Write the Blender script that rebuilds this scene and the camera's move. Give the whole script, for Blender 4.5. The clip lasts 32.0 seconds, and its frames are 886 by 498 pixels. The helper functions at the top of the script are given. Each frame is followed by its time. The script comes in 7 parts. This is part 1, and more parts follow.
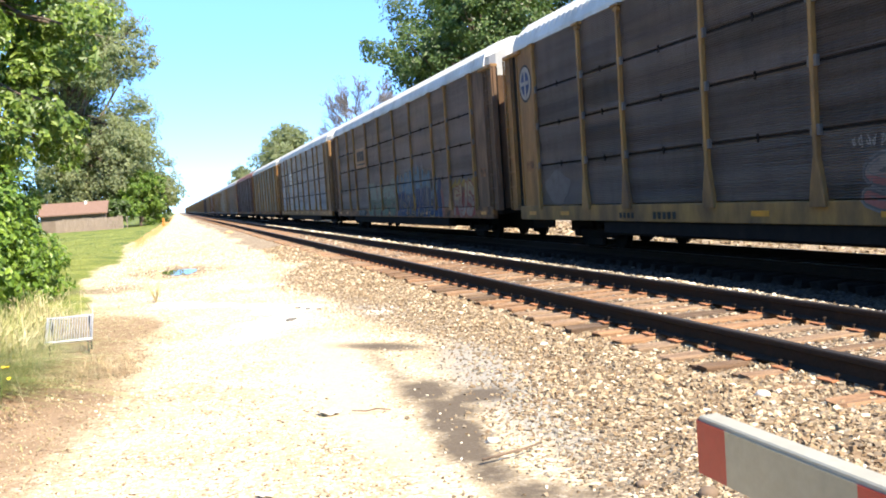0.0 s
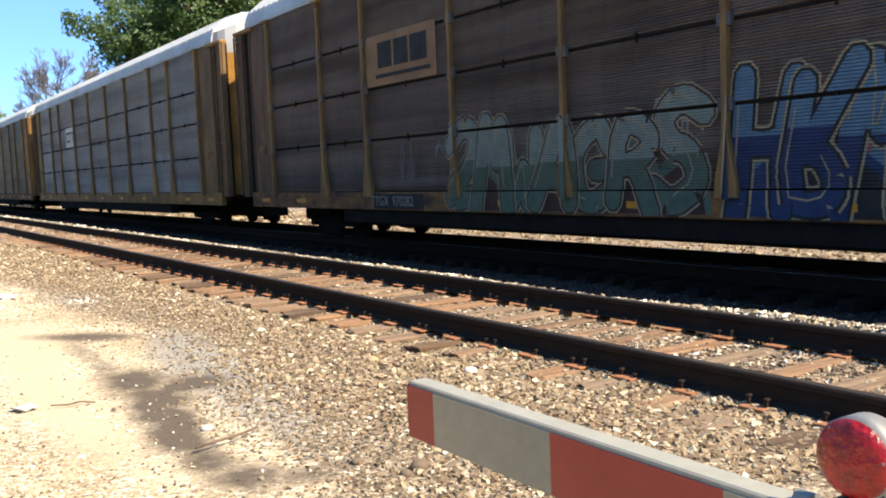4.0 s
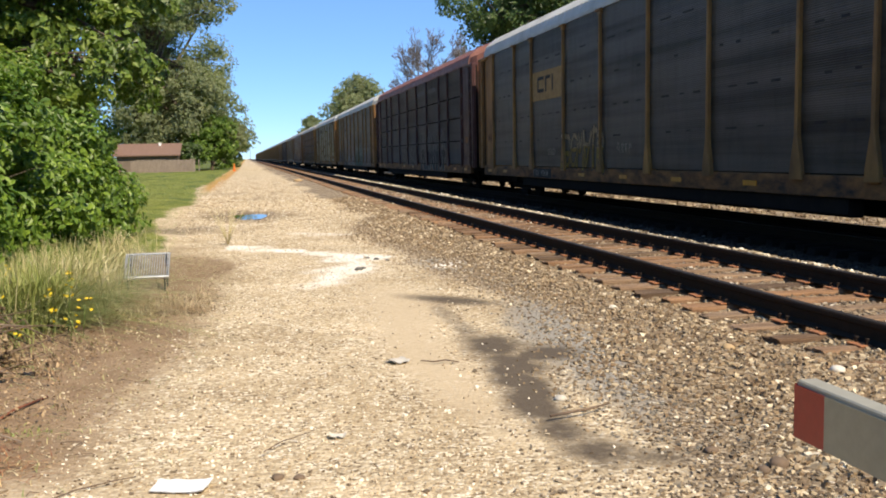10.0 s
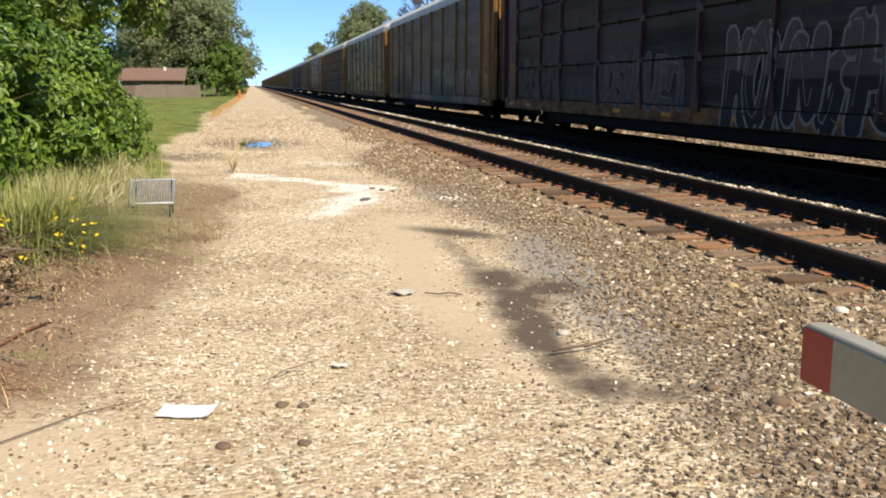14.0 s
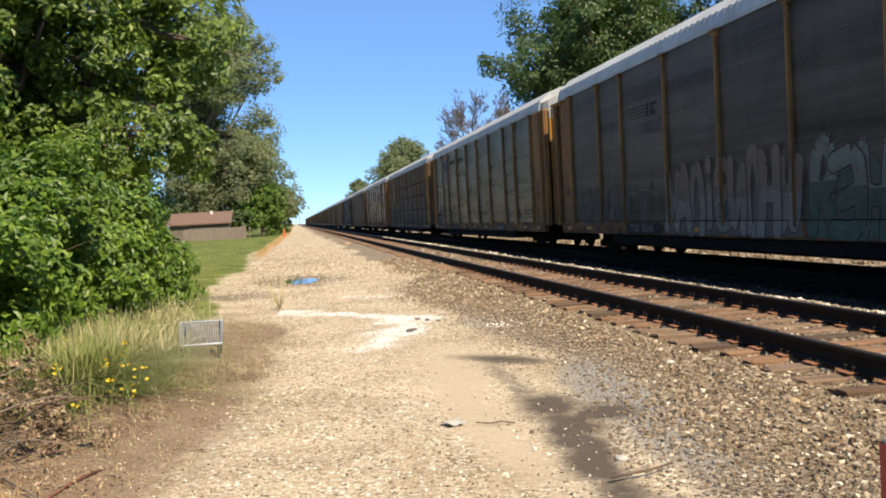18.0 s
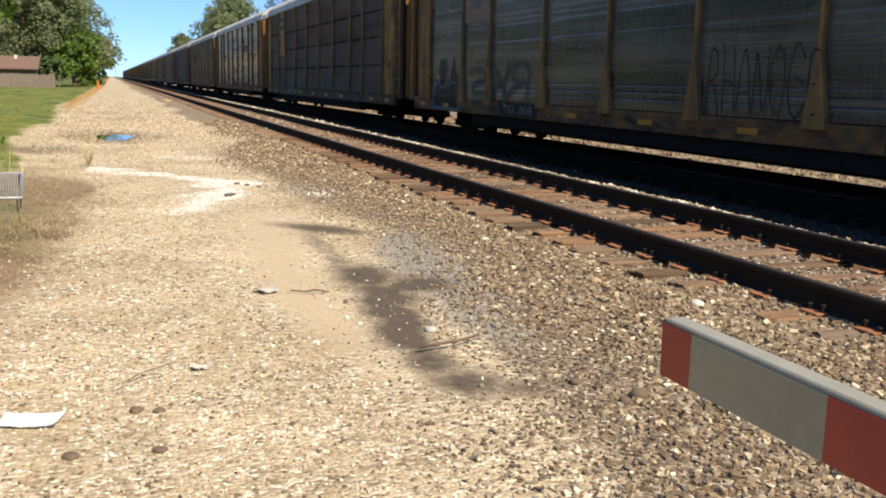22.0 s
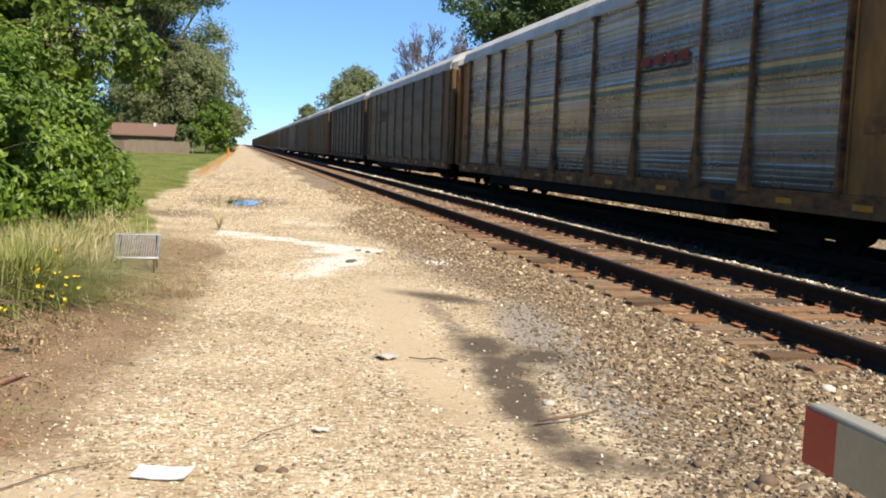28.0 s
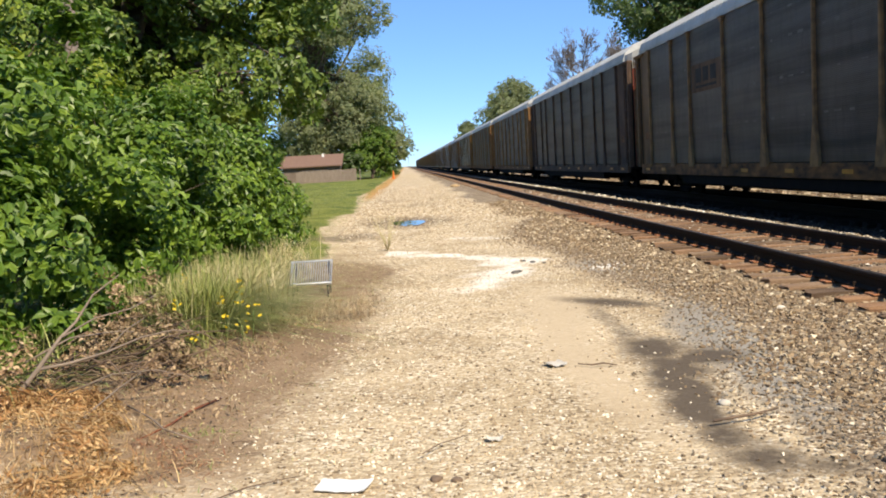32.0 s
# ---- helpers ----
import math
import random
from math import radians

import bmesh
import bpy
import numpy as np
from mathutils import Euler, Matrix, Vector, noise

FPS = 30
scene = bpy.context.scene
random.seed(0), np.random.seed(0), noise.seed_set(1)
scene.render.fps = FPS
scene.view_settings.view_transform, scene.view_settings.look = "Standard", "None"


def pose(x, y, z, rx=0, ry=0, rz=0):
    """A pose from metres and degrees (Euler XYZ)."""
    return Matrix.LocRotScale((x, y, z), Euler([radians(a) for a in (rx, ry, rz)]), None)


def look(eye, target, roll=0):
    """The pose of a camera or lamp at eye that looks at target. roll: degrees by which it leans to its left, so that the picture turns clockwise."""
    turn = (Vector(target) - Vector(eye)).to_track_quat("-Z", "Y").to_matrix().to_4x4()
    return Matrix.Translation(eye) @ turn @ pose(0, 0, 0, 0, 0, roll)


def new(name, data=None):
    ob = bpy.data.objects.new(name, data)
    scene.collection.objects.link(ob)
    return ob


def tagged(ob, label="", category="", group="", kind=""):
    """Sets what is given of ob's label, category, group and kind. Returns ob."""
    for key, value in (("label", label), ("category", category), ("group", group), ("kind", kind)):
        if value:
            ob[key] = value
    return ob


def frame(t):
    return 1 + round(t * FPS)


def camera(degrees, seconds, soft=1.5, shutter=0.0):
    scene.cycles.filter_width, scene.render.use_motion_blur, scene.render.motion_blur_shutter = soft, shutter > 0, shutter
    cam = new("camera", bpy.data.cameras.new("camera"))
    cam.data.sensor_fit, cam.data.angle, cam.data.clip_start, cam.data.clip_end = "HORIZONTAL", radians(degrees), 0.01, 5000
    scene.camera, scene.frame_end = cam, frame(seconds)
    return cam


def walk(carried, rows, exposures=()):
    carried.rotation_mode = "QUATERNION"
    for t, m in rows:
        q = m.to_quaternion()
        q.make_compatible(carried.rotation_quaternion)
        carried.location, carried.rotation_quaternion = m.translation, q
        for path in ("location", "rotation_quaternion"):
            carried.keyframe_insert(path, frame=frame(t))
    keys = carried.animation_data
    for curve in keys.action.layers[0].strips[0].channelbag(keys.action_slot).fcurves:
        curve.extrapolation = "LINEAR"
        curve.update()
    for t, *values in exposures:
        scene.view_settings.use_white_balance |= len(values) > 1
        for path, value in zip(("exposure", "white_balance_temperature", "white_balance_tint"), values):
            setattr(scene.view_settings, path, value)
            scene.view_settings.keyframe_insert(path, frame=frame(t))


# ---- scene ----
from mathutils.geometry import tessellate_polygon

cam = camera(50.4, 32.0, soft=1.9)
# seconds, x, y, z, yaw, pitch, roll
ROWS = [
    (0.0, 0.061, -0.031, 1.518, -15.84, -3.31, 3.87),
    (0.5, 0.114, -0.075, 1.491, -11.94, -5.22, 2.88),
    (1.0, 0.119, -0.098, 1.482, -7.57, -7.14, 3.05),
    (1.5, 0.116, 0.027, 1.459, -12.87, -6.15, 7.69),
    (2.0, 0.055, 0.032, 1.484, -22.41, -3.95, 7.42),
    (2.5, 0.051, 0.030, 1.487, -24.04, -4.21, 3.42),
    (3.0, 0.104, 0.017, 1.466, -33.30, -3.76, 2.83),
    (3.5, 0.071, -0.029, 1.479, -34.87, -4.03, 2.87),
    (4.0, 0.069, -0.029, 1.477, -32.81, -4.91, 2.48),
    (4.5, 0.075, -0.023, 1.477, -29.97, -5.23, 1.76),
    (6.5, 0.148, -0.058, 1.472, -26.11, -4.80, 1.75),
    (7.0, 0.092, -0.071, 1.488, -17.11, -5.34, 3.10),
    (7.5, -0.006, -0.068, 1.488, -11.91, -5.64, 0.89),
    (8.0, -0.044, -0.028, 1.484, -3.72, -5.81, -0.24),
    (8.5, -0.030, -0.034, 1.477, -4.92, -5.49, 1.45),
    (9.0, -0.031, -0.036, 1.499, -7.41, -6.45, 1.71),
    (9.5, -0.024, -0.028, 1.504, -10.47, -6.09, -0.17),
    (10.0, -0.028, -0.035, 1.504, -11.76, -5.72, 1.14),
    (10.5, 0.009, -0.002, 1.488, -17.73, -6.31, 0.07),
    (11.0, -0.002, -0.001, 1.487, -20.20, -8.28, -0.73),
    (11.5, -0.005, -0.012, 1.486, -19.66, -8.51, -0.42),
    (12.0, 0.001, -0.007, 1.481, -18.30, -9.26, -1.53),
    (12.5, 0.017, 0.006, 1.478, -17.72, -9.18, -1.13),
    (13.0, 0.008, 0.012, 1.481, -18.40, -9.49, -0.45),
    (13.5, -0.008, 0.007, 1.491, -16.85, -9.84, 0.78),
    (14.0, -0.032, -0.010, 1.507, -11.32, -9.86, -0.03),
    (14.5, -0.067, 0.013, 1.500, -1.81, -9.30, -1.21),
    (16.5, -0.020, 0.020, 1.514, -7.20, -4.04, -0.32),
    (17.0, 0.002, 0.021, 1.527, -9.62, -2.55, 0.00),
    (17.5, -0.020, 0.010, 1.502, -9.91, -1.55, 1.31),
    (18.0, -0.034, 0.014, 1.506, -8.91, -2.02, 3.13),
    (18.5, -0.048, 0.038, 1.513, -11.26, -2.36, 1.36),
    (19.0, -0.081, 0.080, 1.521, -18.70, -2.25, 1.09),
    (19.5, -0.091, 0.073, 1.510, -14.94, -3.47, 2.28),
    (20.0, -0.062, 0.047, 1.505, -7.91, -4.42, 2.56),
    (20.5, -0.029, 0.019, 1.505, -7.27, -5.70, 2.57),
    (21.0, -0.029, 0.004, 1.501, -7.72, -6.13, 1.40),
    (21.5, 0.004, 0.051, 1.494, -13.20, -7.96, -0.39),
    (22.0, 0.010, 0.060, 1.493, -19.12, -10.00, -1.17),
    (22.5, 0.012, 0.058, 1.495, -21.24, -10.27, 0.43),
    (23.0, -0.012, 0.029, 1.504, -14.99, -7.70, -0.03),
    (23.5, -0.015, 0.019, 1.503, -11.52, -5.30, 0.09),
    (24.0, 0.016, 0.034, 1.525, -7.82, -2.34, -0.23),
    (24.5, -0.009, 0.044, 1.516, -7.06, -0.76, 0.74),
    (26.5, -0.060, -0.010, 1.531, -9.02, -1.49, 0.91),
    (27.0, -0.067, -0.005, 1.519, -6.73, -2.05, -0.22),
    (27.5, -0.054, -0.003, 1.509, -9.09, -4.76, -1.96),
    (28.0, -0.053, 0.033, 1.504, -12.07, -5.93, -2.04),
    (28.5, -0.059, 0.036, 1.510, -11.28, -5.96, -1.68),
    (29.0, -0.067, 0.011, 1.520, -3.86, -2.02, -0.76),
    (29.5, -0.050, -0.005, 1.518, -1.90, -1.99, -1.02),
    (30.0, 0.006, -0.024, 1.520, -9.93, -1.53, -0.16),
    (30.5, -0.023, -0.022, 1.520, -10.11, -2.10, 1.43),
    (31.0, -0.015, -0.016, 1.511, -3.57, -3.20, 1.45),
    (31.5, 0.009, -0.049, 1.495, -2.48, -5.23, 2.71),
    (32.0, 0.001, -0.031, 1.501, -2.31, -5.16, 3.27),
]
EXPOSURES = [(0.0, 1.66, 6200, 10), (0.5, 0.85, 6750, 10), (1.0, 0.45, 6950, 10), (2.0, 0.28, 6950, 10), (3.0, 0.78, 6800, 10), (4.0, 1.24, 6450, 10), (7.0, 0.72, 6550, 10), (8.0, 0.24, 7000, 10), (9.0, 0.4, 6520, 10), (10.0, 0.58, 6550, 10), (11.0, 0.88, 6500, 10), (12.0, 0.71, 6500, 10), (13.0, 0.63, 6500, 10), (14.0, 0.56, 6500, 10), (17.0, 0.57, 6500, 10), (18.0, 0.6, 6500, 10), (19.0, 0.8, 6500, 10), (20.0, 0.58, 6500, 10), (22.0, 0.54, 6500, 10), (23.0, 0.68, 6500, 10), (24.0, 0.65, 6500, 10), (27.0, 0.64, 6500, 10), (28.0, 0.61, 6500, 10), (30.0, 0.65, 6500, 10), (31.0, 0.67, 6500, 10), (32.0, 0.6, 6500, 10)]
walk(cam, [(t, pose(x, y, z, 90 + pitch, roll, yaw)) for t, x, y, z, yaw, pitch, roll in ROWS], EXPOSURES)

# ---- sky and sun ----
SUN_WAY = Vector((0.44, -0.87, 1.0)).normalized()
world = bpy.data.worlds.new("world")
scene.world = world
world.use_nodes = True
wn = world.node_tree.nodes
wn.clear()
sky = wn.new("ShaderNodeTexSky")
sky.sky_type, sky.sun_disc = "NISHITA", False
sky.sun_elevation = math.asin(SUN_WAY.z)
sky.sun_rotation = math.atan2(SUN_WAY.x, SUN_WAY.y)
sky.air_density, sky.dust_density, sky.ozone_density = 0.6, 0.0, 3.0
back, wout = wn.new("ShaderNodeBackground"), wn.new("ShaderNodeOutputWorld")
back.inputs["Strength"].default_value = 0.125
tone = wn.new("ShaderNodeMix")
tone.data_type, tone.blend_type = "RGBA", "MULTIPLY"
tone.inputs[0].default_value, tone.inputs[7].default_value = 1.0, (0.8, 0.98, 1.2, 1)
world.node_tree.links.new(sky.outputs[0], tone.inputs[6])
even = wn.new("ShaderNodeMix")
even.data_type, even.blend_type = "RGBA", "MIX"
even.inputs[0].default_value, even.inputs[7].default_value = 0.5, (1.05, 2.25, 4.3, 1)
world.node_tree.links.new(tone.outputs[2], even.inputs[6])
world.node_tree.links.new(even.outputs[2], back.inputs[0])
world.node_tree.links.new(back.outputs[0], wout.inputs[0])
sun = new("sun", bpy.data.lights.new("sun", "SUN"))
sun.data.energy, sun.data.angle, sun.data.color = 5.0, radians(0.53), (1.0, 0.85, 0.64)
sun.matrix_world = look((0, 0, 60), Vector((0, 0, 60)) - SUN_WAY)

# ---- materials ----
def node_mat(name):
    m = bpy.data.materials.new(name)
    m.use_nodes = True
    t = m.node_tree
    return m, t, t.nodes["Principled BSDF"]


def link(t, a, b):
    t.links.new(a, b)


def ramp(t, fac, stops):
    r = t.nodes.new("ShaderNodeValToRGB")
    while len(r.color_ramp.elements) < len(stops):
        r.color_ramp.elements.new(0.5)
    for e, (p, c) in zip(r.color_ramp.elements, stops):
        e.position, e.color = p, (*c, 1) if len(c) == 3 else c
    link(t, fac, r.inputs[0])
    return r.outputs[0]


def mix(t, fac, a, b, blend="MIX"):
    n = t.nodes.new("ShaderNodeMix")
    n.data_type, n.blend_type = "RGBA", blend
    for sock, v in ((n.inputs[0], fac), (n.inputs[6], a), (n.inputs[7], b)):
        if isinstance(v, (int, float)):
            sock.default_value = v
        elif isinstance(v, tuple):
            sock.default_value = (*v, 1)
        else:
            link(t, v, sock)
    return n.outputs[2]


def math_node(t, op, a, b=0.0, clamp=False):
    n = t.nodes.new("ShaderNodeMath")
    n.operation, n.use_clamp = op, clamp
    for sock, v in zip(n.inputs, (a, b)):
        if isinstance(v, (int, float)):
            sock.default_value = v
        else:
            link(t, v, sock)
    return n.outputs[0]


def coords(t, scale=(1, 1, 1), own=True):
    """Object space with an offset of its own for each object, or world space."""
    mp = t.nodes.new("ShaderNodeMapping")
    mp.inputs["Scale"].default_value = scale
    if own:
        tc, oi = t.nodes.new("ShaderNodeTexCoord"), t.nodes.new("ShaderNodeObjectInfo")
        add = t.nodes.new("ShaderNodeVectorMath")
        add.operation = "MULTIPLY_ADD"
        link(t, oi.outputs["Random"], add.inputs[0])
        add.inputs[1].default_value = (31.0, 47.0, 23.0)
        link(t, tc.outputs["Object"], add.inputs[2])
        link(t, add.outputs[0], mp.inputs[0])
    else:
        geo = t.nodes.new("ShaderNodeNewGeometry")
        link(t, geo.outputs["Position"], mp.inputs[0])
    return mp.outputs[0]


def noise_tex(t, vec, scale, detail=4.0, rough=0.6):
    n = t.nodes.new("ShaderNodeTexNoise")
    n.inputs["Scale"].default_value, n.inputs["Detail"].default_value, n.inputs["Roughness"].default_value = scale, detail, rough
    link(t, vec, n.inputs["Vector"])
    return n.outputs["Fac"]


def bump(t, b, height, strength, distance):
    n = t.nodes.new("ShaderNodeBump")
    n.inputs["Strength"].default_value, n.inputs["Distance"].default_value = strength, distance
    link(t, height, n.inputs["Height"])
    link(t, n.outputs[0], b.inputs["Normal"])


def worn(name, base, dirt, rough=0.6, metal=0.0, scale=3.0, amount=0.5, streak=(1, 1, 1), bumpy=0.1, fine=40.0, own=True, grain=0.1, vary=None):
    """Paint, rust, wood or plastic: a base colour with grime in patches and streaks, and fine grain."""
    m, t, b = node_mat(name)
    v = coords(t, streak, own)
    big, small = noise_tex(t, v, scale, 5.0, 0.65), noise_tex(t, v, fine, 3.0)
    f = ramp(t, big, [(0.5 - 0.3 * amount, (0, 0, 0)), (0.86 - 0.25 * amount, (1, 1, 1))])
    col = mix(t, f, base, dirt)
    shade = ramp(t, small, [(0.3, (1 - grain, 1 - grain, 1 - grain)), (0.7, (1 + 0.5 * grain, 1 + 0.5 * grain, 1 + 0.5 * grain))])
    col = mix(t, 1.0, col, shade, "MULTIPLY")
    if vary:
        oi = t.nodes.new("ShaderNodeObjectInfo")
        col = mix(t, 1.0, col, ramp(t, oi.outputs["Random"], [(i / (len(vary) - 1), c) for i, c in enumerate(vary)]), "MULTIPLY")
    link(t, col, b.inputs["Base Color"])
    b.inputs["Metallic"].default_value = metal
    link(t, math_node(t, "ADD", math_node(t, "MULTIPLY", f, 0.2), rough), b.inputs["Roughness"])
    bump(t, b, small, bumpy, 0.01)
    return m


def leaf_mat(name, a, b_, c, gloss=0.45, through_=0.35):
    """Leaves: each its own green, some light coming through."""
    m, t, b = node_mat(name)
    geo = t.nodes.new("ShaderNodeNewGeometry")
    col = ramp(t, geo.outputs["Random Per Island"], [(0.0, a), (0.55, b_), (0.93, c), (1.0, c)])
    big = noise_tex(t, coords(t, own=False), 0.6, 2.0)
    col = mix(t, 1.0, col, ramp(t, big, [(0.3, (0.72, 0.76, 0.7)), (0.7, (1.2, 1.15, 1.1))]), "MULTIPLY")
    link(t, col, b.inputs["Base Color"])
    b.inputs["Roughness"].default_value = gloss
    tr, mx = t.nodes.new("ShaderNodeBsdfTranslucent"), t.nodes.new("ShaderNodeMixShader")
    link(t, mix(t, 1.0, col, (1.1, 1.25, 0.5), "MULTIPLY"), tr.inputs[0])
    mx.inputs[0].default_value = through_
    link(t, b.outputs[0], mx.inputs[1])
    link(t, tr.outputs[0], mx.inputs[2])
    link(t, mx.outputs[0], t.nodes["Material Output"].inputs[0])
    return m


def island_mat(name, stops, rough=0.85, fine=60.0, bumpy=0.3):
    """Many loose pieces in one mesh, each with a colour of its own."""
    m, t, b = node_mat(name)
    geo = t.nodes.new("ShaderNodeNewGeometry")
    col = ramp(t, geo.outputs["Random Per Island"], stops)
    small = noise_tex(t, coords(t, own=False), fine, 3.0)
    col = mix(t, 1.0, col, ramp(t, small, [(0.3, (0.7, 0.7, 0.7)), (0.7, (1.2, 1.2, 1.2))]), "MULTIPLY")
    link(t, col, b.inputs["Base Color"])
    b.inputs["Roughness"].default_value = rough
    bump(t, b, small, bumpy, 0.006)
    return m


def plain(name, colour, rough=0.5, metal=0.0):
    return worn(name, colour, tuple(0.6 * c for c in colour), rough, metal, amount=0.3)


YELLOW = worn("aged_yellow_paint", (0.3, 0.155, 0.032), (0.09, 0.05, 0.024), 0.6, scale=1.6, amount=0.55, streak=(1, 1, 0.35))
YELLOW_GRIMY = worn("grimy_yellow_end_paint", (0.2, 0.1, 0.03), (0.03, 0.02, 0.014), 0.7, scale=1.7, amount=0.8, streak=(1, 1, 0.6))
YELLOW_DOOR = worn("yellow_door_paint", (0.62, 0.3, 0.028), (0.15, 0.074, 0.026), 0.6, scale=0.8, amount=0.5)
WHITE_ROOF = worn("white_roof_paint", (0.47, 0.475, 0.455), (0.3, 0.3, 0.28), 0.5, scale=0.8, amount=0.3)
MAROON = worn("maroon_paint", (0.06, 0.014, 0.013), (0.035, 0.013, 0.011), 0.5, scale=1.5, amount=0.4)
RED_ROOF = worn("faded_red_roof_paint", (0.24, 0.1, 0.07), (0.14, 0.06, 0.05), 0.5)
BLACK = worn("black_grimy_steel", (0.013, 0.011, 0.01), (0.026, 0.02, 0.016), 0.9)
STEEL_DARK = worn("brown_rail_steel", (0.022, 0.017, 0.014), (0.04, 0.026, 0.018), 0.8, scale=6, own=False, grain=0.26)
RUST = worn("orange_rust", (0.36, 0.145, 0.058), (0.2, 0.085, 0.04), 0.85, scale=14, own=False, grain=0.26)
# ties under the train: its shadow is put into the wood colour
TIE_SHADOWED = worn("shadowed_black_tie_wood", (0.03, 0.024, 0.02), (0.015, 0.013, 0.012), 0.85, scale=2.2, amount=0.6, streak=(1, 9, 9), bumpy=0.5, grain=0.26)
TIE = worn("weathered_tie_wood", (0.27, 0.19, 0.122), (0.11, 0.07, 0.045), 0.85, scale=2.2, amount=0.6, streak=(1, 9, 9), bumpy=0.5, grain=0.3, vary=((0.5, 0.47, 0.44), (1.25, 1.04, 0.85), (1.02, 1.06, 1.08)))

for dull in (BLACK, STEEL_DARK, TIE_SHADOWED):
    dull.node_tree.nodes["Principled BSDF"].inputs["Specular IOR Level"].default_value = 0.1

# ---- mesh helpers ----
def mesh_from(name, verts, faces, smooth=False):
    me = bpy.data.meshes.new(name)
    me.from_pydata([tuple(v) for v in verts], [], [tuple(f) for f in faces])
    me.materials.append(None)
    if smooth:
        me.polygons.foreach_set("use_smooth", [True] * len(me.polygons))
    me.update()
    return me


def mesh_np(name, verts, faces, smooth=False):
    """From numpy arrays; faces all of one size."""
    me = bpy.data.meshes.new(name)
    n, k = faces.shape
    me.vertices.add(len(verts))
    me.vertices.foreach_set("co", np.ascontiguousarray(verts, dtype=np.float32).ravel())
    me.loops.add(n * k)
    me.loops.foreach_set("vertex_index", np.ascontiguousarray(faces, dtype=np.int32).ravel())
    me.polygons.add(n)
    me.polygons.foreach_set("loop_start", np.arange(n, dtype=np.int32) * k)
    me.polygons.foreach_set("loop_total", np.full(n, k, dtype=np.int32))
    me.polygons.foreach_set("use_smooth", np.full(n, smooth))
    me.materials.append(None)
    me.update(calc_edges=True)
    return me


def mesh_bm(name, bm, smooth=False):
    me = bpy.data.meshes.new(name)
    bm.to_mesh(me)
    bm.free()
    me.materials.append(None)
    if smooth:
        me.polygons.foreach_set("use_smooth", [True] * len(me.polygons))
    return me


def part(name, me, material, parent=None, at=None, label=""):
    """Links a mesh as one object, under a thing or a part."""
    ob = new(name, me)
    ob.material_slots[0].link = "OBJECT"
    ob.material_slots[0].material = material
    if parent:
        ob.parent = parent
    if at is not None:
        ob.matrix_basis = at if isinstance(at, Matrix) else Matrix.Translation(at)
    if label:
        ob["label"] = label
    return ob


def add_box(bm, x0, x1, y0, y1, z0, z1, bev=0.0, m=None):
    r = bmesh.ops.create_cube(bm, size=1.0, matrix=Matrix.Translation(((x0 + x1) / 2, (y0 + y1) / 2, (z0 + z1) / 2)) @ Matrix.Diagonal((x1 - x0, y1 - y0, z1 - z0, 1)))
    vs = r["verts"]
    if bev:
        es = list({e for v in vs for e in v.link_edges})
        vs = list({v for f in bmesh.ops.bevel(bm, geom=es, offset=bev, segments=1, affect="EDGES")["faces"] for v in f.verts} | {v for v in vs if v.is_valid})
    if m is not None:
        bmesh.ops.transform(bm, matrix=m, verts=vs)
    return vs


def add_cyl(bm, a, b, r0, r1=None, seg=10):
    a, b = Vector(a), Vector(b)
    d = b - a
    m = Matrix.Translation((a + b) / 2) @ d.to_track_quat("Z", "Y").to_matrix().to_4x4()
    return bmesh.ops.create_cone(bm, cap_ends=True, segments=seg, radius1=r0, radius2=r0 if r1 is None else r1, depth=d.length, matrix=m)["verts"]


def box_mesh(name, x0, x1, y0, y1, z0, z1, bev=0.006):
    bm = bmesh.new()
    add_box(bm, x0, x1, y0, y1, z0, z1, bev)
    return mesh_bm(name, bm)


def extrude_mesh(name, profile, y0, y1, closed=True, smooth=False):
    """A profile in x and z drawn along y."""
    n = len(profile)
    vs = [(x, y0, z) for x, z in profile] + [(x, y1, z) for x, z in profile]
    fs = [(i, (i + 1) % n, n + (i + 1) % n, n + i) for i in range(n if closed else n - 1)]
    if closed:
        fs += [tuple(range(n - 1, -1, -1)), tuple(range(n, 2 * n))]
    return mesh_from(name, vs, fs, smooth)


def tube_mesh(name, lines, seg=6):
    """Limbs and stems: each line is a list of (point, radius)."""
    vs, fs = [], []
    for line in lines:
        base, prev = len(vs), None
        for i, (p, r) in enumerate(line):
            p = Vector(p)
            q = Vector(line[min(i + 1, len(line) - 1)][0]) - Vector(line[max(i - 1, 0)][0])
            side = q.cross(Vector((0.3, 0.2, 1.0) if abs(q.normalized().z) < 0.9 else (1, 0.1, 0))).normalized() if prev is None else (prev - q * (prev.dot(q) / q.length_squared)).normalized()
            prev = side
            up = q.cross(side).normalized()
            vs += [p + (side * math.cos(2 * math.pi * k / seg) + up * math.sin(2 * math.pi * k / seg)) * r for k in range(seg)]
        for i in range(len(line) - 1):
            for k in range(seg):
                a, b = base + i * seg + k, base + i * seg + (k + 1) % seg
                fs.append((a, b, b + seg, a + seg))
        fs.append(tuple(base + k for k in range(seg - 1, -1, -1)))
        fs.append(tuple(base + (len(line) - 1) * seg + k for k in range(seg)))
    return mesh_from(name, vs, fs, True)


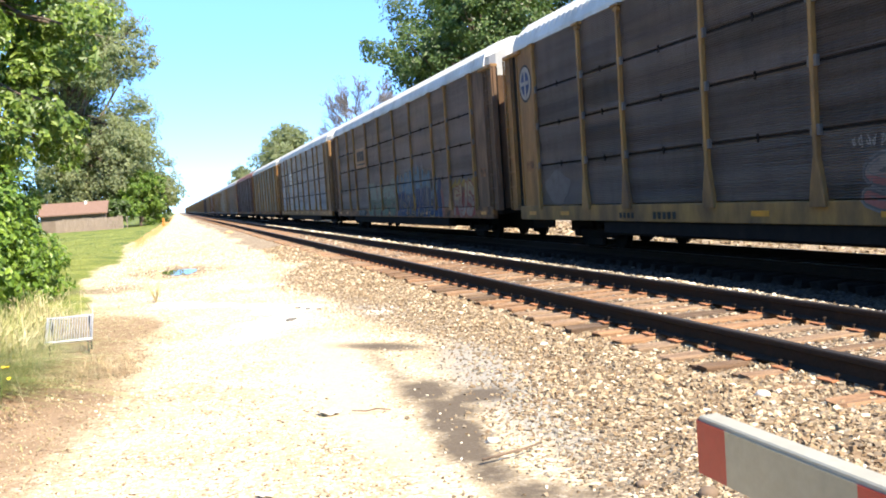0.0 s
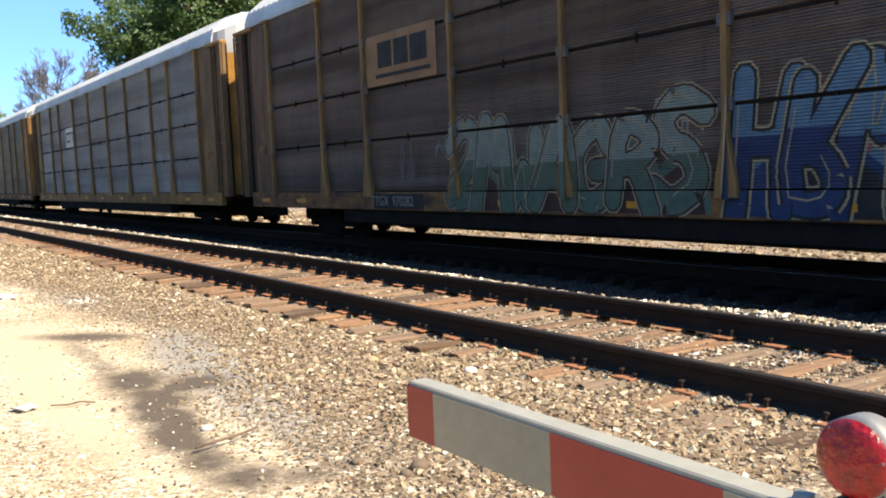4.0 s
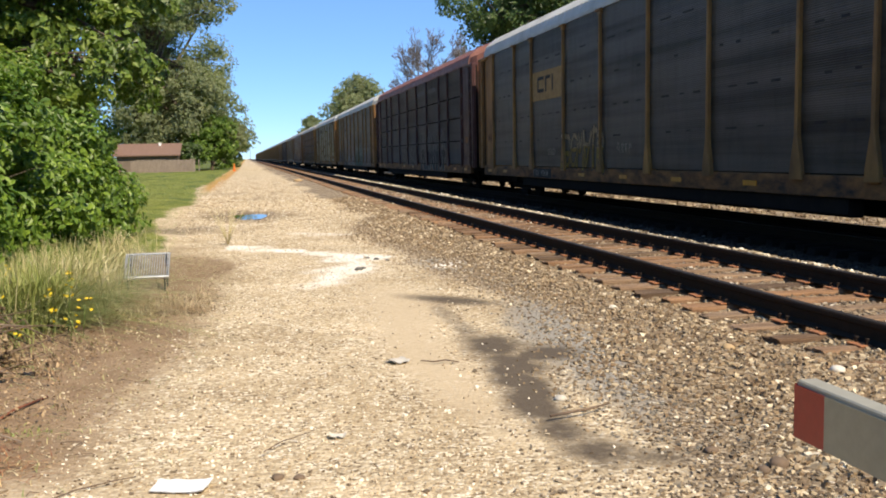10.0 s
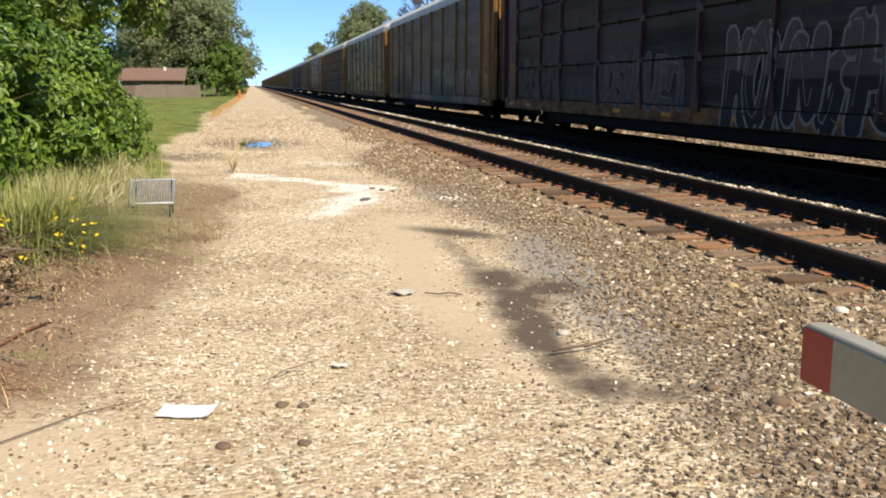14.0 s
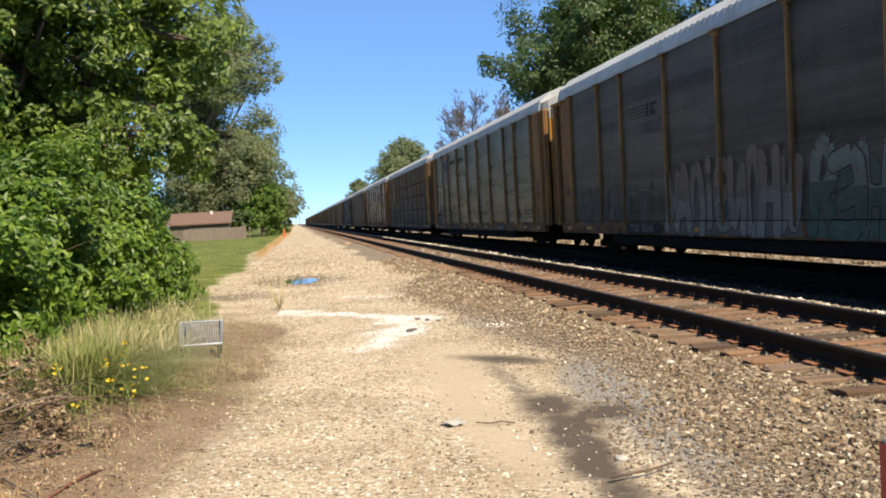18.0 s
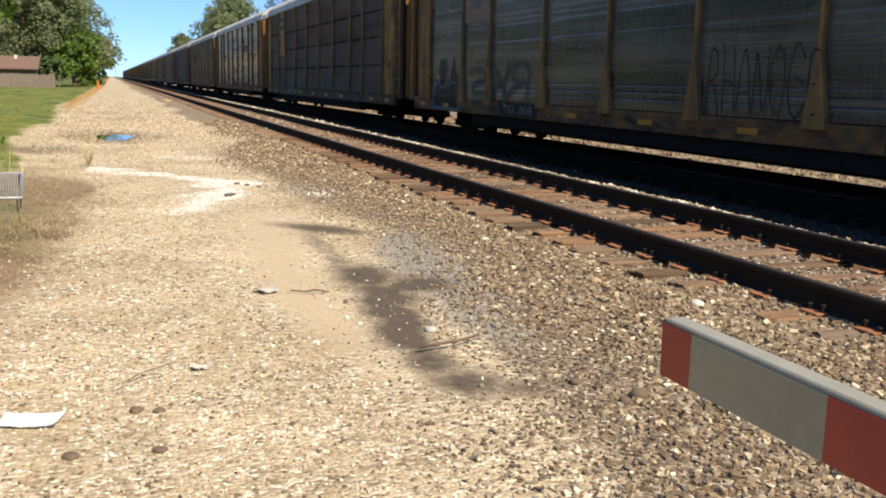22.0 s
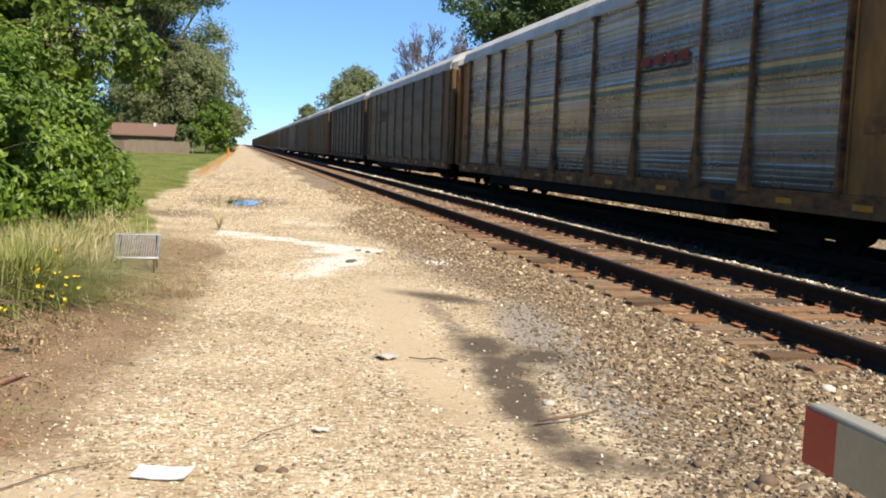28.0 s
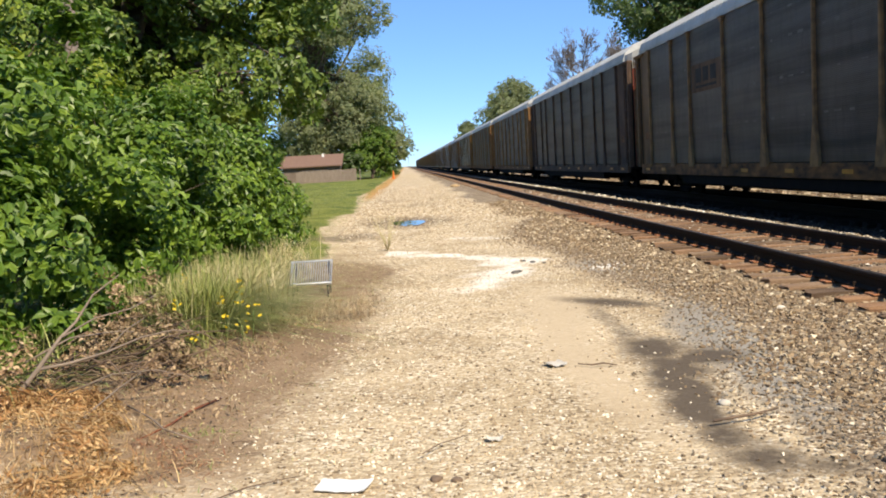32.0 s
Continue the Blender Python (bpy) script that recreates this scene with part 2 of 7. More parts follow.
# ---- ground: one sheet to the horizon ----
def steps(lo, hi, fine_lo, fine_hi, step, grow=1.18):
    mid = list(np.arange(fine_lo, fine_hi + 1e-6, step))
    up, d = [fine_hi], step
    while up[-1] < hi:
        d *= grow
        up.append(up[-1] + d)
    down, d = [fine_lo], step
    while down[-1] > lo:
        d *= grow
        down.append(down[-1] - d)
    return np.array(down[:0:-1] + mid + up[1:])


def lerp_table(v, table):
    return np.interp(v, [a for a, _ in table], [b for _, b in table])


def soft_step(v, lo, hi):
    u = np.clip((v - lo) / (hi - lo), 0, 1)
    return u * u * (3 - 2 * u)


def wave(x, y, f, seed):
    """Cheap smooth noise, -1 to 1."""
    r = np.random.RandomState(seed)
    out = np.zeros_like(x)
    for k in range(7):
        a, p, s = r.uniform(0, 6.28), r.uniform(0, 6.28), f * r.uniform(0.6, 1.7)
        out += np.sin(s * (x * math.cos(a) + y * math.sin(a)) + p)
    return out / 4.0


EDGE_LEFT = [(-5, -1.5), (3.0, -1.4), (5.0, -1.02), (6.4, -0.76), (7.4, -0.66), (8.5, -0.56), (9.3, -0.44), (10.8, -0.4), (12.0, -0.28), (13.6, -0.3), (14.8, -0.65), (15.6, -1.05), (18.8, -1.35), (25, -1.8), (60, -1.8), (150, -1.4), (3000, -1.2)]
EDGE_RIGHT = [(-5, 1.7), (3.0, 1.5), (3.8, 1.62), (4.5, 1.8), (5.6, 1.7), (7.4, 1.95), (9.0, 2.25), (11.0, 2.5), (13.0, 2.35), (16.0, 2.5), (19.5, 2.4), (24.5, 2.85), (40, 2.5), (94, 2.5), (3000, 2.5)]
SAND_Y, SAND_X = (4.0, 4.8, 5.6, 7.6, 8.7, 10.2, 11.0), (1.45, 1.32, 1.2, 1.25, 1.38, 1.5, 1.35)
TRACK_1, TRACK_2, RAIL_TOP, RAIL_TOP_2 = 5.165, 10.217, 0.236, 0.07


def ground_height(x, y):
    z = 0.02 * wave(x, y, 0.5, 3) + 0.006 * wave(x, y, 3.0, 4)
    edge = lerp_table(y, EDGE_RIGHT)
    bed = soft_step(x, edge - 0.1, 3.9)
    z = z * (1 - bed) + bed * (0.045 - (0.014 + 0.036 * soft_step(y, 4.5, 8.0)) * soft_step(x, 3.6, 3.85) - 0.015 * soft_step(x, 4.1, 4.5) + 0.008 * wave(x, y, 4.0, 5))
    z = z + (0.009 - 0.022 * soft_step(y, 4.6, 6.3) + 0.03 * soft_step(y, 6.5, 10.0)) * soft_step(x, 4.3, 4.5) + 0.162 * np.exp(-((x - 6.33) / 0.16) ** 2)
    z = z + (0.03 - 0.012 * soft_step(y, 7.0, 11.0)) * np.exp(-((x - 4.31) / 0.085) ** 2)
    crib = soft_step(x, 4.45, 4.58) * (1 - soft_step(x, 5.74, 5.86))
    z = z * (1 - crib) + crib * (0.03 - 0.012 * soft_step(y, 5.0, 9.0) + 0.008 * wave(x, y, 4.0, 5))
    z = z - 0.25 * soft_step(x, 6.5, 7.6) + 0.06 * soft_step(x, 11.7, 12.7)
    z = z - 0.6 * soft_step(x, 22.0, 26.0)
    left = soft_step(-x, -lerp_table(y, EDGE_LEFT) - 0.1, -lerp_table(y, EDGE_LEFT) + 1.6)
    z = z + left * (0.07 + 0.04 * wave(x, y, 0.9, 6)) * soft_step(y, -2, 4)
    z = z + 0.13 * np.exp(-(((x + 2.35) / 0.45) ** 2 + ((y - 5.0) / 0.7) ** 2))
    z = z - 0.05 * np.exp(-(((x - 0.05) / 0.8) ** 2 + ((y - 25.2) / 2.2) ** 2))
    return z


def stain_shadow_mask(x, y):
    """The dark damp streak beside the path and a painted soft shadow beyond it, 0 to 1."""
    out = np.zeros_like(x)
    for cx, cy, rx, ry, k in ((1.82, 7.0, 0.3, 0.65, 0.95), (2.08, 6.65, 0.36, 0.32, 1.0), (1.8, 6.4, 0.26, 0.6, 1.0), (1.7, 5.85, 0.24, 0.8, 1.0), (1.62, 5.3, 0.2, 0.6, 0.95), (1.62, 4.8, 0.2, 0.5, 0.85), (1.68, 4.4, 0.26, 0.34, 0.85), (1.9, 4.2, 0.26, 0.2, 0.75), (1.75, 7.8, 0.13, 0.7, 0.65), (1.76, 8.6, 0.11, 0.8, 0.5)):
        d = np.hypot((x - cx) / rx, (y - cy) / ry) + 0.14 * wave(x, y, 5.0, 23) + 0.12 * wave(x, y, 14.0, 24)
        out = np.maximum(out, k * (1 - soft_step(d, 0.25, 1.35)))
    # this band is a soft cast shadow, put into the ground colour
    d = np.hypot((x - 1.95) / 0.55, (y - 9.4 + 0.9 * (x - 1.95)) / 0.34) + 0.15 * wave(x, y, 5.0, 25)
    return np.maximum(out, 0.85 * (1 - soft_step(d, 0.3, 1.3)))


def build_ground():
    xs, ys = steps(-1500, 1500, -4.5, 8.0, 0.09), steps(-700, 3500, 2.4, 20.0, 0.09, 1.06)
    X, Y = np.meshgrid(xs, ys)
    Z = ground_height(X, Y)
    nx, ny = len(xs), len(ys)
    i = np.arange((nx - 1) * (ny - 1))
    a = (i // (nx - 1)) * nx + i % (nx - 1)
    me = mesh_np("ground", np.stack([X, Y, Z], -1).reshape(-1, 3), np.stack([a, a + 1, a + 1 + nx, a + nx], -1), True)
    el, er = lerp_table(Y, EDGE_LEFT), lerp_table(Y, EDGE_RIGHT)
    wob = 0.18 * wave(X, Y, 1.6, 8) + 0.07 * wave(X, Y, 6.0, 9)
    far = soft_step(Y, 15, 30)
    grass = soft_step(el - X + wob + far * (0.35 * wave(X, 0.3 * Y, 1.3, 32) - 0.05), 0.0, 0.5 + 0.3 * far) * soft_step(Y + 2 * wob, 13.0, 17.0)
    grass = np.maximum(grass, soft_step(X + wob, 24.0, 27.0))
    grass = np.maximum(grass, soft_step(-X + 2 * wob, 2.6, 3.4) * soft_step(Y, 4, 7))
    dirt = soft_step(el - X + 1.2 * wob + 0.12 * wave(X, Y, 3.0, 61), -0.45, 0.6) * (1 - grass) * (0.25 + 0.75 * soft_step(Y + wob, 4.2, 5.2)) * (1 - soft_step(Y + 2 * wob, 15.0, 17.5))
    tongue = 0.6 * wave(0.35 * X, Y, 0.9, 31) * soft_step(Y, 9.0, 13.0)
    bed = soft_step(X - er + 1.3 * wob + tongue + 0.25 * soft_step(Y, 8.0, 12.0), -0.25, 0.9) * (1 - soft_step(X + wob, 23.0, 26.0))
    straw = np.exp(-((X - el + 0.1) / 0.55) ** 2) * soft_step(Y, 30, 60) * 0.9
    rag = 1 + 0.8 * wave(X, Y, 2.2, 21) + 0.5 * wave(X, Y, 5.0, 22)
    stain_shadow = stain_shadow_mask(X, Y)
    chalk = np.zeros_like(X)
    for (x0, y0), (x1, y1), w, k in (((-0.32, 16.3), (0.8, 15.3), 0.22, 1.0), ((0.5, 15.6), (1.75, 13.6), 0.3, 0.82), ((1.2, 14.0), (1.5, 13.0), 0.3, 0.8), ((1.3, 12.4), (0.85, 11.3), 0.42, 0.72), ((1.7, 13.2), (2.5, 12.35), 0.12, 0.95), ((2.4, 12.5), (2.9, 12.6), 0.1, 0.7), ((0.9, 18.8), (2.0, 18.2), 0.2, 0.45), ((-0.9, 21.6), (0.2, 22.2), 0.4, 0.42)):
        u = np.clip(((X - x0) * (x1 - x0) + (Y - y0) * (y1 - y0)) / ((x1 - x0) ** 2 + (y1 - y0) ** 2), 0, 1)
        d = np.hypot(X - x0 - u * (x1 - x0), (Y - y0 - u * (y1 - y0)) / 1.6)
        chalk = np.maximum(chalk, k * np.exp(-(np.maximum(d + 0.1 * wob + 0.2 * wave(X, Y, 3.0, 41) + 0.14 * wave(X, Y, 8.0, 42), 0) / w) ** 2))
    chalk = np.clip(chalk * (0.68 + 0.4 * rag), 0, 1)
    wet = np.exp(-(((X + 0.05 + 0.3 * wob) / 1.25) ** 2 + ((Y - 25.6 + 2 * wob) / 2.6) ** 2) ** 2)
    wet = np.maximum(wet, 0.8 * np.exp(-(((X + 1.5) / 0.8) ** 2 + ((Y - 20.7 + 3 * wob) / 0.9) ** 2) ** 2))
    wet = np.maximum(wet, 0.6 * np.exp(-(((X + 0.9) / 1.1) ** 2 + ((Y - 42.5 + 6 * wob) / 1.6) ** 2) ** 2))
    wet = np.maximum(wet, 0.6 * np.exp(-(((X - 0.4) / 1.0) ** 2 + ((Y - 36 + 6 * wob) / 1.0) ** 2) ** 2))
    middle = np.interp(Y, (4.0, 5.0, 6.0, 7.5, 8.5, 10.5), (2.1, 2.2, 2.25, 2.45, 2.6, 2.8))
    grey = 0.75 * np.exp(-(((X - middle + 0.5 * wob) / 0.42) ** 2 + ((Y - 7.0) / 2.7) ** 2) ** 1.5)
    grey = np.maximum(grey, 0.62 * np.exp(-(((X - 2.55 + 0.8 * wob) / 0.75) ** 2 + ((Y - 12.6 + wob) / 1.1) ** 2) ** 1.5))
    sand = np.interp(Y, SAND_Y, SAND_X)
    fine = 0.72 * np.exp(-(((X - sand + 0.2 * wob) / np.interp(Y, (4.0, 6.0, 8.0, 10.5), (0.2, 0.27, 0.4, 0.62))) ** 2 + ((Y - 7.7) / 3.2) ** 4) ** 1.2)
    fine = np.maximum(fine, 0.8 * np.exp(-(((X + 1.05) / 0.62) ** 2 + ((Y - 4.0 + wob) / 0.85) ** 2) ** 1.3))
    fine = np.maximum(fine, 0.55 * soft_step(wave(0.45 * X, Y, 0.55, 51), 0.1, 0.75) * soft_step(Y, 16, 26))
    # strip under and beside the train where its shadow is painted in
    train_shadow = soft_step(X + 0.2 * wob, 6.4, 6.68) * (1 - soft_step(X + 0.3 * wob, 11.5, 12.3))
    for name, (r, g, b_, a_) in (("soil", (grass, dirt, bed, stain_shadow)), ("marks", (chalk, wet, straw, grey)), ("dust", (fine, fine, fine, fine)), ("shadow_tint", (train_shadow, train_shadow, train_shadow, train_shadow))):
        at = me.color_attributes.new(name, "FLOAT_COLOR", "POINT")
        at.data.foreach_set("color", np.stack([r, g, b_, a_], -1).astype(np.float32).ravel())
    m, t, b = node_mat("path_gravel_soil_and_grass")
    v = coords(t, own=False)
    n1, n2, n3, n4 = noise_tex(t, v, 0.7, 4), noise_tex(t, v, 9.0, 5, 0.7), noise_tex(t, v, 55.0, 4, 0.7), noise_tex(t, v, 2.6, 4)
    shadow_tint, s4 = t.nodes.new("ShaderNodeVertexColor"), t.nodes.new("ShaderNodeSeparateColor")
    shadow_tint.layer_name = "shadow_tint"
    link(t, shadow_tint.outputs[0], s4.inputs[0])
    vor = t.nodes.new("ShaderNodeTexVoronoi")
    vor.inputs["Scale"].default_value = 44.0
    link(t, v, vor.inputs["Vector"])
    peb = t.nodes.new("ShaderNodeSeparateColor")
    link(t, vor.outputs["Color"], peb.inputs[0])
    gravel = ramp(t, peb.outputs[0], [(0.0, (0.15, 0.112, 0.07)), (0.15, (0.32, 0.252, 0.16)), (0.55, (0.49, 0.4, 0.268)), (0.85, (0.62, 0.533, 0.385)), (1.0, (0.82, 0.755, 0.62))])
    gravel = mix(t, ramp(t, n4, [(0.35, (0, 0, 0)), (0.6, (1, 1, 1))]), mix(t, 0.6, gravel, (0.49, 0.39, 0.248)), gravel)
    gravel = mix(t, 1.0, gravel, ramp(t, n1, [(0.3, (0.74, 0.69, 0.62)), (0.48, (1.0, 0.99, 0.97)), (0.7, (1.24, 1.24, 1.24))]), "MULTIPLY")
    crumbs = noise_tex(t, v, 130.0, 3, 0.75)
    dirt_c = mix(t, ramp(t, crumbs, [(0.35, (0, 0, 0)), (0.7, (1, 1, 1))]), (0.2, 0.134, 0.08), (0.35, 0.255, 0.16))
    dirt_c = mix(t, ramp(t, n4, [(0.4, (0, 0, 0)), (0.66, (0.75, 0.75, 0.75))]), dirt_c, (0.19, 0.125, 0.075))
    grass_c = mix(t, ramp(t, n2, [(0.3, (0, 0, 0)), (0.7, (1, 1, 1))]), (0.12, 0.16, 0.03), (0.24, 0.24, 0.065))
    grass_c = mix(t, 1.0, grass_c, ramp(t, n1, [(0.35, (0.6, 0.68, 0.6)), (0.65, (1.1, 1.1, 1.05))]), "MULTIPLY")
    # ballast colour, blackened by the painted train shadow
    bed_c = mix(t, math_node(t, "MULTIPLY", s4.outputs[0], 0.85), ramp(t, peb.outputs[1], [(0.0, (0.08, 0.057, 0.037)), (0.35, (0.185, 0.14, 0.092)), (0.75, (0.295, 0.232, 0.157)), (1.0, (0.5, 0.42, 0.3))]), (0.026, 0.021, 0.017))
    # darker grass bands: shadows across the lawn put into its colour
    grass_c = mix(t, ramp(t, noise_tex(t, coords(t, (0.9, 0.28, 1), False), 0.55, 3), [(0.5, (0, 0, 0)), (0.62, (0.75, 0.75, 0.75))]), grass_c, (0.055, 0.085, 0.022))
    soil, marks, dust = (t.nodes.new("ShaderNodeVertexColor") for _ in range(3))
    soil.layer_name, marks.layer_name, dust.layer_name = "soil", "marks", "dust"
    s1, s2, s3 = (t.nodes.new("ShaderNodeSeparateColor") for _ in range(3))
    link(t, soil.outputs[0], s1.inputs[0])
    link(t, marks.outputs[0], s2.inputs[0])
    link(t, dust.outputs[0], s3.inputs[0])

    def ragged(a, k=0.7):
        return ramp(t, math_node(t, "ADD", a, math_node(t, "MULTIPLY", math_node(t, "SUBTRACT", n2, 0.5), k)), [(0.32, (0, 0, 0)), (0.68, (1, 1, 1))])

    col = mix(t, ramp(t, math_node(t, "ADD", s3.outputs[0], math_node(t, "MULTIPLY", math_node(t, "SUBTRACT", n2, 0.5), 0.5)), [(0.15, (0, 0, 0)), (0.8, (1, 1, 1))]), gravel, mix(t, mix(t, 0.5, n2, n3), (0.41, 0.325, 0.212), (0.57, 0.465, 0.318)))
    col = mix(t, mix(t, 0.35, ragged(s1.outputs[1], 1.3), s1.outputs[1]), col, dirt_c)
    col = mix(t, ragged(s1.outputs[2]), col, bed_c)
    col = mix(t, ragged(marks.outputs["Alpha"], 0.4), col, mix(t, n3, (0.17, 0.156, 0.13), (0.41, 0.38, 0.325)))
    col = mix(t, mix(t, 0.55, ragged(s2.outputs[0], 1.5), ramp(t, math_node(t, "ADD", s2.outputs[0], math_node(t, "MULTIPLY", math_node(t, "SUBTRACT", n3, 0.5), 1.9)), [(0.42, (0, 0, 0)), (0.75, (1, 1, 1))])), col, mix(t, n3, (0.7, 0.66, 0.57), (0.88, 0.85, 0.78)))
    col = mix(t, ragged(s1.outputs[0]), col, grass_c)
    col = mix(t, ragged(s2.outputs[2]), col, (0.42, 0.25, 0.09))
    # damp streak and painted shadow band, both as dark soil colour
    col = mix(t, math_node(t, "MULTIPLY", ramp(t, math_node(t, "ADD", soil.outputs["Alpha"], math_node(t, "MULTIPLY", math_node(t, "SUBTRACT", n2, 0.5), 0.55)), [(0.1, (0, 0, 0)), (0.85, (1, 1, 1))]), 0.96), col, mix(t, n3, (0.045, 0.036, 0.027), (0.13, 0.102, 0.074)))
    col = mix(t, math_node(t, "MULTIPLY", s2.outputs[1], 0.9), col, mix(t, n3, (0.085, 0.063, 0.04), (0.16, 0.123, 0.08)))
    link(t, col, b.inputs["Base Color"])
    b.inputs["Roughness"].default_value = 0.92
    b.inputs["Specular IOR Level"].default_value = 0.2
    hgt = math_node(t, "ADD", math_node(t, "MULTIPLY", n3, 0.6), math_node(t, "MULTIPLY", vor.outputs["Distance"], -0.9))
    hgt = math_node(t, "MULTIPLY", hgt, math_node(t, "SUBTRACT", 1.0, math_node(t, "MULTIPLY", math_node(t, "MAXIMUM", s3.outputs[0], soil.outputs["Alpha"]), 0.75)))
    bump(t, b, hgt, 0.62, 0.02)
    ob = part("ground", me, m)
    tagged(ob, "sunlit tan gravel path, brown dirt, mown grass and grey ballast", "ground", kind="structure")


build_ground()

# ---- loose stones ----
BLOCK = [(-1, -1, -1), (1, -1, -1), (1, 1, -1), (-1, 1, -1), (-1, -1, 1), (1, -1, 1), (1, 1, 1), (-1, 1, 1)]
BLOCK_F = np.array([(0, 3, 2, 1), (4, 5, 6, 7), (0, 1, 5, 4), (1, 2, 6, 5), (2, 3, 7, 6), (3, 0, 4, 7)])


def stones(name, x, y, z, size, rng, material, label, flat=0.62):
    """Angular stones, joined into one stretch of loose stuff."""
    n = len(x)
    base = np.array(BLOCK)[None] * 0.62 * rng.uniform(0.62, 1.3, (n, 8, 1)) + rng.normal(0, 0.13, (n, 8, 3))
    base = base * (size[:, None] * rng.uniform(0.65, 1.45, (n, 3)))[:, None, :]
    base[:, :, 2] *= flat
    tilt, turn = rng.normal(0, 0.55, n), rng.uniform(0, 6.28, n)
    c, s = np.cos(tilt)[:, None], np.sin(tilt)[:, None]
    yy, zz = base[:, :, 1] * c - base[:, :, 2] * s, base[:, :, 1] * s + base[:, :, 2] * c
    c, s = np.cos(turn)[:, None], np.sin(turn)[:, None]
    xx, yy = base[:, :, 0] * c - yy * s, base[:, :, 0] * s + yy * c
    v = np.stack([xx + x[:, None], yy + y[:, None], zz + z[:, None]], -1).reshape(-1, 3)
    f = (BLOCK_F[None] + 8 * np.arange(n)[:, None, None]).reshape(-1, 4)
    ob = part(name, mesh_np(name, v, f), material)
    return tagged(ob, label, "stones", kind="stuff")


STONE = island_mat("crushed_ballast_stone", [(0.0, (0.1, 0.068, 0.04)), (0.15, (0.195, 0.13, 0.072)), (0.3, (0.17, 0.13, 0.084)), (0.45, (0.26, 0.182, 0.1)), (0.6, (0.235, 0.187, 0.125)), (0.76, (0.33, 0.245, 0.145)), (0.88, (0.37, 0.3, 0.2)), (0.96, (0.5, 0.41, 0.27)), (1.0, (0.8, 0.71, 0.53))])
PALE_STONE = island_mat("cream_limestone", [(0.0, (0.11, 0.083, 0.055)), (0.35, (0.22, 0.172, 0.115)), (0.75, (0.36, 0.295, 0.205)), (1.0, (0.72, 0.645, 0.51))])
STONE_GREY = island_mat("blue_grey_stone", [(0.0, (0.075, 0.067, 0.052)), (0.4, (0.155, 0.141, 0.113)), (0.85, (0.24, 0.22, 0.18)), (1.0, (0.5, 0.455, 0.37))])
STONE_CRIB = island_mat("dusty_crib_stone", [(0.0, (0.06, 0.045, 0.032)), (0.5, (0.22, 0.16, 0.105)), (0.88, (0.36, 0.285, 0.19)), (1.0, (0.66, 0.6, 0.5))])
# stones with the train's shadow put into their colour
STONE_DARK = island_mat("shadowed_ballast_stone", [(0.0, (0.012, 0.0105, 0.009)), (0.7, (0.027, 0.022, 0.018)), (0.97, (0.06, 0.05, 0.042)), (1.0, (0.2, 0.19, 0.17))])
PEBBLE = island_mat("tan_path_pebble", [(0.0, (0.11, 0.078, 0.048)), (0.2, (0.29, 0.22, 0.138)), (0.6, (0.53, 0.44, 0.305)), (1.0, (0.84, 0.78, 0.65))])


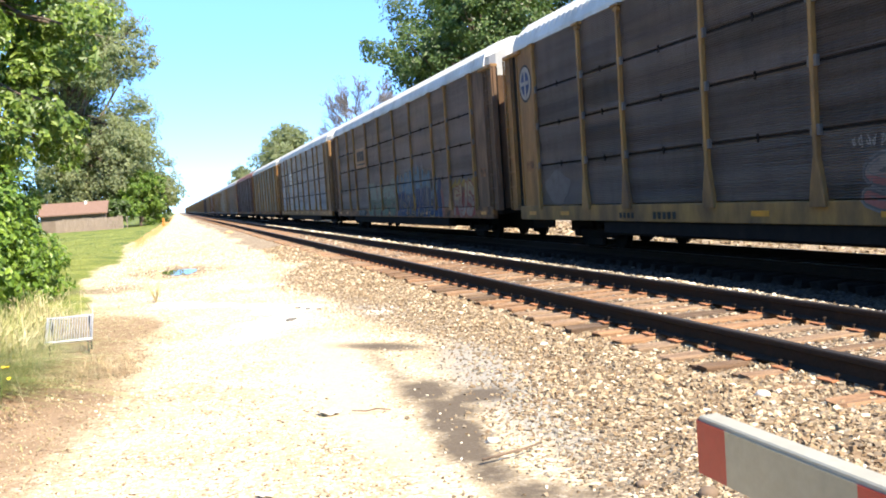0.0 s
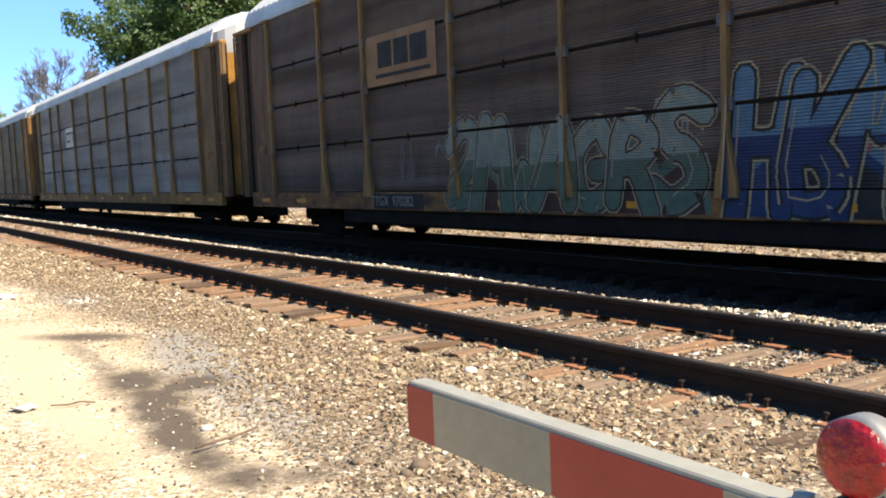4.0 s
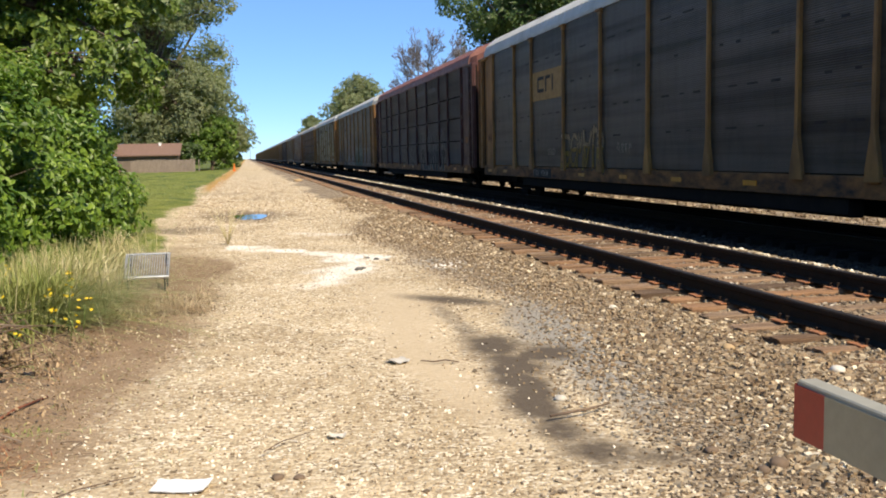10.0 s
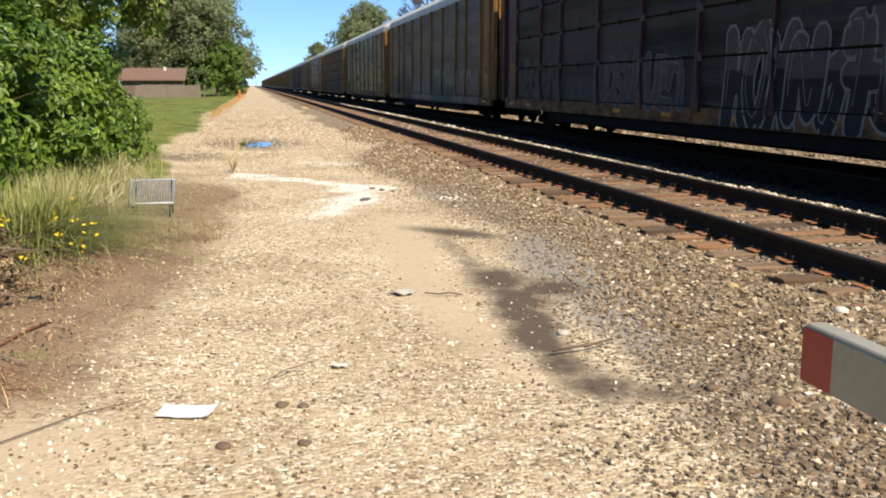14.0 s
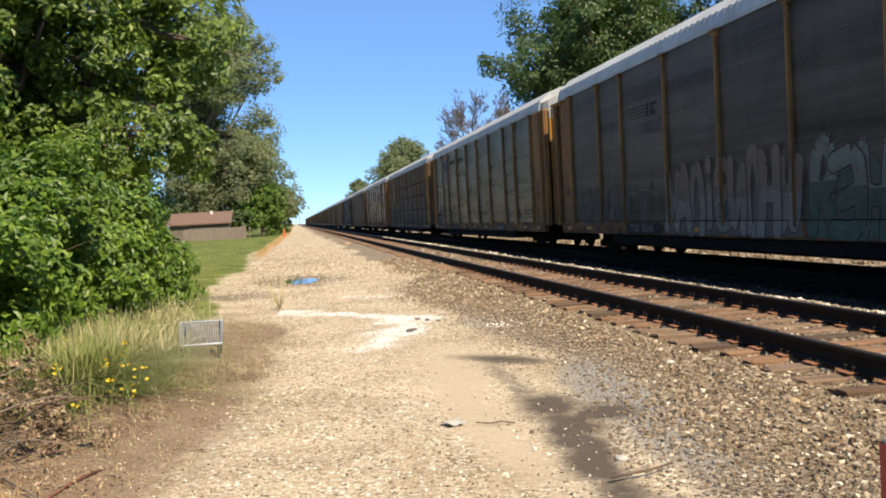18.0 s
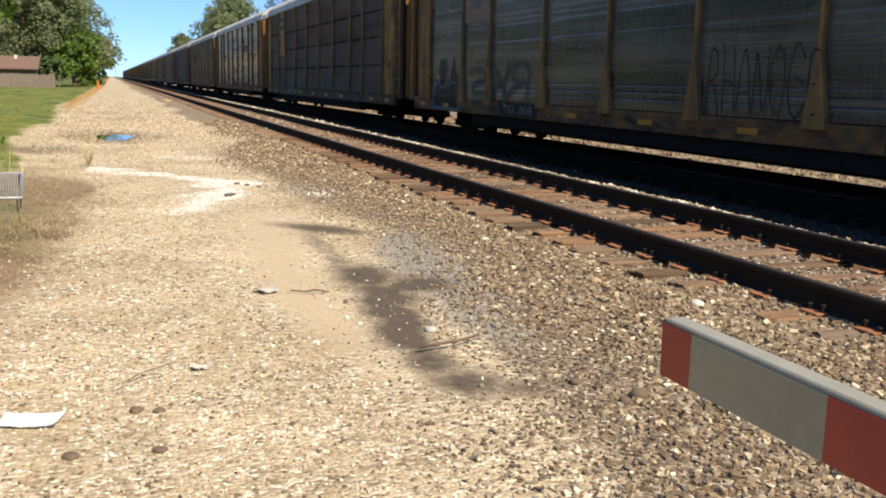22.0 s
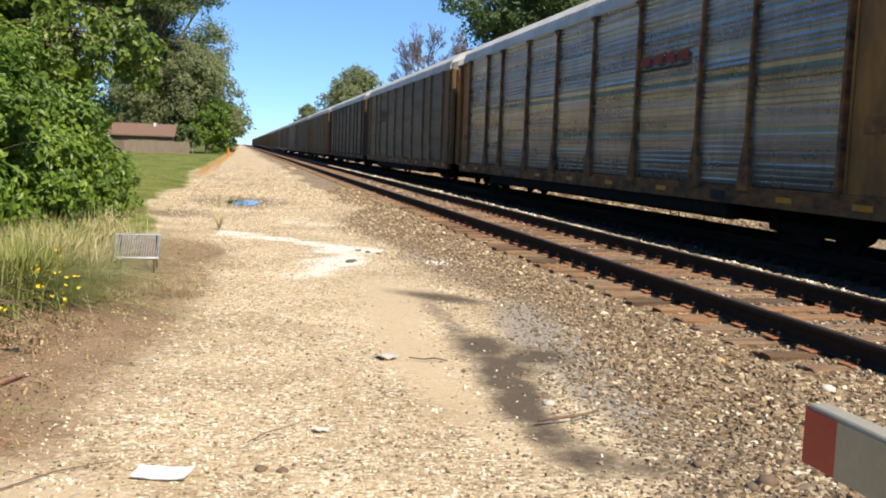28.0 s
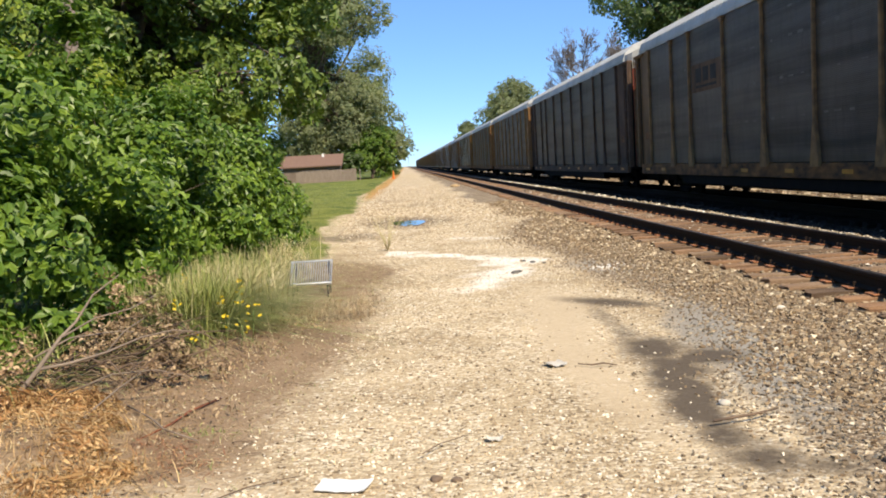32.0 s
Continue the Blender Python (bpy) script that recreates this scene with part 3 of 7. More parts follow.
def build_stones():
    rng = np.random.RandomState(11)

    def bed(n, x0, x1, y0, y1, lo, hi, keep=None):
        x = rng.uniform(x0, x1, n)
        y = y0 * (y1 / y0) ** rng.uniform(0, 1, n)
        if keep is not None:
            k = keep(x, y)
            x, y = x[k], y[k]
        s = rng.uniform(lo, hi, len(x)) * np.clip(y / 14, 1, 2.2)
        return x, y, ground_height(x, y) + 0.25 * s, s

    def shore(x, y):
        return (x - lerp_table(y, EDGE_RIGHT) + 0.2 * wave(x, y, 1.5, 2) + 0.6 * wave(0.35 * x, y, 0.9, 31) * soft_step(y, 9.0, 13.0)) / np.clip(1.35 - 0.02 * y, 0.7, 2) + 0.3 * soft_step(y, 8.0, 12.0)

    shoulder = bed(66000, 1.4, 4.35, 2.6, 34, 0.009, 0.029, lambda x, y: (shore(x, y) > rng.uniform(-0.1, 1.15, len(x))) & (stain_shadow_mask(x, y) < 0.34 + 1.1 * rng.uniform(0, 1, len(x)) ** 2))
    shoulder[3][:] *= np.clip(0.45 + 0.55 * shore(shoulder[0], shoulder[1]), 0.4, 1)
    shoulder = (shoulder[0], shoulder[1], ground_height(shoulder[0], shoulder[1]) + 0.2 * shoulder[3], shoulder[3])
    stones("ballast_stones", *shoulder, rng, STONE, "grey and tan crushed ballast stones beside the track")
    pale = bed(9000, 1.2, 4.0, 2.5, 9, 0.006, 0.017, lambda x, y: rng.uniform(0, 1, len(x)) < 0.95 * np.exp(-np.maximum((y - 3.7) / 1.0, 0)) * soft_step(x - lerp_table(y, EDGE_RIGHT), -1.0, 0.2) * (stain_shadow_mask(x, y) < 0.3) + 0.03)
    stones("path_gravel", *pale, rng, PALE_STONE, "cream crushed limestone spilled between path and track")
    slate = bed(3800, 1.7, 3.4, 4.2, 13.5, 0.005, 0.015, lambda x, y: np.abs(x - np.interp(y, (4.0, 5.0, 6.0, 7.5, 8.5, 10.5, 13), (2.1, 2.2, 2.25, 2.45, 2.6, 2.8, 2.6))) < (0.34 * np.abs(rng.normal(0, 1, len(x)))) * (stain_shadow_mask(x, y) < 0.35 + 0.5 * rng.uniform(0, 1, len(x)) ** 2))
    stones("grey_gravel", *slate, rng, STONE_GREY, "blue-grey crushed stones beside the damp patch")
    crib = bed(16000, 4.4, 6.2, 3.0, 44, 0.011, 0.026)
    # sun on this strip is put into the paler stone colour
    berm = bed(9000, 6.12, 6.5, 3.0, 70, 0.014, 0.03)
    stones("ballast_stones", *berm, rng, PEBBLE, "sunlit ridge of ballast stones along the far rail")
    stones("ballast_stones", *crib, rng, STONE_CRIB, "crushed ballast stones between the ties")
    # stones in the train's painted shadow
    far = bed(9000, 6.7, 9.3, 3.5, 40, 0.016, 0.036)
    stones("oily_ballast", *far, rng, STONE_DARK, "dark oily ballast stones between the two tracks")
    beyond = bed(7000, 11.8, 17.5, 5, 90, 0.022, 0.05)
    stones("ballast_stones", *beyond, rng, STONE, "sunlit ballast stones on the far side of the train")
    px = bed(44000, -1.9, 3.4, 2.6, 70, 0.0045, 0.012, lambda x, y: (x > lerp_table(y, EDGE_LEFT) + 0.15 * wave(x, y, 2, 1)) & (x < lerp_table(y, EDGE_RIGHT) + 0.12 * rng.normal(0, 1, len(x))) & ((y > 11) | (np.abs(x - np.interp(y, SAND_Y, SAND_X)) > np.interp(y, (4.0, 6.0, 8.0, 10.5), (0.22, 0.3, 0.42, 0.6)) * rng.uniform(0.0, 1.25, len(x)) ** 0.7)) & (stain_shadow_mask(x, y) < 0.18 + 0.9 * rng.uniform(0, 1, len(x)) ** 2.6))
    stones("path_gravel", *px, rng, PEBBLE, "pale tan pebbles on the gravel path")
    cl = bed(17000, -3.0, -0.2, 3.0, 16, 0.0025, 0.01, lambda x, y: x < lerp_table(y, EDGE_LEFT))
    stones("path_gravel", *cl, rng, STONE, "scattered pebbles on brown dirt")


# ---- tracks ----
def rail_profile():
    half = [(0.07, 0.0), (0.07, 0.011), (0.012, 0.03), (0.009, 0.115), (0.036, 0.127), (0.037, 0.158), (0.03, 0.168)]
    return half + [(-x, z) for x, z in reversed(half)]


RAIL_TOP_MAT = worn("polished_rail_head", (0.06, 0.05, 0.043), (0.028, 0.022, 0.018), 0.5, metal=0.5, own=False)


def tie_mesh(seed):
    """A weathered tie: split and worn along its top, with chewed ends."""
    rng = random.Random(seed)
    n, rows = 14, [(-0.1, -0.16), (-0.1, -0.02), (-0.085, -0.002), (-0.03, 0.0), (0.0, -0.004), (0.04, 0.001), (0.086, -0.003), (0.1, -0.022), (0.1, -0.16)]
    dip = [rng.uniform(-0.012, 0.003) for _ in rows]
    k, vs = len(rows), []
    for i in range(n + 1):
        x = -1.29 + 2.58 * i / n
        for j, (y, z) in enumerate(rows):
            end = rng.uniform(-0.05, 0.03) if i in (0, n) else 0.0
            vs.append((x + (end if i else -end), y + rng.uniform(-0.006, 0.006), z + (dip[j] + rng.uniform(-0.004, 0.003) if 0 < j < k - 1 else 0)))
    fs = [(i * k + j, (i + 1) * k + j, (i + 1) * k + j + 1, i * k + j + 1) for i in range(n) for j in range(k - 1)]
    fs += [tuple(range(k)), tuple(n * k + j for j in range(k - 1, -1, -1))]
    return mesh_from("tie", vs, fs)


def build_tracks():
    rng = random.Random(5)
    rail = extrude_mesh("rail", rail_profile(), -260, 1500)
    head = extrude_mesh("rail_head", [(-0.03, 0.1685), (0.03, 0.1685), (0.028, 0.1705), (-0.028, 0.1705)], -260, 1500)
    ties = [tie_mesh(k) for k in range(6)]
    plate = box_mesh("tie_plate", -0.165, 0.165, -0.085, 0.085, 0.0, 0.014, 0.003)
    bm = bmesh.new()
    add_box(bm, -0.009, 0.009, -0.009, 0.009, 0, 0.034)
    add_box(bm, -0.012, 0.03, -0.015, 0.015, 0.03, 0.046, 0.004)
    spike = mesh_bm("spike", bm)
    for cx, top, name in ((TRACK_1, RAIL_TOP, "railroad_track_1"), (TRACK_2, RAIL_TOP_2, "railroad_track_2")):
        root = new(name)
        tagged(root, "rusty steel rails spiked to weathered wooden ties in ballast", "railroad track", kind="structure")
        base = top - 0.17
        for dx in (-0.7525, 0.7525):
            r = part("rail", rail, STEEL_DARK, root, (cx + dx, 0, base))
            part("rail_head", head, RAIL_TOP_MAT, r, label="worn shiny rail head")
        near = cx == TRACK_1
        y = 1.4
        for i in range(170 if near else 60):
            y += 0.51 + rng.uniform(-0.03, 0.03)
            sl = rng.uniform(-0.08, 0.08)
            tie = part("tie", ties[rng.randrange(6)], TIE if near else TIE_SHADOWED, root, pose(cx + sl, y, base - 0.008, rng.uniform(-1, 1), rng.uniform(-0.4, 0.4), rng.uniform(-1.5, 1.5)))
            if near and y < 26:
                for dx in (-0.7525, 0.7525):
                    part("tie_plate", plate, RUST, root, (cx + dx, y, base - 0.006))
                    for sx in (-1, 1):
                        for sy in (-0.06, 0.06):
                            if rng.random() < 0.85:
                                part("spike", spike, STEEL_DARK, root, pose(cx + dx + sx * 0.098, y + sy, base + rng.uniform(-0.02, 0.02), rng.uniform(-6, 6), rng.uniform(-6, 6), 0 if sx < 0 else 180))
        # the rest of the ties, far off
        vs, fs = [], []
        spots = [1.4 - 0.51 * i for i in range(1, 90)]
        while y < 420:
            y += 0.51
            spots.append(y)
        for y in spots:
            k = len(vs)
            vs += [(cx + a, y + b, base + c) for c in (-0.1, -0.004) for b in (-0.115, 0.115) for a in (-1.295, 1.295)]
            fs += [tuple(k + j for j in q) for q in ((4, 5, 7, 6), (0, 1, 5, 4), (2, 6, 7, 3), (0, 4, 6, 2), (1, 3, 7, 5))]
        far = part("far_ties", mesh_from("far_ties", vs, fs), TIE if near else TIE_SHADOWED, root)
        far["kind"] = "stuff"


build_tracks()

# ---- train ----
SIDE_POSTS = (-11.7, -9.05, -7.16, -4.18, -1.41, 1.41, 4.18, 7.16, 9.05, 11.7)
ARCH = [(-1.62, 4.99), (-1.62, 5.08), (-1.54, 5.33), (-1.2, 5.62), (-0.7, 5.8), (0.0, 5.87)]
ARCH = ARCH + [(-x, z) for x, z in ARCH[-2::-1]]


def arch_height(x):
    return float(np.interp(x, [a for a, _ in ARCH[1:-1]], [b for _, b in ARCH[1:-1]]))


def rib_rows(kind):
    """The rows of a side sheet from bottom to top: what it is, its foot and its height."""
    pitch = {"bright": 0.1, "streaky": 0.06, "coarse": 0.2}.get(kind, 0.036)
    gaps = (2.03, 2.97, 3.86) if kind == "strakes" else ()
    flats = ((1.92, 2.1), (2.95, 3.1), (4.02, 4.14)) if kind == "bright" else ()
    rows, z = [], 1.1
    while z < 4.96:
        if any(abs(z - g) < 0.6 * pitch for g in gaps):
            rows.append(("gap", z, 0.045))
        elif any(a <= z < b for a, b in flats):
            rows.append(("flat", z, 0.05))
        else:
            rows.append(("rib", z, pitch))
        z += rows[-1][2]
    return rows


def panel_mesh(width, kind, seed=0):
    """A ribbed side sheet, its ribs running along the car; some kinds are made of four strakes with dark gaps between."""
    rng = random.Random(seed)
    deep = {"strakes": -1.584, "ribs": -1.597, "bright": -1.58, "streaky": -1.599, "coarse": -1.592}[kind]
    proud = (1.3, 1.42, 1.54, 2.5, 2.86, 2.98, 3.1, 3.4, 3.94)
    prof = []
    for what, z, h in rib_rows(kind):
        if what == "gap":
            prof += [(-1.53, z), (-1.53, z + h)]
        elif what == "flat":
            prof += [(-1.59, z), (-1.59, z + h)]
        else:
            tilt = rng.uniform(-0.004, 0.004) if kind == "bright" else rng.uniform(-0.0015, 0.0015)
            streak = kind == "streaky" and any(abs(z - g) < 0.5 * h for g in proud)
            lo, hi = (0.68, 0.84) if kind == "bright" and z < 3.2 else (0.35, 0.6)
            prof += [(-1.592 if streak else deep, z), (-1.6 + tilt, z + lo * h), (-1.6 - tilt, z + hi * h)]
    prof += [(-1.584, 5.0)]
    n = len(prof)
    w = width / 2
    vs = [(x, -w, zz) for x, zz in prof] + [(x, w, zz) for x, zz in prof] + [(-1.5, s * w, zz) for s in (-1, 1) for zz in (1.1, 5.0)]
    fs = [(i, i + n, i + n + 1, i + 1) for i in range(n - 1)]
    k = 2 * n
    fs += [(k, k + 1, k + 3, k + 2), tuple(range(n)) + (k + 1, k), tuple(range(2 * n - 1, n - 1, -1)) + (k + 2, k + 3)]
    return mesh_from("side_panel", vs, fs)


def post_mesh(foot, top):
    """A side post; foot is the half width of its flared foot, top the height where the flare ends."""
    bm = bmesh.new()
    sec = [(1.0, foot, 1.68), (1.2, foot * 0.9, 1.68), (top, 0.046, 1.68), (4.9, 0.038, 1.67)]
    rings = []
    for z, w, x in sec:
        rings.append([bm.verts.new(p) for p in ((-1.5, -w, z), (-x + 0.015, -w, z), (-x, -w + 0.02, z), (-x, w - 0.02, z), (-x + 0.015, w, z), (-1.5, w, z))])
    for a, b in zip(rings, rings[1:]):
        for i in range(6):
            bm.faces.new((a[i], a[(i + 1) % 6], b[(i + 1) % 6], b[i]))
    bm.faces.new(rings[0][::-1])
    bm.faces.new(rings[-1])
    bmesh.ops.recalc_face_normals(bm, faces=bm.faces)
    add_box(bm, -1.7, -1.5, -0.16, 0.16, 4.93, 4.985, 0.01)
    return mesh_bm("post", bm)


def roof_mesh(step):
    ys = np.arange(-13.08, 13.09, step)
    n, k = len(ARCH), len(ys)
    vs = []
    for i, y in enumerate(ys):
        lift = 0.03 if i % 4 in (1, 2) else 0.0
        for x, z in ARCH:
            m = math.hypot(x, z - 3.5)
            vs.append((x + lift * x / m * (z > 5.12), y, z + lift * (z - 3.5) / m * (z > 5.12)))
    fs = [(i * n + j, i * n + j + 1, (i + 1) * n + j + 1, (i + 1) * n + j) for i in range(k - 1) for j in range(n - 1)]
    fs += [tuple(range(n)), tuple((k - 1) * n + j for j in range(n - 1, -1, -1))]
    fs += [(0, (k - 1) * n, (k - 1) * n + n - 1, n - 1)]
    return mesh_from("roof", vs, fs)


DOOR_PLAN = [(-1.56, 13.05), (-1.5, 13.25), (-1.36, 13.42), (-1.1, 13.55), (-0.6, 13.62), (0.6, 13.62), (1.1, 13.55), (1.36, 13.42), (1.5, 13.25), (1.56, 13.05)]


def door_mesh(name, low, high):
    """An end door, bowed in plan; low and high are heights or None for the roof's line."""
    vs, n = [], len(DOOR_PLAN)
    for x, y in DOOR_PLAN:
        vs.append((x, y, low))
    for x, y in DOOR_PLAN:
        vs.append((x, y, high if high else arch_height(x) - 0.02 - 0.4 * (y - 13.05)))
    fs = [(i + 1, i, n + i, n + i + 1) for i in range(n - 1)] + [tuple(range(n)), tuple(range(2 * n - 1, n - 1, -1)), (0, n - 1, 2 * n - 1, n)]
    return mesh_from(name, vs, fs)


def ladder_mesh():
    bm = bmesh.new()
    for y in (13.26, 13.74):
        add_box(bm, -1.655, -1.615, y - 0.025, y + 0.025, 1.0, 4.88, 0.006)
    for i in range(10):
        add_cyl(bm, (-1.645, 13.26, 1.2 + 0.39 * i), (-1.645, 13.74, 1.2 + 0.39 * i), 0.014, seg=6)
        add_box(bm, -1.66, -1.61, 13.22, 13.3, 1.17 + 0.39 * i, 1.23 + 0.39 * i)
    return mesh_bm("ladder", bm)


def frame_mesh():
    bm = bmesh.new()
    add_box(bm, -0.9, 0.9, -0.16, 0.16, 0.55, 0.75, 0.02)
    for s in (-1, 1):
        add_box(bm, s * 0.96 - 0.06, s * 0.96 + 0.06, -1.15, 1.15, 0.48, 0.66, 0.03)
        add_box(bm, s * 0.96 - 0.07, s * 0.96 + 0.07, -0.4, 0.4, 0.3, 0.5, 0.03)
        for y in (-0.86, 0.86):
            add_cyl(bm, (s * 1.05, y, 0.6), (s * 0.82, y, 0.6), 0.11, seg=10)
    return mesh_bm("side_frames", bm)


def wheel_mesh():
    bm = bmesh.new()
    for s in (-1, 1):
        add_cyl(bm, (s * 0.69, 0, 0), (s * 0.72, 0, 0), 0.395, seg=24)
        add_cyl(bm, (s * 0.72, 0, 0), (s * 0.81, 0, 0), 0.365, seg=24)
    add_cyl(bm, (-0.75, 0, 0), (0.75, 0, 0), 0.075, seg=10)
    return mesh_bm("wheelset", bm)


def coupler_mesh():
    bm = bmesh.new()
    add_box(bm, -0.09, 0.09, 13.3, 14.0, 0.78, 0.98, 0.02)
    add_box(bm, -0.17, 0.17, 13.92, 14.2, 0.74, 1.02, 0.05)
    add_cyl(bm, (0.3, 13.5, 0.75), (0.25, 14.2, 0.5), 0.025, seg=6)
    return mesh_bm("coupler", bm)


def deck_mesh():
    bm = bmesh.new()
    add_box(bm, -1.48, 1.48, -13.4, 13.4, 0.86, 1.02, 0.02)
    add_box(bm, -0.35, 0.35, -12.9, 12.9, 0.36, 0.9, 0.02)
    return mesh_bm("underframe", bm)


WIDTHS = [round(b - a - 0.09, 3) for a, b in zip(SIDE_POSTS, SIDE_POSTS[1:])]
PANELS = {(kind, w): panel_mesh(w, kind, int(w * 100)) for kind in ("strakes", "ribs", "bright", "streaky", "coarse") for w in set(WIDTHS)}
POST, POST_PLAIN, POST_WIDE = post_mesh(0.17, 1.7), post_mesh(0.05, 1.75), post_mesh(0.22, 1.95)
ROOF_FAR = roof_mesh(1.09)
ROOF, LADDER, FRAME, WHEEL, COUPLER, DECK = roof_mesh(0.075), ladder_mesh(), frame_mesh(), wheel_mesh(), coupler_mesh(), deck_mesh()
DOOR, HOOD = door_mesh("end_door", 1.02, 4.7), door_mesh("door_hood", 4.7, None)
SILL = box_mesh("side_sill", -1.62, -1.48, -13.15, 13.15, 0.745, 1.08, 0.012)
SKIRT = extrude_mesh("under_sill", [(-1.56, 0.743), (-1.56, 0.5), (-1.5, 0.45), (-1.3, 0.45), (-1.3, 0.743)], -8.4, 8.4)
END_WALL = box_mesh("end_wall", -1.585, -1.5, 11.765, 12.93, 1.08, 5.0, 0.01)
STIFFENER = box_mesh("stiffener", -1.61, -1.586, -0.03, 0.03, 1.1, 4.95, 0.006)
DOOR_POCKET = box_mesh("door_pocket", -1.56, -1.4, 12.97, 13.6, 1.0, 4.9, 0.0)
PLATE = box_mesh("data_plate", -1.592, -1.584, 12.15, 12.6, 1.95, 2.2, 0.0)
END_POST = box_mesh("end_post", -1.6, -1.5, 13.24, 13.76, 0.98, 4.92, 0.015)
END_CAP = box_mesh("end_bracket", -1.66, -1.45, 12.6, 13.76, 4.89, 4.985, 0.02)
SEAMS = [box_mesh("seam_strip", -1.578, -1.532, -11.68, 11.68, z + 0.004, z + 0.041, 0.0) for what, z, h in rib_rows("strakes") if what == "gap"]
REFLECTOR = box_mesh("reflector", -1.628, -1.618, -0.23, 0.23, 0.86, 0.95, 0.0)
BRACKET = worn("grey_steel_bracket", (0.13, 0.115, 0.1), (0.06, 0.05, 0.043), 0.7)
REFLECT_MAT = worn("yellow_reflector", (0.55, 0.22, 0.01), (0.3, 0.15, 0.02), 0.4, amount=0.3)


def car_side(name, colour, dirt, metal=0.0, rough=0.6):
    """Side-sheet finish: dust and rust run down it in streaks."""
    m, t, b = node_mat(name)
    v, vs = coords(t), coords(t, (1, 1.7, 0.4))
    bands = noise_tex(t, coords(t, (1, 0.05, 1.5)), 1.5, 4, 0.6)
    patch, runs, fine = noise_tex(t, v, 0.9, 5), noise_tex(t, vs, 2.4, 6, 0.7), noise_tex(t, v, 28.0, 3)
    col = mix(t, ramp(t, patch, [(0.35, (0, 0, 0)), (0.7, (1, 1, 1))]), colour, dirt)
    col = mix(t, ramp(t, runs, [(0.5, (0, 0, 0)), (0.75, (0.6, 0.6, 0.6))]), col, tuple(0.55 * c for c in dirt))
    col = mix(t, 1.0, col, ramp(t, fine, [(0.3, (0.8, 0.8, 0.8)), (0.7, (1.15, 1.15, 1.15))]), "MULTIPLY")
    # level bands of tone: grime and reflections put into the colour
    col = mix(t, 1.0, col, ramp(t, bands, [(0.36, (0.6, 0.59, 0.58)), (0.5, (0.95, 0.95, 0.95)), (0.66, (1.3, 1.3, 1.3))]), "MULTIPLY")
    link(t, col, b.inputs["Base Color"])
    b.inputs["Metallic"].default_value = metal
    link(t, math_node(t, "ADD", math_node(t, "MULTIPLY", mix(t, 0.5, runs, bands), 0.35), rough - 0.3), b.inputs["Roughness"])
    link(t, math_node(t, "ADD", math_node(t, "MULTIPLY", ramp(t, bands, [(0.38, (0, 0, 0)), (0.6, (1, 1, 1))]), 0.38), 0.22), b.inputs["Specular IOR Level"])
    b.inputs["Specular Tint"].default_value = (1.0, 0.94, 0.87, 1)
    bump(t, b, fine, 0.1, 0.004)
    return m


PURPLE = car_side("purple_brown_side", (0.086, 0.066, 0.055), (0.056, 0.043, 0.036))
BROWN = car_side("brown_grey_side", (0.128, 0.094, 0.073), (0.084, 0.061, 0.048))
GREY = car_side("pale_grey_side", (0.245, 0.25, 0.255), (0.17, 0.174, 0.178), rough=0.52)
SLATE = car_side("slate_side", (0.042, 0.036, 0.03), (0.028, 0.024, 0.02), 0.0, 0.6)
BRIGHT = car_side("galvanised_side", (0.31, 0.355, 0.35), (0.21, 0.24, 0.235), 0.7, 0.42)
DULL = car_side("dull_galvanised_side", (0.13, 0.126, 0.117), (0.08, 0.077, 0.07), 0.45, 0.42)
DARK = car_side("dark_grey_side", (0.06, 0.047, 0.036), (0.038, 0.03, 0.022), 0.0, 0.62)
GREY_BROWN = car_side("grey_brown_side", (0.062, 0.049, 0.037), (0.038, 0.03, 0.022), 0.0, 0.6)
CAP = box_mesh("post_cap", -1.675, -1.585, -0.1, 0.1, 4.84, 4.928, 0.012)
POST_BROWN = worn("brown_post_paint", (0.27, 0.15, 0.05), (0.1, 0.06, 0.03), 0.6)
END_TAN = worn("brown_tan_end_paint", (0.14, 0.072, 0.028), (0.045, 0.027, 0.016), 0.65, scale=1.4, amount=0.6, streak=(1, 1.4, 0.5))
END_MUSTARD = worn("mustard_end_paint", (0.17, 0.09, 0.025), (0.055, 0.034, 0.018), 0.6, scale=1.3, amount=0.5, streak=(1, 1.4, 0.5))
END_STAINED = worn("oil_stained_yellow_end_paint", (0.46, 0.24, 0.035), (0.022, 0.015, 0.011), 0.6, scale=2.4, amount=0.72, streak=(1, 1.5, 0.45))
END_ORANGE = worn("orange_yellow_end_paint", (0.27, 0.125, 0.02), (0.085, 0.046, 0.02), 0.6, scale=1.3, amount=0.5, streak=(1, 1.4, 0.5))
SILL_RUST = worn("rusty_yellow_sill", (0.27, 0.115, 0.026), (0.026, 0.018, 0.014), 0.7, scale=2.8, amount=0.66, streak=(1, 0.7, 1.6))
SILL_DARK = worn("grimy_brown_sill", (0.1, 0.055, 0.03), (0.045, 0.032, 0.025), 0.75, scale=1.3, amount=0.6)
RED_END = worn("faded_red_end_paint", (0.32, 0.06, 0.035), (0.16, 0.05, 0.035), 0.55)

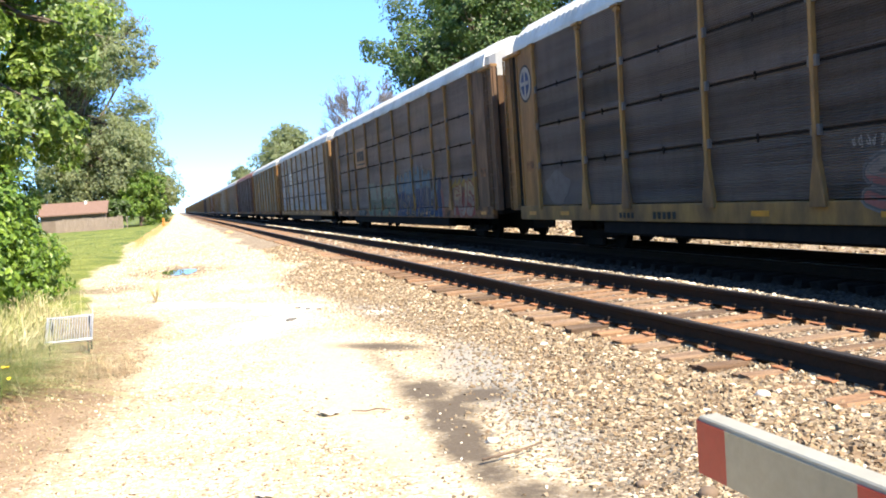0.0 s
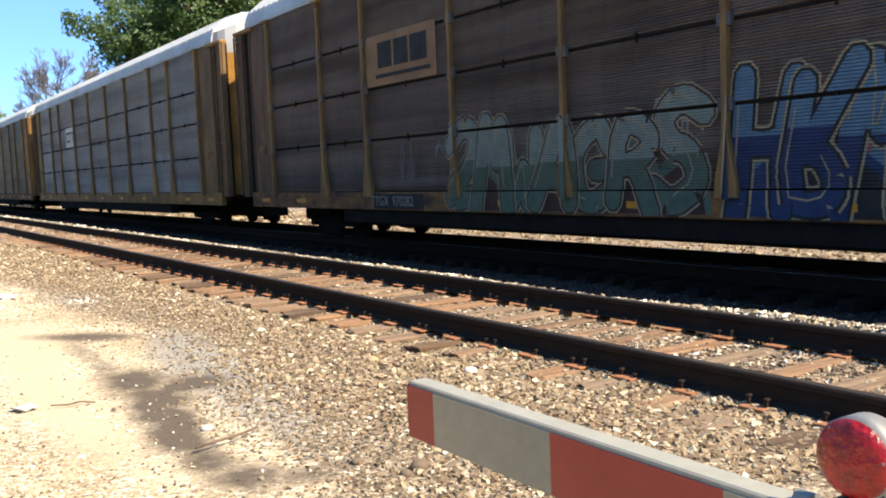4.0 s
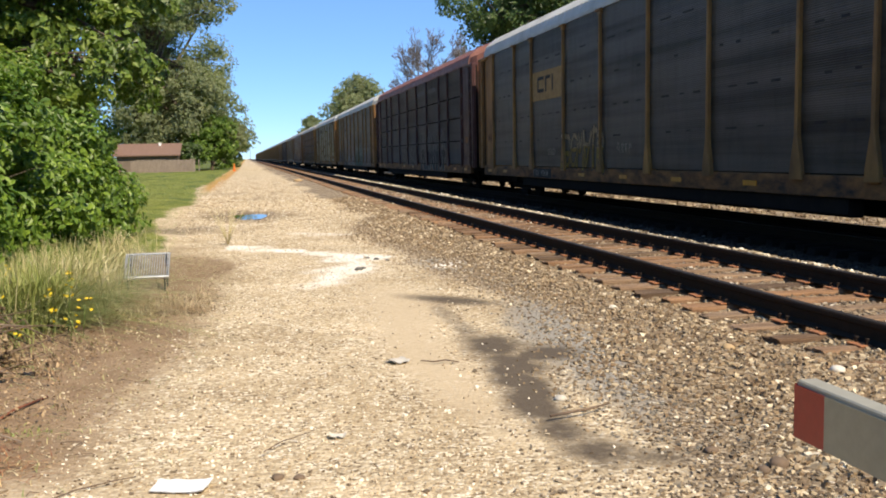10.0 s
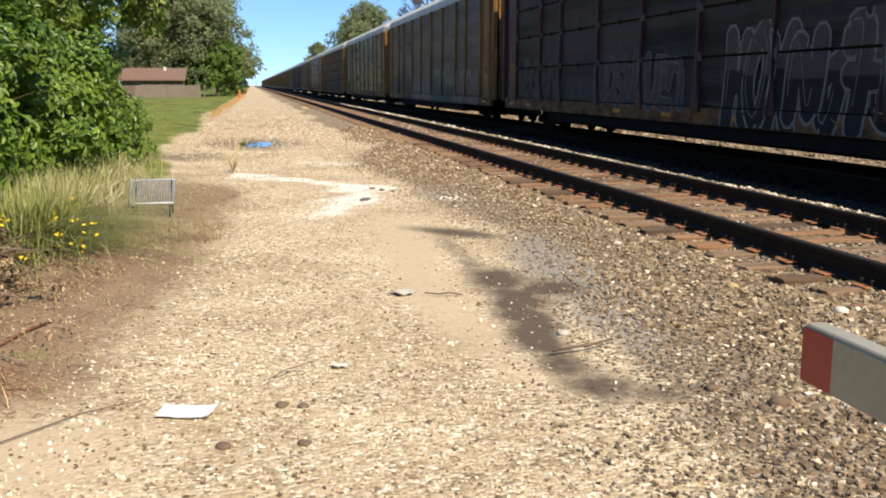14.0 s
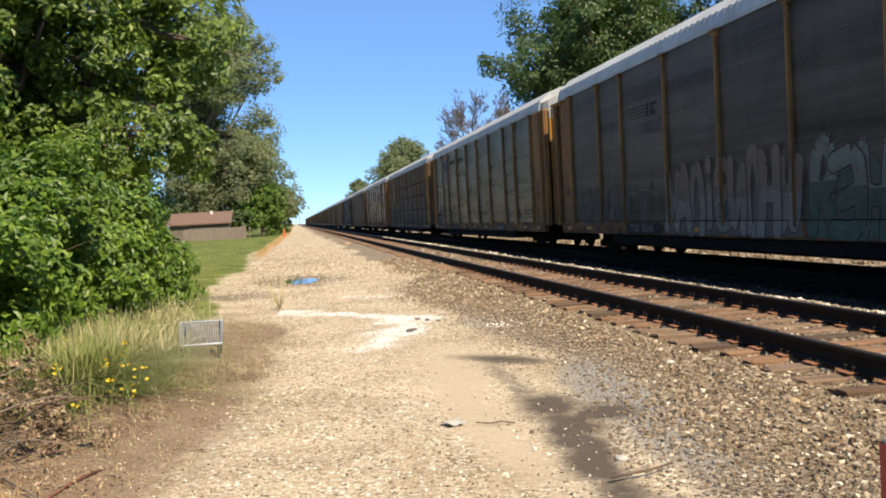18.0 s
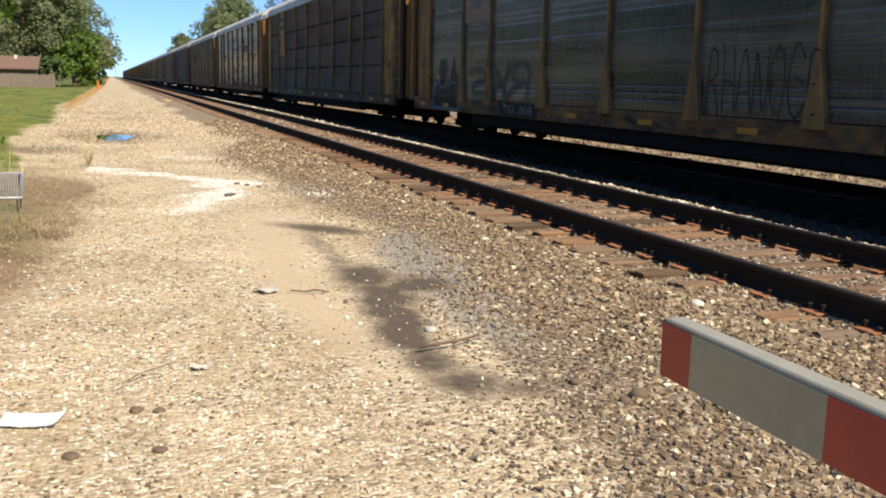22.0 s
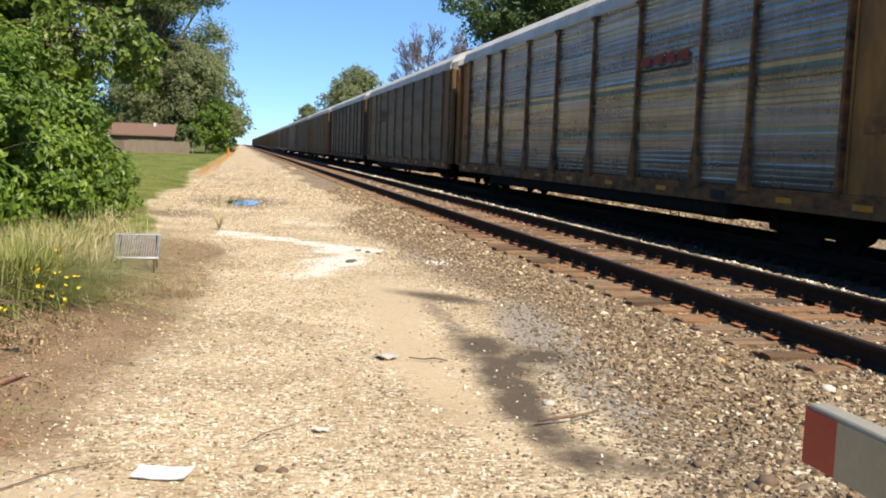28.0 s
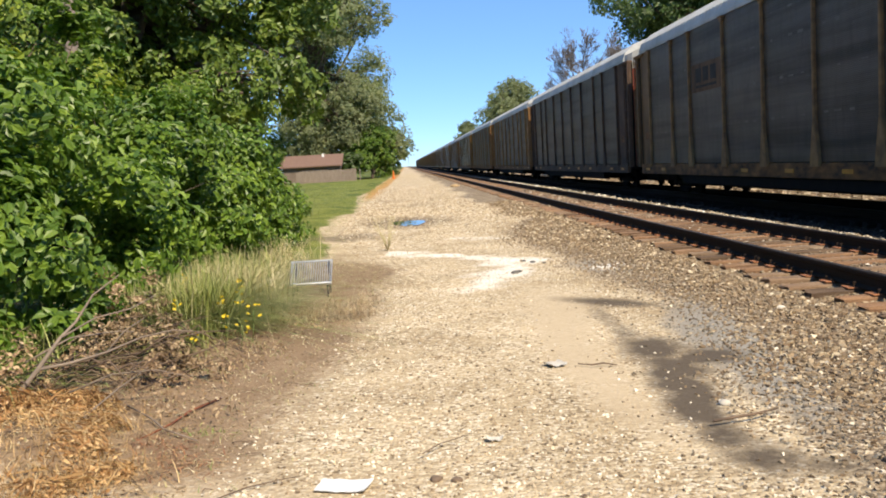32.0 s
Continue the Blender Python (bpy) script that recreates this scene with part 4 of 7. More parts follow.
STYLES = {
    "purple": ("strakes", PURPLE, YELLOW, YELLOW, WHITE_ROOF, YELLOW_DOOR, "dusty purple-brown ribbed sides, yellow posts and white roof"),
    "brown": ("strakes", BROWN, YELLOW, SILL_RUST, WHITE_ROOF, END_TAN, "dark brown ribbed sides covered with graffiti and yellow posts"),
    "grey": ("strakes", GREY, YELLOW, END_ORANGE, WHITE_ROOF, YELLOW_DOOR, "blue-grey sides, yellow posts and white roof"),
    "slate": ("ribs", SLATE, YELLOW, SILL_RUST, WHITE_ROOF, YELLOW_DOOR, "slate grey ribbed sides with scrawled graffiti"),
    "maroon": ("strakes", SLATE, MAROON, SILL_RUST, RED_ROOF, MAROON, "grey strakes, maroon posts and faded red roof"),
    "dark": ("ribs", DARK, YELLOW, SILL_RUST, WHITE_ROOF, YELLOW_DOOR, "dark grey ribbed sides, yellow posts and white roof"),
    "dark_strakes": ("strakes", DARK, YELLOW, SILL_DARK, WHITE_ROOF, YELLOW_DOOR, "dark grey strakes, thin yellow posts and white roof"),
    "dull": ("streaky", DULL, YELLOW, SILL_RUST, WHITE_ROOF, YELLOW_DOOR, "dull galvanised sides and rusty yellow posts"),
    "bright": ("bright", BRIGHT, SILL_RUST, SILL_RUST, WHITE_ROOF, YELLOW_DOOR, "shiny galvanised sides and rust-brown posts"),
    "grey_flared": ("ribs", GREY_BROWN, POST_BROWN, SILL_RUST, WHITE_ROOF, YELLOW_DOOR, "dark grey-brown ribbed sides, brown flared posts, white roof"),
    "red_end": ("ribs", SLATE, SILL_DARK, SILL_DARK, WHITE_ROOF, RED_END, "slate sides, brown posts and faded red ends"),
}


SHEETS = {}


def autorack(style, far=False):
    kind, side, post, sill, roof, door, words = STYLES[style]
    kind = "coarse" if far else kind
    end = {"brown": END_TAN, "slate": END_ORANGE, "grey": END_MUSTARD, "dull": END_ORANGE, "bright": END_ORANGE, "grey_flared": END_MUSTARD, "dark": END_ORANGE, "dark_strakes": END_STAINED, "purple": END_ORANGE}.get(style, YELLOW_GRIMY if post in (YELLOW, SILL_RUST) else post)
    car = new("autorack_car")
    SHEETS[car.name] = kind
    tagged(car, "car carrier, " + words, "rail car", "cars of the freight train")
    part("underframe", DECK, BLACK, car)
    part("roof", ROOF_FAR if far else ROOF, roof, car, label="ribbed metal roof")
    for turn in (0, 180):
        m = pose(0, 0, 0, 0, 0, turn)
        for a, b, w in zip(SIDE_POSTS, SIDE_POSTS[1:], WIDTHS):
            part("side_panel", PANELS[(kind, w)], side, car, m @ pose(0, (a + b) / 2, 0))
        for y in SIDE_POSTS:
            part("post", POST_PLAIN if abs(y) > 11.5 or style in ("dark", "dark_strakes") else POST_WIDE if style in ("dull", "bright", "grey_flared", "grey") else POST, post, car, m @ pose(0, y, 0))
        if not far and turn == 0:
            for y in SIDE_POSTS:
                part("post_cap", CAP, post, car, m @ pose(0, y, 0))
        if kind == "strakes":
            for seam in SEAMS:
                part("seam_strip", seam, BLACK, car, m, "dark gap between strakes")
        part("side_sill", SILL, sill, car, m)
        part("under_sill", SKIRT, BLACK, car, m)
        part("end_door", DOOR, door, car, m, "bowed end door")
        part("door_hood", HOOD, WHITE_ROOF if roof != RED_ROOF else RED_ROOF, car, m, "painted door hood")
        part("coupler", COUPLER, BLACK, car, m)
        for mirror in (1, -1):
            mm = m @ Matrix.Diagonal((1, mirror, 1, 1))
            part("end_wall", END_WALL, end, car, mm)
            if not far and turn == 0:
                for y in (11.83, 12.88):
                    part("stiffener", STIFFENER, end, car, mm @ pose(0, y, 0))
            part("door_pocket", DOOR_POCKET, BLACK, car, mm)
            # on dark_strakes the plate is darkened for the shaded void behind the ladder
            part("end_post", END_POST, SILL_DARK if style == "dark_strakes" else end, car, mm)
            part("end_bracket", END_CAP, post, car, mm)
            part("ladder", LADDER, YELLOW if style == "dark_strakes" else end, car, mm)
            if not far and turn == 0:
                part("data_plate", PLATE, SILL_RUST, car, mm, "small stencilled plate")
        if turn == 0:
            for y in (-12.3, -10.3, -5.7, -2.8, 0.0, 2.8, 10.3, 12.3):
                part("reflector", REFLECTOR, REFLECT_MAT, car, m @ pose(0, y, 0))
        truck = part("truck", FRAME, BLACK, car, pose(0, 10.05 if turn == 0 else -10.05, -0.166))
        for y in (-0.86, 0.86):
            part("wheelset", WHEEL, BLACK, truck, (0, y, 0.601))
    return car


def poly_mesh(name, polys, x):
    """Flat paint shapes in y and z on a car's side."""
    vs, fs = [], []
    for poly in polys:
        fs.append(tuple(range(len(vs), len(vs) + len(poly))))
        vs += [(x, y, z) for y, z in poly]
    return mesh_from(name, vs, fs)


def sign(car, y0, y1, z0, z1, colour, name="sign_panel", x=-1.607, label=""):
    return part(name, box_mesh(name, x - 0.006, x, y0, y1, z0, z1, 0.0), colour, car, label=label)


def bars(car, rects, colour, name="marking", x=-1.62):
    """Marks and emblems as plain shapes."""
    groups = [[r] for r in rects] if name.startswith("emblem") else [rects]
    for g in groups:
        part(name, poly_mesh(name, [[(a, c), (b, c), (b, d), (a, d)] for a, b, c, d in g], x), colour, car)


def lettering(car, text, y, z, size, colour, x=-1.64):
    cu = bpy.data.curves.new("car_number", "FONT")
    cu.body, cu.size, cu.align_x, cu.align_y, cu.extrude = text, size, "CENTER", "CENTER", 0.001
    ob = new("car_number", cu)
    cu.materials.append(colour)
    ob.parent = car
    ob.matrix_basis = pose(x, y, z, 90, 0, -90)
    return ob


PAINTS = {k: worn("spray_paint_" + k, c, tuple(0.7 * a for a in c), 0.7, scale=4, amount=0.35) for k, c in {
    "white": (0.25, 0.228, 0.2), "teal": (0.08, 0.12, 0.082), "mint": (0.2, 0.235, 0.19), "blue": (0.013, 0.03, 0.095), "sky": (0.09, 0.17, 0.235), "smoke": (0.085, 0.076, 0.066),
    "red": (0.2, 0.026, 0.018), "pink": (0.25, 0.082, 0.062), "cream": (0.33, 0.255, 0.145), "black": (0.011, 0.01, 0.0095), "yellow": (0.26, 0.175, 0.024), "maroon": (0.048, 0.015, 0.012), "lilac": (0.14, 0.125, 0.113), "rose": (0.23, 0.17, 0.13), "sign": (0.3, 0.19, 0.066)}.items()}


def thick_line(pts, w):
    """The outline of a stroke with cut ends."""
    left, right = [], []
    for i, (y, z) in enumerate(pts):
        a, b = pts[max(i - 1, 0)], pts[min(i + 1, len(pts) - 1)]
        dy, dz = b[0] - a[0], b[1] - a[1]
        m = math.hypot(dy, dz) or 1
        dy, dz = dy / m, dz / m
        e = (-w if i == 0 else w if i == len(pts) - 1 else 0) * 0.7
        left.append((y - dz * w + dy * e, z + dy * w + dz * e))
        right.append((y + dz * w + dy * e, z - dy * w + dz * e))
    return [[left[i], left[i + 1], right[i + 1], right[i]] for i in range(len(pts) - 1)]


def clip(poly, axis, limit, above):
    """The part of a polygon on one side of a line."""
    out = []
    for (p, q) in zip(poly, poly[1:] + poly[:1]):
        a, b = (p[axis] - limit) * above, (q[axis] - limit) * above
        if a >= 0:
            out.append(p)
        if a * b < 0:
            u = a / (a - b)
            out.append((p[0] + u * (q[0] - p[0]), p[1] + u * (q[1] - p[1])))
    return out


def painted(name, car, layers, shift=0.0):
    """Coats of paint over side sheets and posts: each layer is (polygons, paint), the later the further out. The grooves stay bare."""
    vs, fs, mi = [], [], []
    rows = [(z + 0.1 * h, z + 0.9 * h, -1.606) if what == "rib" else (z, z + h, -1.606) for what, z, h in rib_rows(SHEETS[car.name]) if what != "gap" and z < 2.6] + [(0.77, 1.083, -1.6225)]
    for k, (polys, paint) in enumerate(layers):
        todo = []
        for j, p in enumerate(polys):
            lift = 0.00001 * (j % 97)
            lo, hi = min(z for _, z in p), max(z for _, z in p)
            for a, b, x in rows:
                if b > lo and a < hi:
                    todo.append((clip(clip(p, 1, a, 1), 1, b, -1), x, lift))
            for y in SIDE_POSTS:
                q = clip(clip(p, 0, y - 0.05, 1), 0, y + 0.05, -1)
                if len(q) > 2:
                    todo.append((clip(q, 1, 0.98, 1), -1.682, lift))
        for q, x, lift in todo:
            if len(q) > 2:
                fs.append(tuple(range(len(vs), len(vs) + len(q))))
                mi.append(k)
                vs += [(x - 0.0012 * k - shift - lift, y, z) for y, z in q]
    me = bpy.data.meshes.new(name)
    me.from_pydata(vs, [], fs)
    for _, paint in layers:
        me.materials.append(PAINTS[paint])
    me.polygons.foreach_set("material_index", mi)
    me.update()
    ob = new(name, me)
    ob.parent = car
    return ob


def pieces(poly):
    """A polygon cut into triangles."""
    return [[poly[i] for i in t] for t in tessellate_polygon([[Vector((a, b, 0)) for a, b in poly]])]


STROKES = {
    "a": [[(0.0, 0.0), (0.25, 0.6), (0.45, 1.0), (0.62, 1.0), (0.8, 0.5), (1.0, 0.0)], [(0.22, 0.36), (0.8, 0.3)]],
    "c": [[(0.95, 0.8), (0.6, 1.0), (0.2, 0.85), (0.02, 0.5), (0.2, 0.12), (0.6, 0.0), (1.0, 0.2)], [(0.5, 0.5), (0.95, 0.42)]],
    "e": [[(0.95, 0.95), (0.15, 0.95), (0.05, 0.5), (0.12, 0.03), (1.0, 0.06)], [(0.1, 0.5), (0.8, 0.52)]],
    "h": [[(0.08, 0.0), (0.12, 0.85), (0.02, 1.05)], [(0.12, 0.45), (0.5, 0.55), (0.85, 0.5)], [(0.85, 1.0), (0.9, 0.5), (0.98, 0.0)]],
    "i": [[(0.45, 0.0), (0.5, 0.72)], [(0.5, 0.98), (0.56, 1.04)]],
    "k": [[(0.1, 0.0), (0.16, 0.6), (0.06, 1.05)], [(0.95, 1.05), (0.5, 0.62), (0.2, 0.45)], [(0.38, 0.5), (0.7, 0.25), (1.05, -0.06)]],
    "l": [[(0.15, 1.0), (0.1, 0.4), (0.2, 0.05), (0.95, 0.1), (1.0, 0.5)]],
    "m": [[(0.0, 0.0), (0.06, 0.7), (0.16, 1.0), (0.34, 0.7), (0.5, 0.35), (0.64, 0.75), (0.8, 1.02), (0.94, 0.7), (1.0, 0.0)]],
    "n": [[(0.05, 0.0), (0.08, 0.75), (0.2, 1.0), (0.5, 0.5), (0.78, 0.02), (0.92, 0.4), (0.95, 1.02)]],
    "o": [[(0.5, 1.0), (0.14, 0.8), (0.04, 0.4), (0.3, 0.04), (0.72, 0.04), (0.96, 0.45), (0.84, 0.84), (0.5, 1.0)]],
    "r": [[(0.1, 0.0), (0.1, 0.95), (0.65, 0.98), (0.92, 0.75), (0.65, 0.52), (0.25, 0.48)], [(0.4, 0.46), (0.7, 0.3), (1.02, -0.05)]],
    "s": [[(0.95, 0.85), (0.55, 1.02), (0.14, 0.84), (0.3, 0.56), (0.78, 0.46), (0.95, 0.2), (0.5, -0.02), (0.02, 0.14)]],
    "t": [[(0.0, 0.9), (0.5, 1.0), (1.0, 0.92)], [(0.5, 0.95), (0.46, 0.4), (0.55, 0.0)]],
    "u": [[(0.05, 1.0), (0.08, 0.35), (0.32, 0.02), (0.7, 0.06), (0.9, 0.4), (0.95, 1.04)]],
    "w": [[(0.0, 1.0), (0.12, 0.2), (0.28, 0.0), (0.48, 0.6), (0.62, 0.05), (0.8, 0.0), (0.92, 0.5), (1.0, 1.05)]],
    "2": [[(0.02, 0.75), (0.3, 1.0), (0.75, 0.95), (0.85, 0.65), (0.4, 0.3), (0.05, 0.05), (1.0, 0.06)]],
    "f": [[(0.55, 0.0), (0.4, 0.6), (0.5, 0.95), (0.8, 1.02), (0.95, 0.8)], [(0.1, 0.45), (0.8, 0.5)]],
}


def rounded(line):
    """A polyline with its corners cut twice."""
    for _ in range(1):
        line = line[:1] + [(a[0] * f + b[0] * (1 - f), a[1] * f + b[1] * (1 - f)) for a, b in zip(line, line[1:]) for f in (0.75, 0.25)] + line[-1:]
    return line


def fat_line(line, r):
    """A stroke of half width r with round joints and ends."""
    out = []
    for (a, b) in zip(line, line[1:]):
        d = math.hypot(b[0] - a[0], b[1] - a[1]) or 1e-6
        n = (-(b[1] - a[1]) / d * r, (b[0] - a[0]) / d * r)
        out.append([(a[0] + n[0], a[1] + n[1]), (b[0] + n[0], b[1] + n[1]), (b[0] - n[0], b[1] - n[1]), (a[0] - n[0], a[1] - n[1])])
    for y, z in line[::2] + line[-1:]:
        out.append([(y + r * math.cos(k * math.pi / 4 + 0.4), z + r * math.sin(k * math.pi / 4 + 0.4)) for k in range(8)])
    return out


def graffiti(car, y0, y1, z0, z1, word, fill, rim, ink, seed, glow=None, fat=0.14, lean=0.1, split=0.55, edge=0.032, tumble=0.5):
    """A sprayed piece of fat overlapping letter forms, each a part: halo, pale rim, dark outline, two-tone body and a shine line."""
    rng = random.Random(seed)
    w, h = (y1 - y0) / len(word), z1 - z0
    for i, form in enumerate(word):
        low, high, sway = rng.uniform(-0.03, 0.08), rng.uniform(0.86, 1.08), rng.uniform(-0.12, 0.12)

        def place(u, v):
            v = low + v * (high - low)
            return (y1 - (i + 0.04 + 1.02 * u + sway * (v - 0.5)) * w - lean * (v - 0.5) * h, z0 + v * h)

        r = fat * min(w, 0.8 * h) * rng.uniform(0.9, 1.1)
        over, back_ = rng.random() < tumble, rng.random() < tumble
        lines = [rounded([place((1 - u if back_ else u) + rng.uniform(-0.09, 0.09), (1 - v if over else v) + rng.uniform(-0.06, 0.06)) for u, v in l]) for l in STROKES[form]]

        def coat(k):
            return [q for l in lines for q in fat_line(l, r + k)]

        layers = [(coat(3.4 * edge), glow)] if glow else []
        layers.append((coat(1.9 * edge), rim))
        layers.append((coat(edge), ink))
        if fill:
            body = coat(0.0)
            layers.append((body, fill[0]))
            if len(fill) > 1:
                zc = z0 + (split + rng.uniform(-0.08, 0.08)) * h
                layers.append(([q for q in (clip(p, 1, zc, 1) for p in body) if len(q) > 2], fill[1]))
            layers.append(([q for l in lines[:1] for q in fat_line([(y + 0.45 * r, z + 0.4 * r) for y, z in l[1:-3]], 0.011)], rim))
        painted("graffiti_letter", car, layers, 0.0045 + 0.0075 * (i % 2))


def spray(car, y0, y1, z0, z1, paint, seed, n=7, coat=0):
    """A cloud of overspray with flame-like tips behind a piece."""
    rng = random.Random(seed)
    w, polys = (y1 - y0) / n, []
    for i in range(n):
        c, top = y0 + (i + 0.5) * w, z1 - rng.uniform(0, 0.3) * (z1 - z0)
        polys.append([(c - 0.6 * w, z0), (c + 0.6 * w, z0), (c + 0.5 * w, 0.5 * (z0 + top)), (c + rng.uniform(-0.3, 0.3) * w, top), (c - 0.5 * w, 0.55 * (z0 + top))])
    painted("paint_patch", car, [(polys, paint)], 0.0011 * coat)


def tag(car, y0, y1, z0, z1, word, paint, seed, t_=0.02):
    """A thin handwritten tag of loose letter forms."""
    rng = random.Random(seed)
    w, h = (y1 - y0) / len(word), z1 - z0
    for i, form in enumerate(word):
        lines = [rounded([(y1 - (i + u * 0.9 + rng.uniform(-0.06, 0.06)) * w, z0 + (v + rng.uniform(-0.06, 0.06)) * h) for u, v in l]) for l in STROKES[form]]
        painted("graffiti_letter", car, [([q for l in lines for q in fat_line(l, t_)], paint)])


def scrawl(car, y0, y1, z0, z1, paint, seed, n=5, t_=0.035):
    """A tag sprayed in looping lines."""
    rng = random.Random(seed)
    w, h = (y1 - y0) / n, z1 - z0
    for i in range(n):
        cy, cz, polys = y0 + (i + 0.5) * w, (z0 + z1) / 2, []
        a0, sweep = rng.uniform(0, 6.283), rng.choice((-1, 1)) * rng.uniform(2.4, 4.6)
        ry, rz, up = rng.uniform(0.25, 0.42) * w, rng.uniform(0.22, 0.34) * h, rng.uniform(-0.16, 0.16) * h
        polys += thick_line([(cy + ry * math.cos(a0 + sweep * k / 8), cz + up + rz * math.sin(a0 + sweep * k / 8)) for k in range(9)], t_)
        d = rng.uniform(-0.35, 0.35) * w
        polys += thick_line([(cy + d, z0 + rng.uniform(0, 0.2) * h), (cy + 0.6 * d, cz), (cy - 0.3 * d, z1 - rng.uniform(0, 0.2) * h)], t_)
        painted("graffiti_letter", car, [(polys, paint)])


CAR_PITCH, FIRST = 28.5, 9.663
ORDER = ["purple", "brown", "grey", "slate", "maroon", "dark", "dull", "dark_strakes", "bright", "grey_flared", "red_end", "dark", "slate", "dull", "purple", "grey"]
CARS = []


def build_train():
    rng = random.Random(3)
    for n in range(-1, 34):
        # cars past the list take paler grey styles, distance haze put into their colour
        style = ORDER[n] if 0 <= n < len(ORDER) else rng.choice(["dull", "slate", "grey", "dull", "grey", "dull"])
        CARS.append((n, autorack(style, n > 11)))
    c = {n: car for n, car in CARS}
    clip_me = box_mesh("clip", -1.612, -1.58, -0.02, 0.02, -0.05, 0.08, 0.004)
    bracket_me = box_mesh("bracket", -1.655, -1.59, -0.105, 0.105, -0.06, 0.1, 0.006)
    for n in (0, 1, 2, 4, 7):
        for y in SIDE_POSTS:
            for what, z, h in rib_rows("strakes"):
                if what == "gap":
                    part("bracket", bracket_me, BRACKET, c[n], (0, y, z))
        for a, b in zip(SIDE_POSTS, SIDE_POSTS[1:]):
            for what, z, h in rib_rows("strakes"):
                if what == "gap":
                    part("clip", clip_me, BLACK, c[n], (0, (a + b) / 2, z))
    # purple car: number patch
    bars(c[0], [(5.3 + 0.18 * k, 5.42 + 0.18 * k, 0.8, 0.93) for k in range(5)] + [(6.9 + 0.17 * k, 7.01 + 0.17 * k, 0.81, 0.92) for k in range(4)], PAINTS["black"], "number_bars", -1.634)
    scrawl(c[0], 0.1, 0.75, 1.75, 1.93, "white", 21, 5, 0.012)
    graffiti(c[0], -0.9, 0.55, 1.0, 1.66, "so", ("pink", "rose"), "lilac", "smoke", 22)
    rim = [(10.65 + (0.72 + 0.1 * math.sin(3 * a) + 0.05 * math.cos(7 * a)) * math.cos(a), 1.5 + (0.36 + 0.06 * math.cos(4 * a)) * math.sin(a)) for a in [math.pi * k / 14 for k in range(28)]]
    painted("paint_patch", c[0], [(pieces(rim), "lilac")])
    def disc(r, n=28):
        return [(12.38 + r * math.cos(2 * math.pi * k / n), 4.12 + 1.1 * r * math.sin(2 * math.pi * k / n)) for k in range(n)]

    part("emblem", poly_mesh("emblem", [disc(0.42)], -1.588), PAINTS["black"], c[0], label="round blue-black and white emblem")
    part("emblem", poly_mesh("emblem", [disc(0.37)], -1.591), PAINTS["white"], c[0])
    part("emblem", poly_mesh("emblem", [disc(0.27)], -1.594), PAINTS["blue"], c[0])
    bars(c[0], [(12.33, 12.43, 3.83, 4.41)], PAINTS["white"], "emblem", -1.597)
    bars(c[0], [(12.12, 12.64, 4.08, 4.17)], PAINTS["white"], "emblem", -1.6)
    # brown car with the large pieces
    sign(c[1], 4.62, 7.06, 3.03, 3.94, worn("tan_sign_paint", (0.25, 0.135, 0.055), (0.17, 0.092, 0.04), 0.6, scale=2, amount=0.5), label="faded orange-tan sign panel")
    bars(c[1], [(4.9, 5.45, 3.34, 3.8), (5.52, 6.02, 3.34, 3.8), (6.1, 6.6, 3.34, 3.8), (4.8, 6.7, 3.16, 3.23)], PAINTS["black"], "emblem")
    bars(c[1], [(5.2, 7.0, 0.77, 1.05)], PAINTS["black"], "number_patch", -1.63)
    lettering(c[1], "TTGX  970282", 6.3, 0.91, 0.25, PAINTS["white"])
    spray(c[1], -1.1, 4.3, 0.8, 1.9, "teal", 3, 7)
    spray(c[1], -1.0, 3.9, 0.8, 1.5, "maroon", 4, 6, 1)
    graffiti(c[1], -1.0, 4.35, 0.84, 2.1, "2wmacrs", ("teal", "mint"), "cream", "maroon", 5, fat=0.2, edge=0.028, tumble=0.2)
    spray(c[1], -8.1, -1.4, 0.8, 2.3, "pink", 15, 9)
    spray(c[1], -7.7, -1.6, 0.8, 2.12, "sky", 14, 8, 1)
    spray(c[1], -7.8, -1.6, 0.79, 1.62, "blue", 13, 7, 2)
    spray(c[1], -6.9, -2.2, 0.79, 1.5, "black", 12, 9, 3)
    graffiti(c[1], -6.9, -1.55, 0.82, 2.36, "hrwntmul", ("blue", "sky"), "cream", "black", 16, fat=0.2, edge=0.036, split=0.6)
    graffiti(c[1], -8.2, -7.1, 0.8, 1.85, "i", ("blue",), "cream", "black", 17, fat=0.26, lean=-0.2)
    spray(c[1], -11.5, -9.2, 1.72, 1.92, "yellow", 18, 5)
    spray(c[1], -11.45, -9.3, 0.84, 1.8, "red", 6, 3)
    graffiti(c[1], -11.3, -9.4, 0.92, 1.74, "rus", ("rose", "cream"), "red", "red", 7, fat=0.2, edge=0.024, tumble=0.0)
    scrawl(c[1], 7.6, 8.6, 1.3, 1.9, "lilac", 8, 3, 0.02)
    scrawl(c[1], 5.4, 6.1, 1.25, 1.95, "lilac", 9, 2, 0.03)
    scrawl(c[1], -1.1, -0.25, 1.7, 2.25, "white", 10, 5, 0.02)
    scrawl(c[1], 4.3, 4.8, 1.6, 2.0, "white", 11, 2, 0.02)
    # pale grey car
    sign(c[2], 4.3, 5.95, 3.05, 3.86, worn("white_sign_paint", (0.62, 0.62, 0.58), (0.45, 0.45, 0.42), 0.5), label="white sign panel")
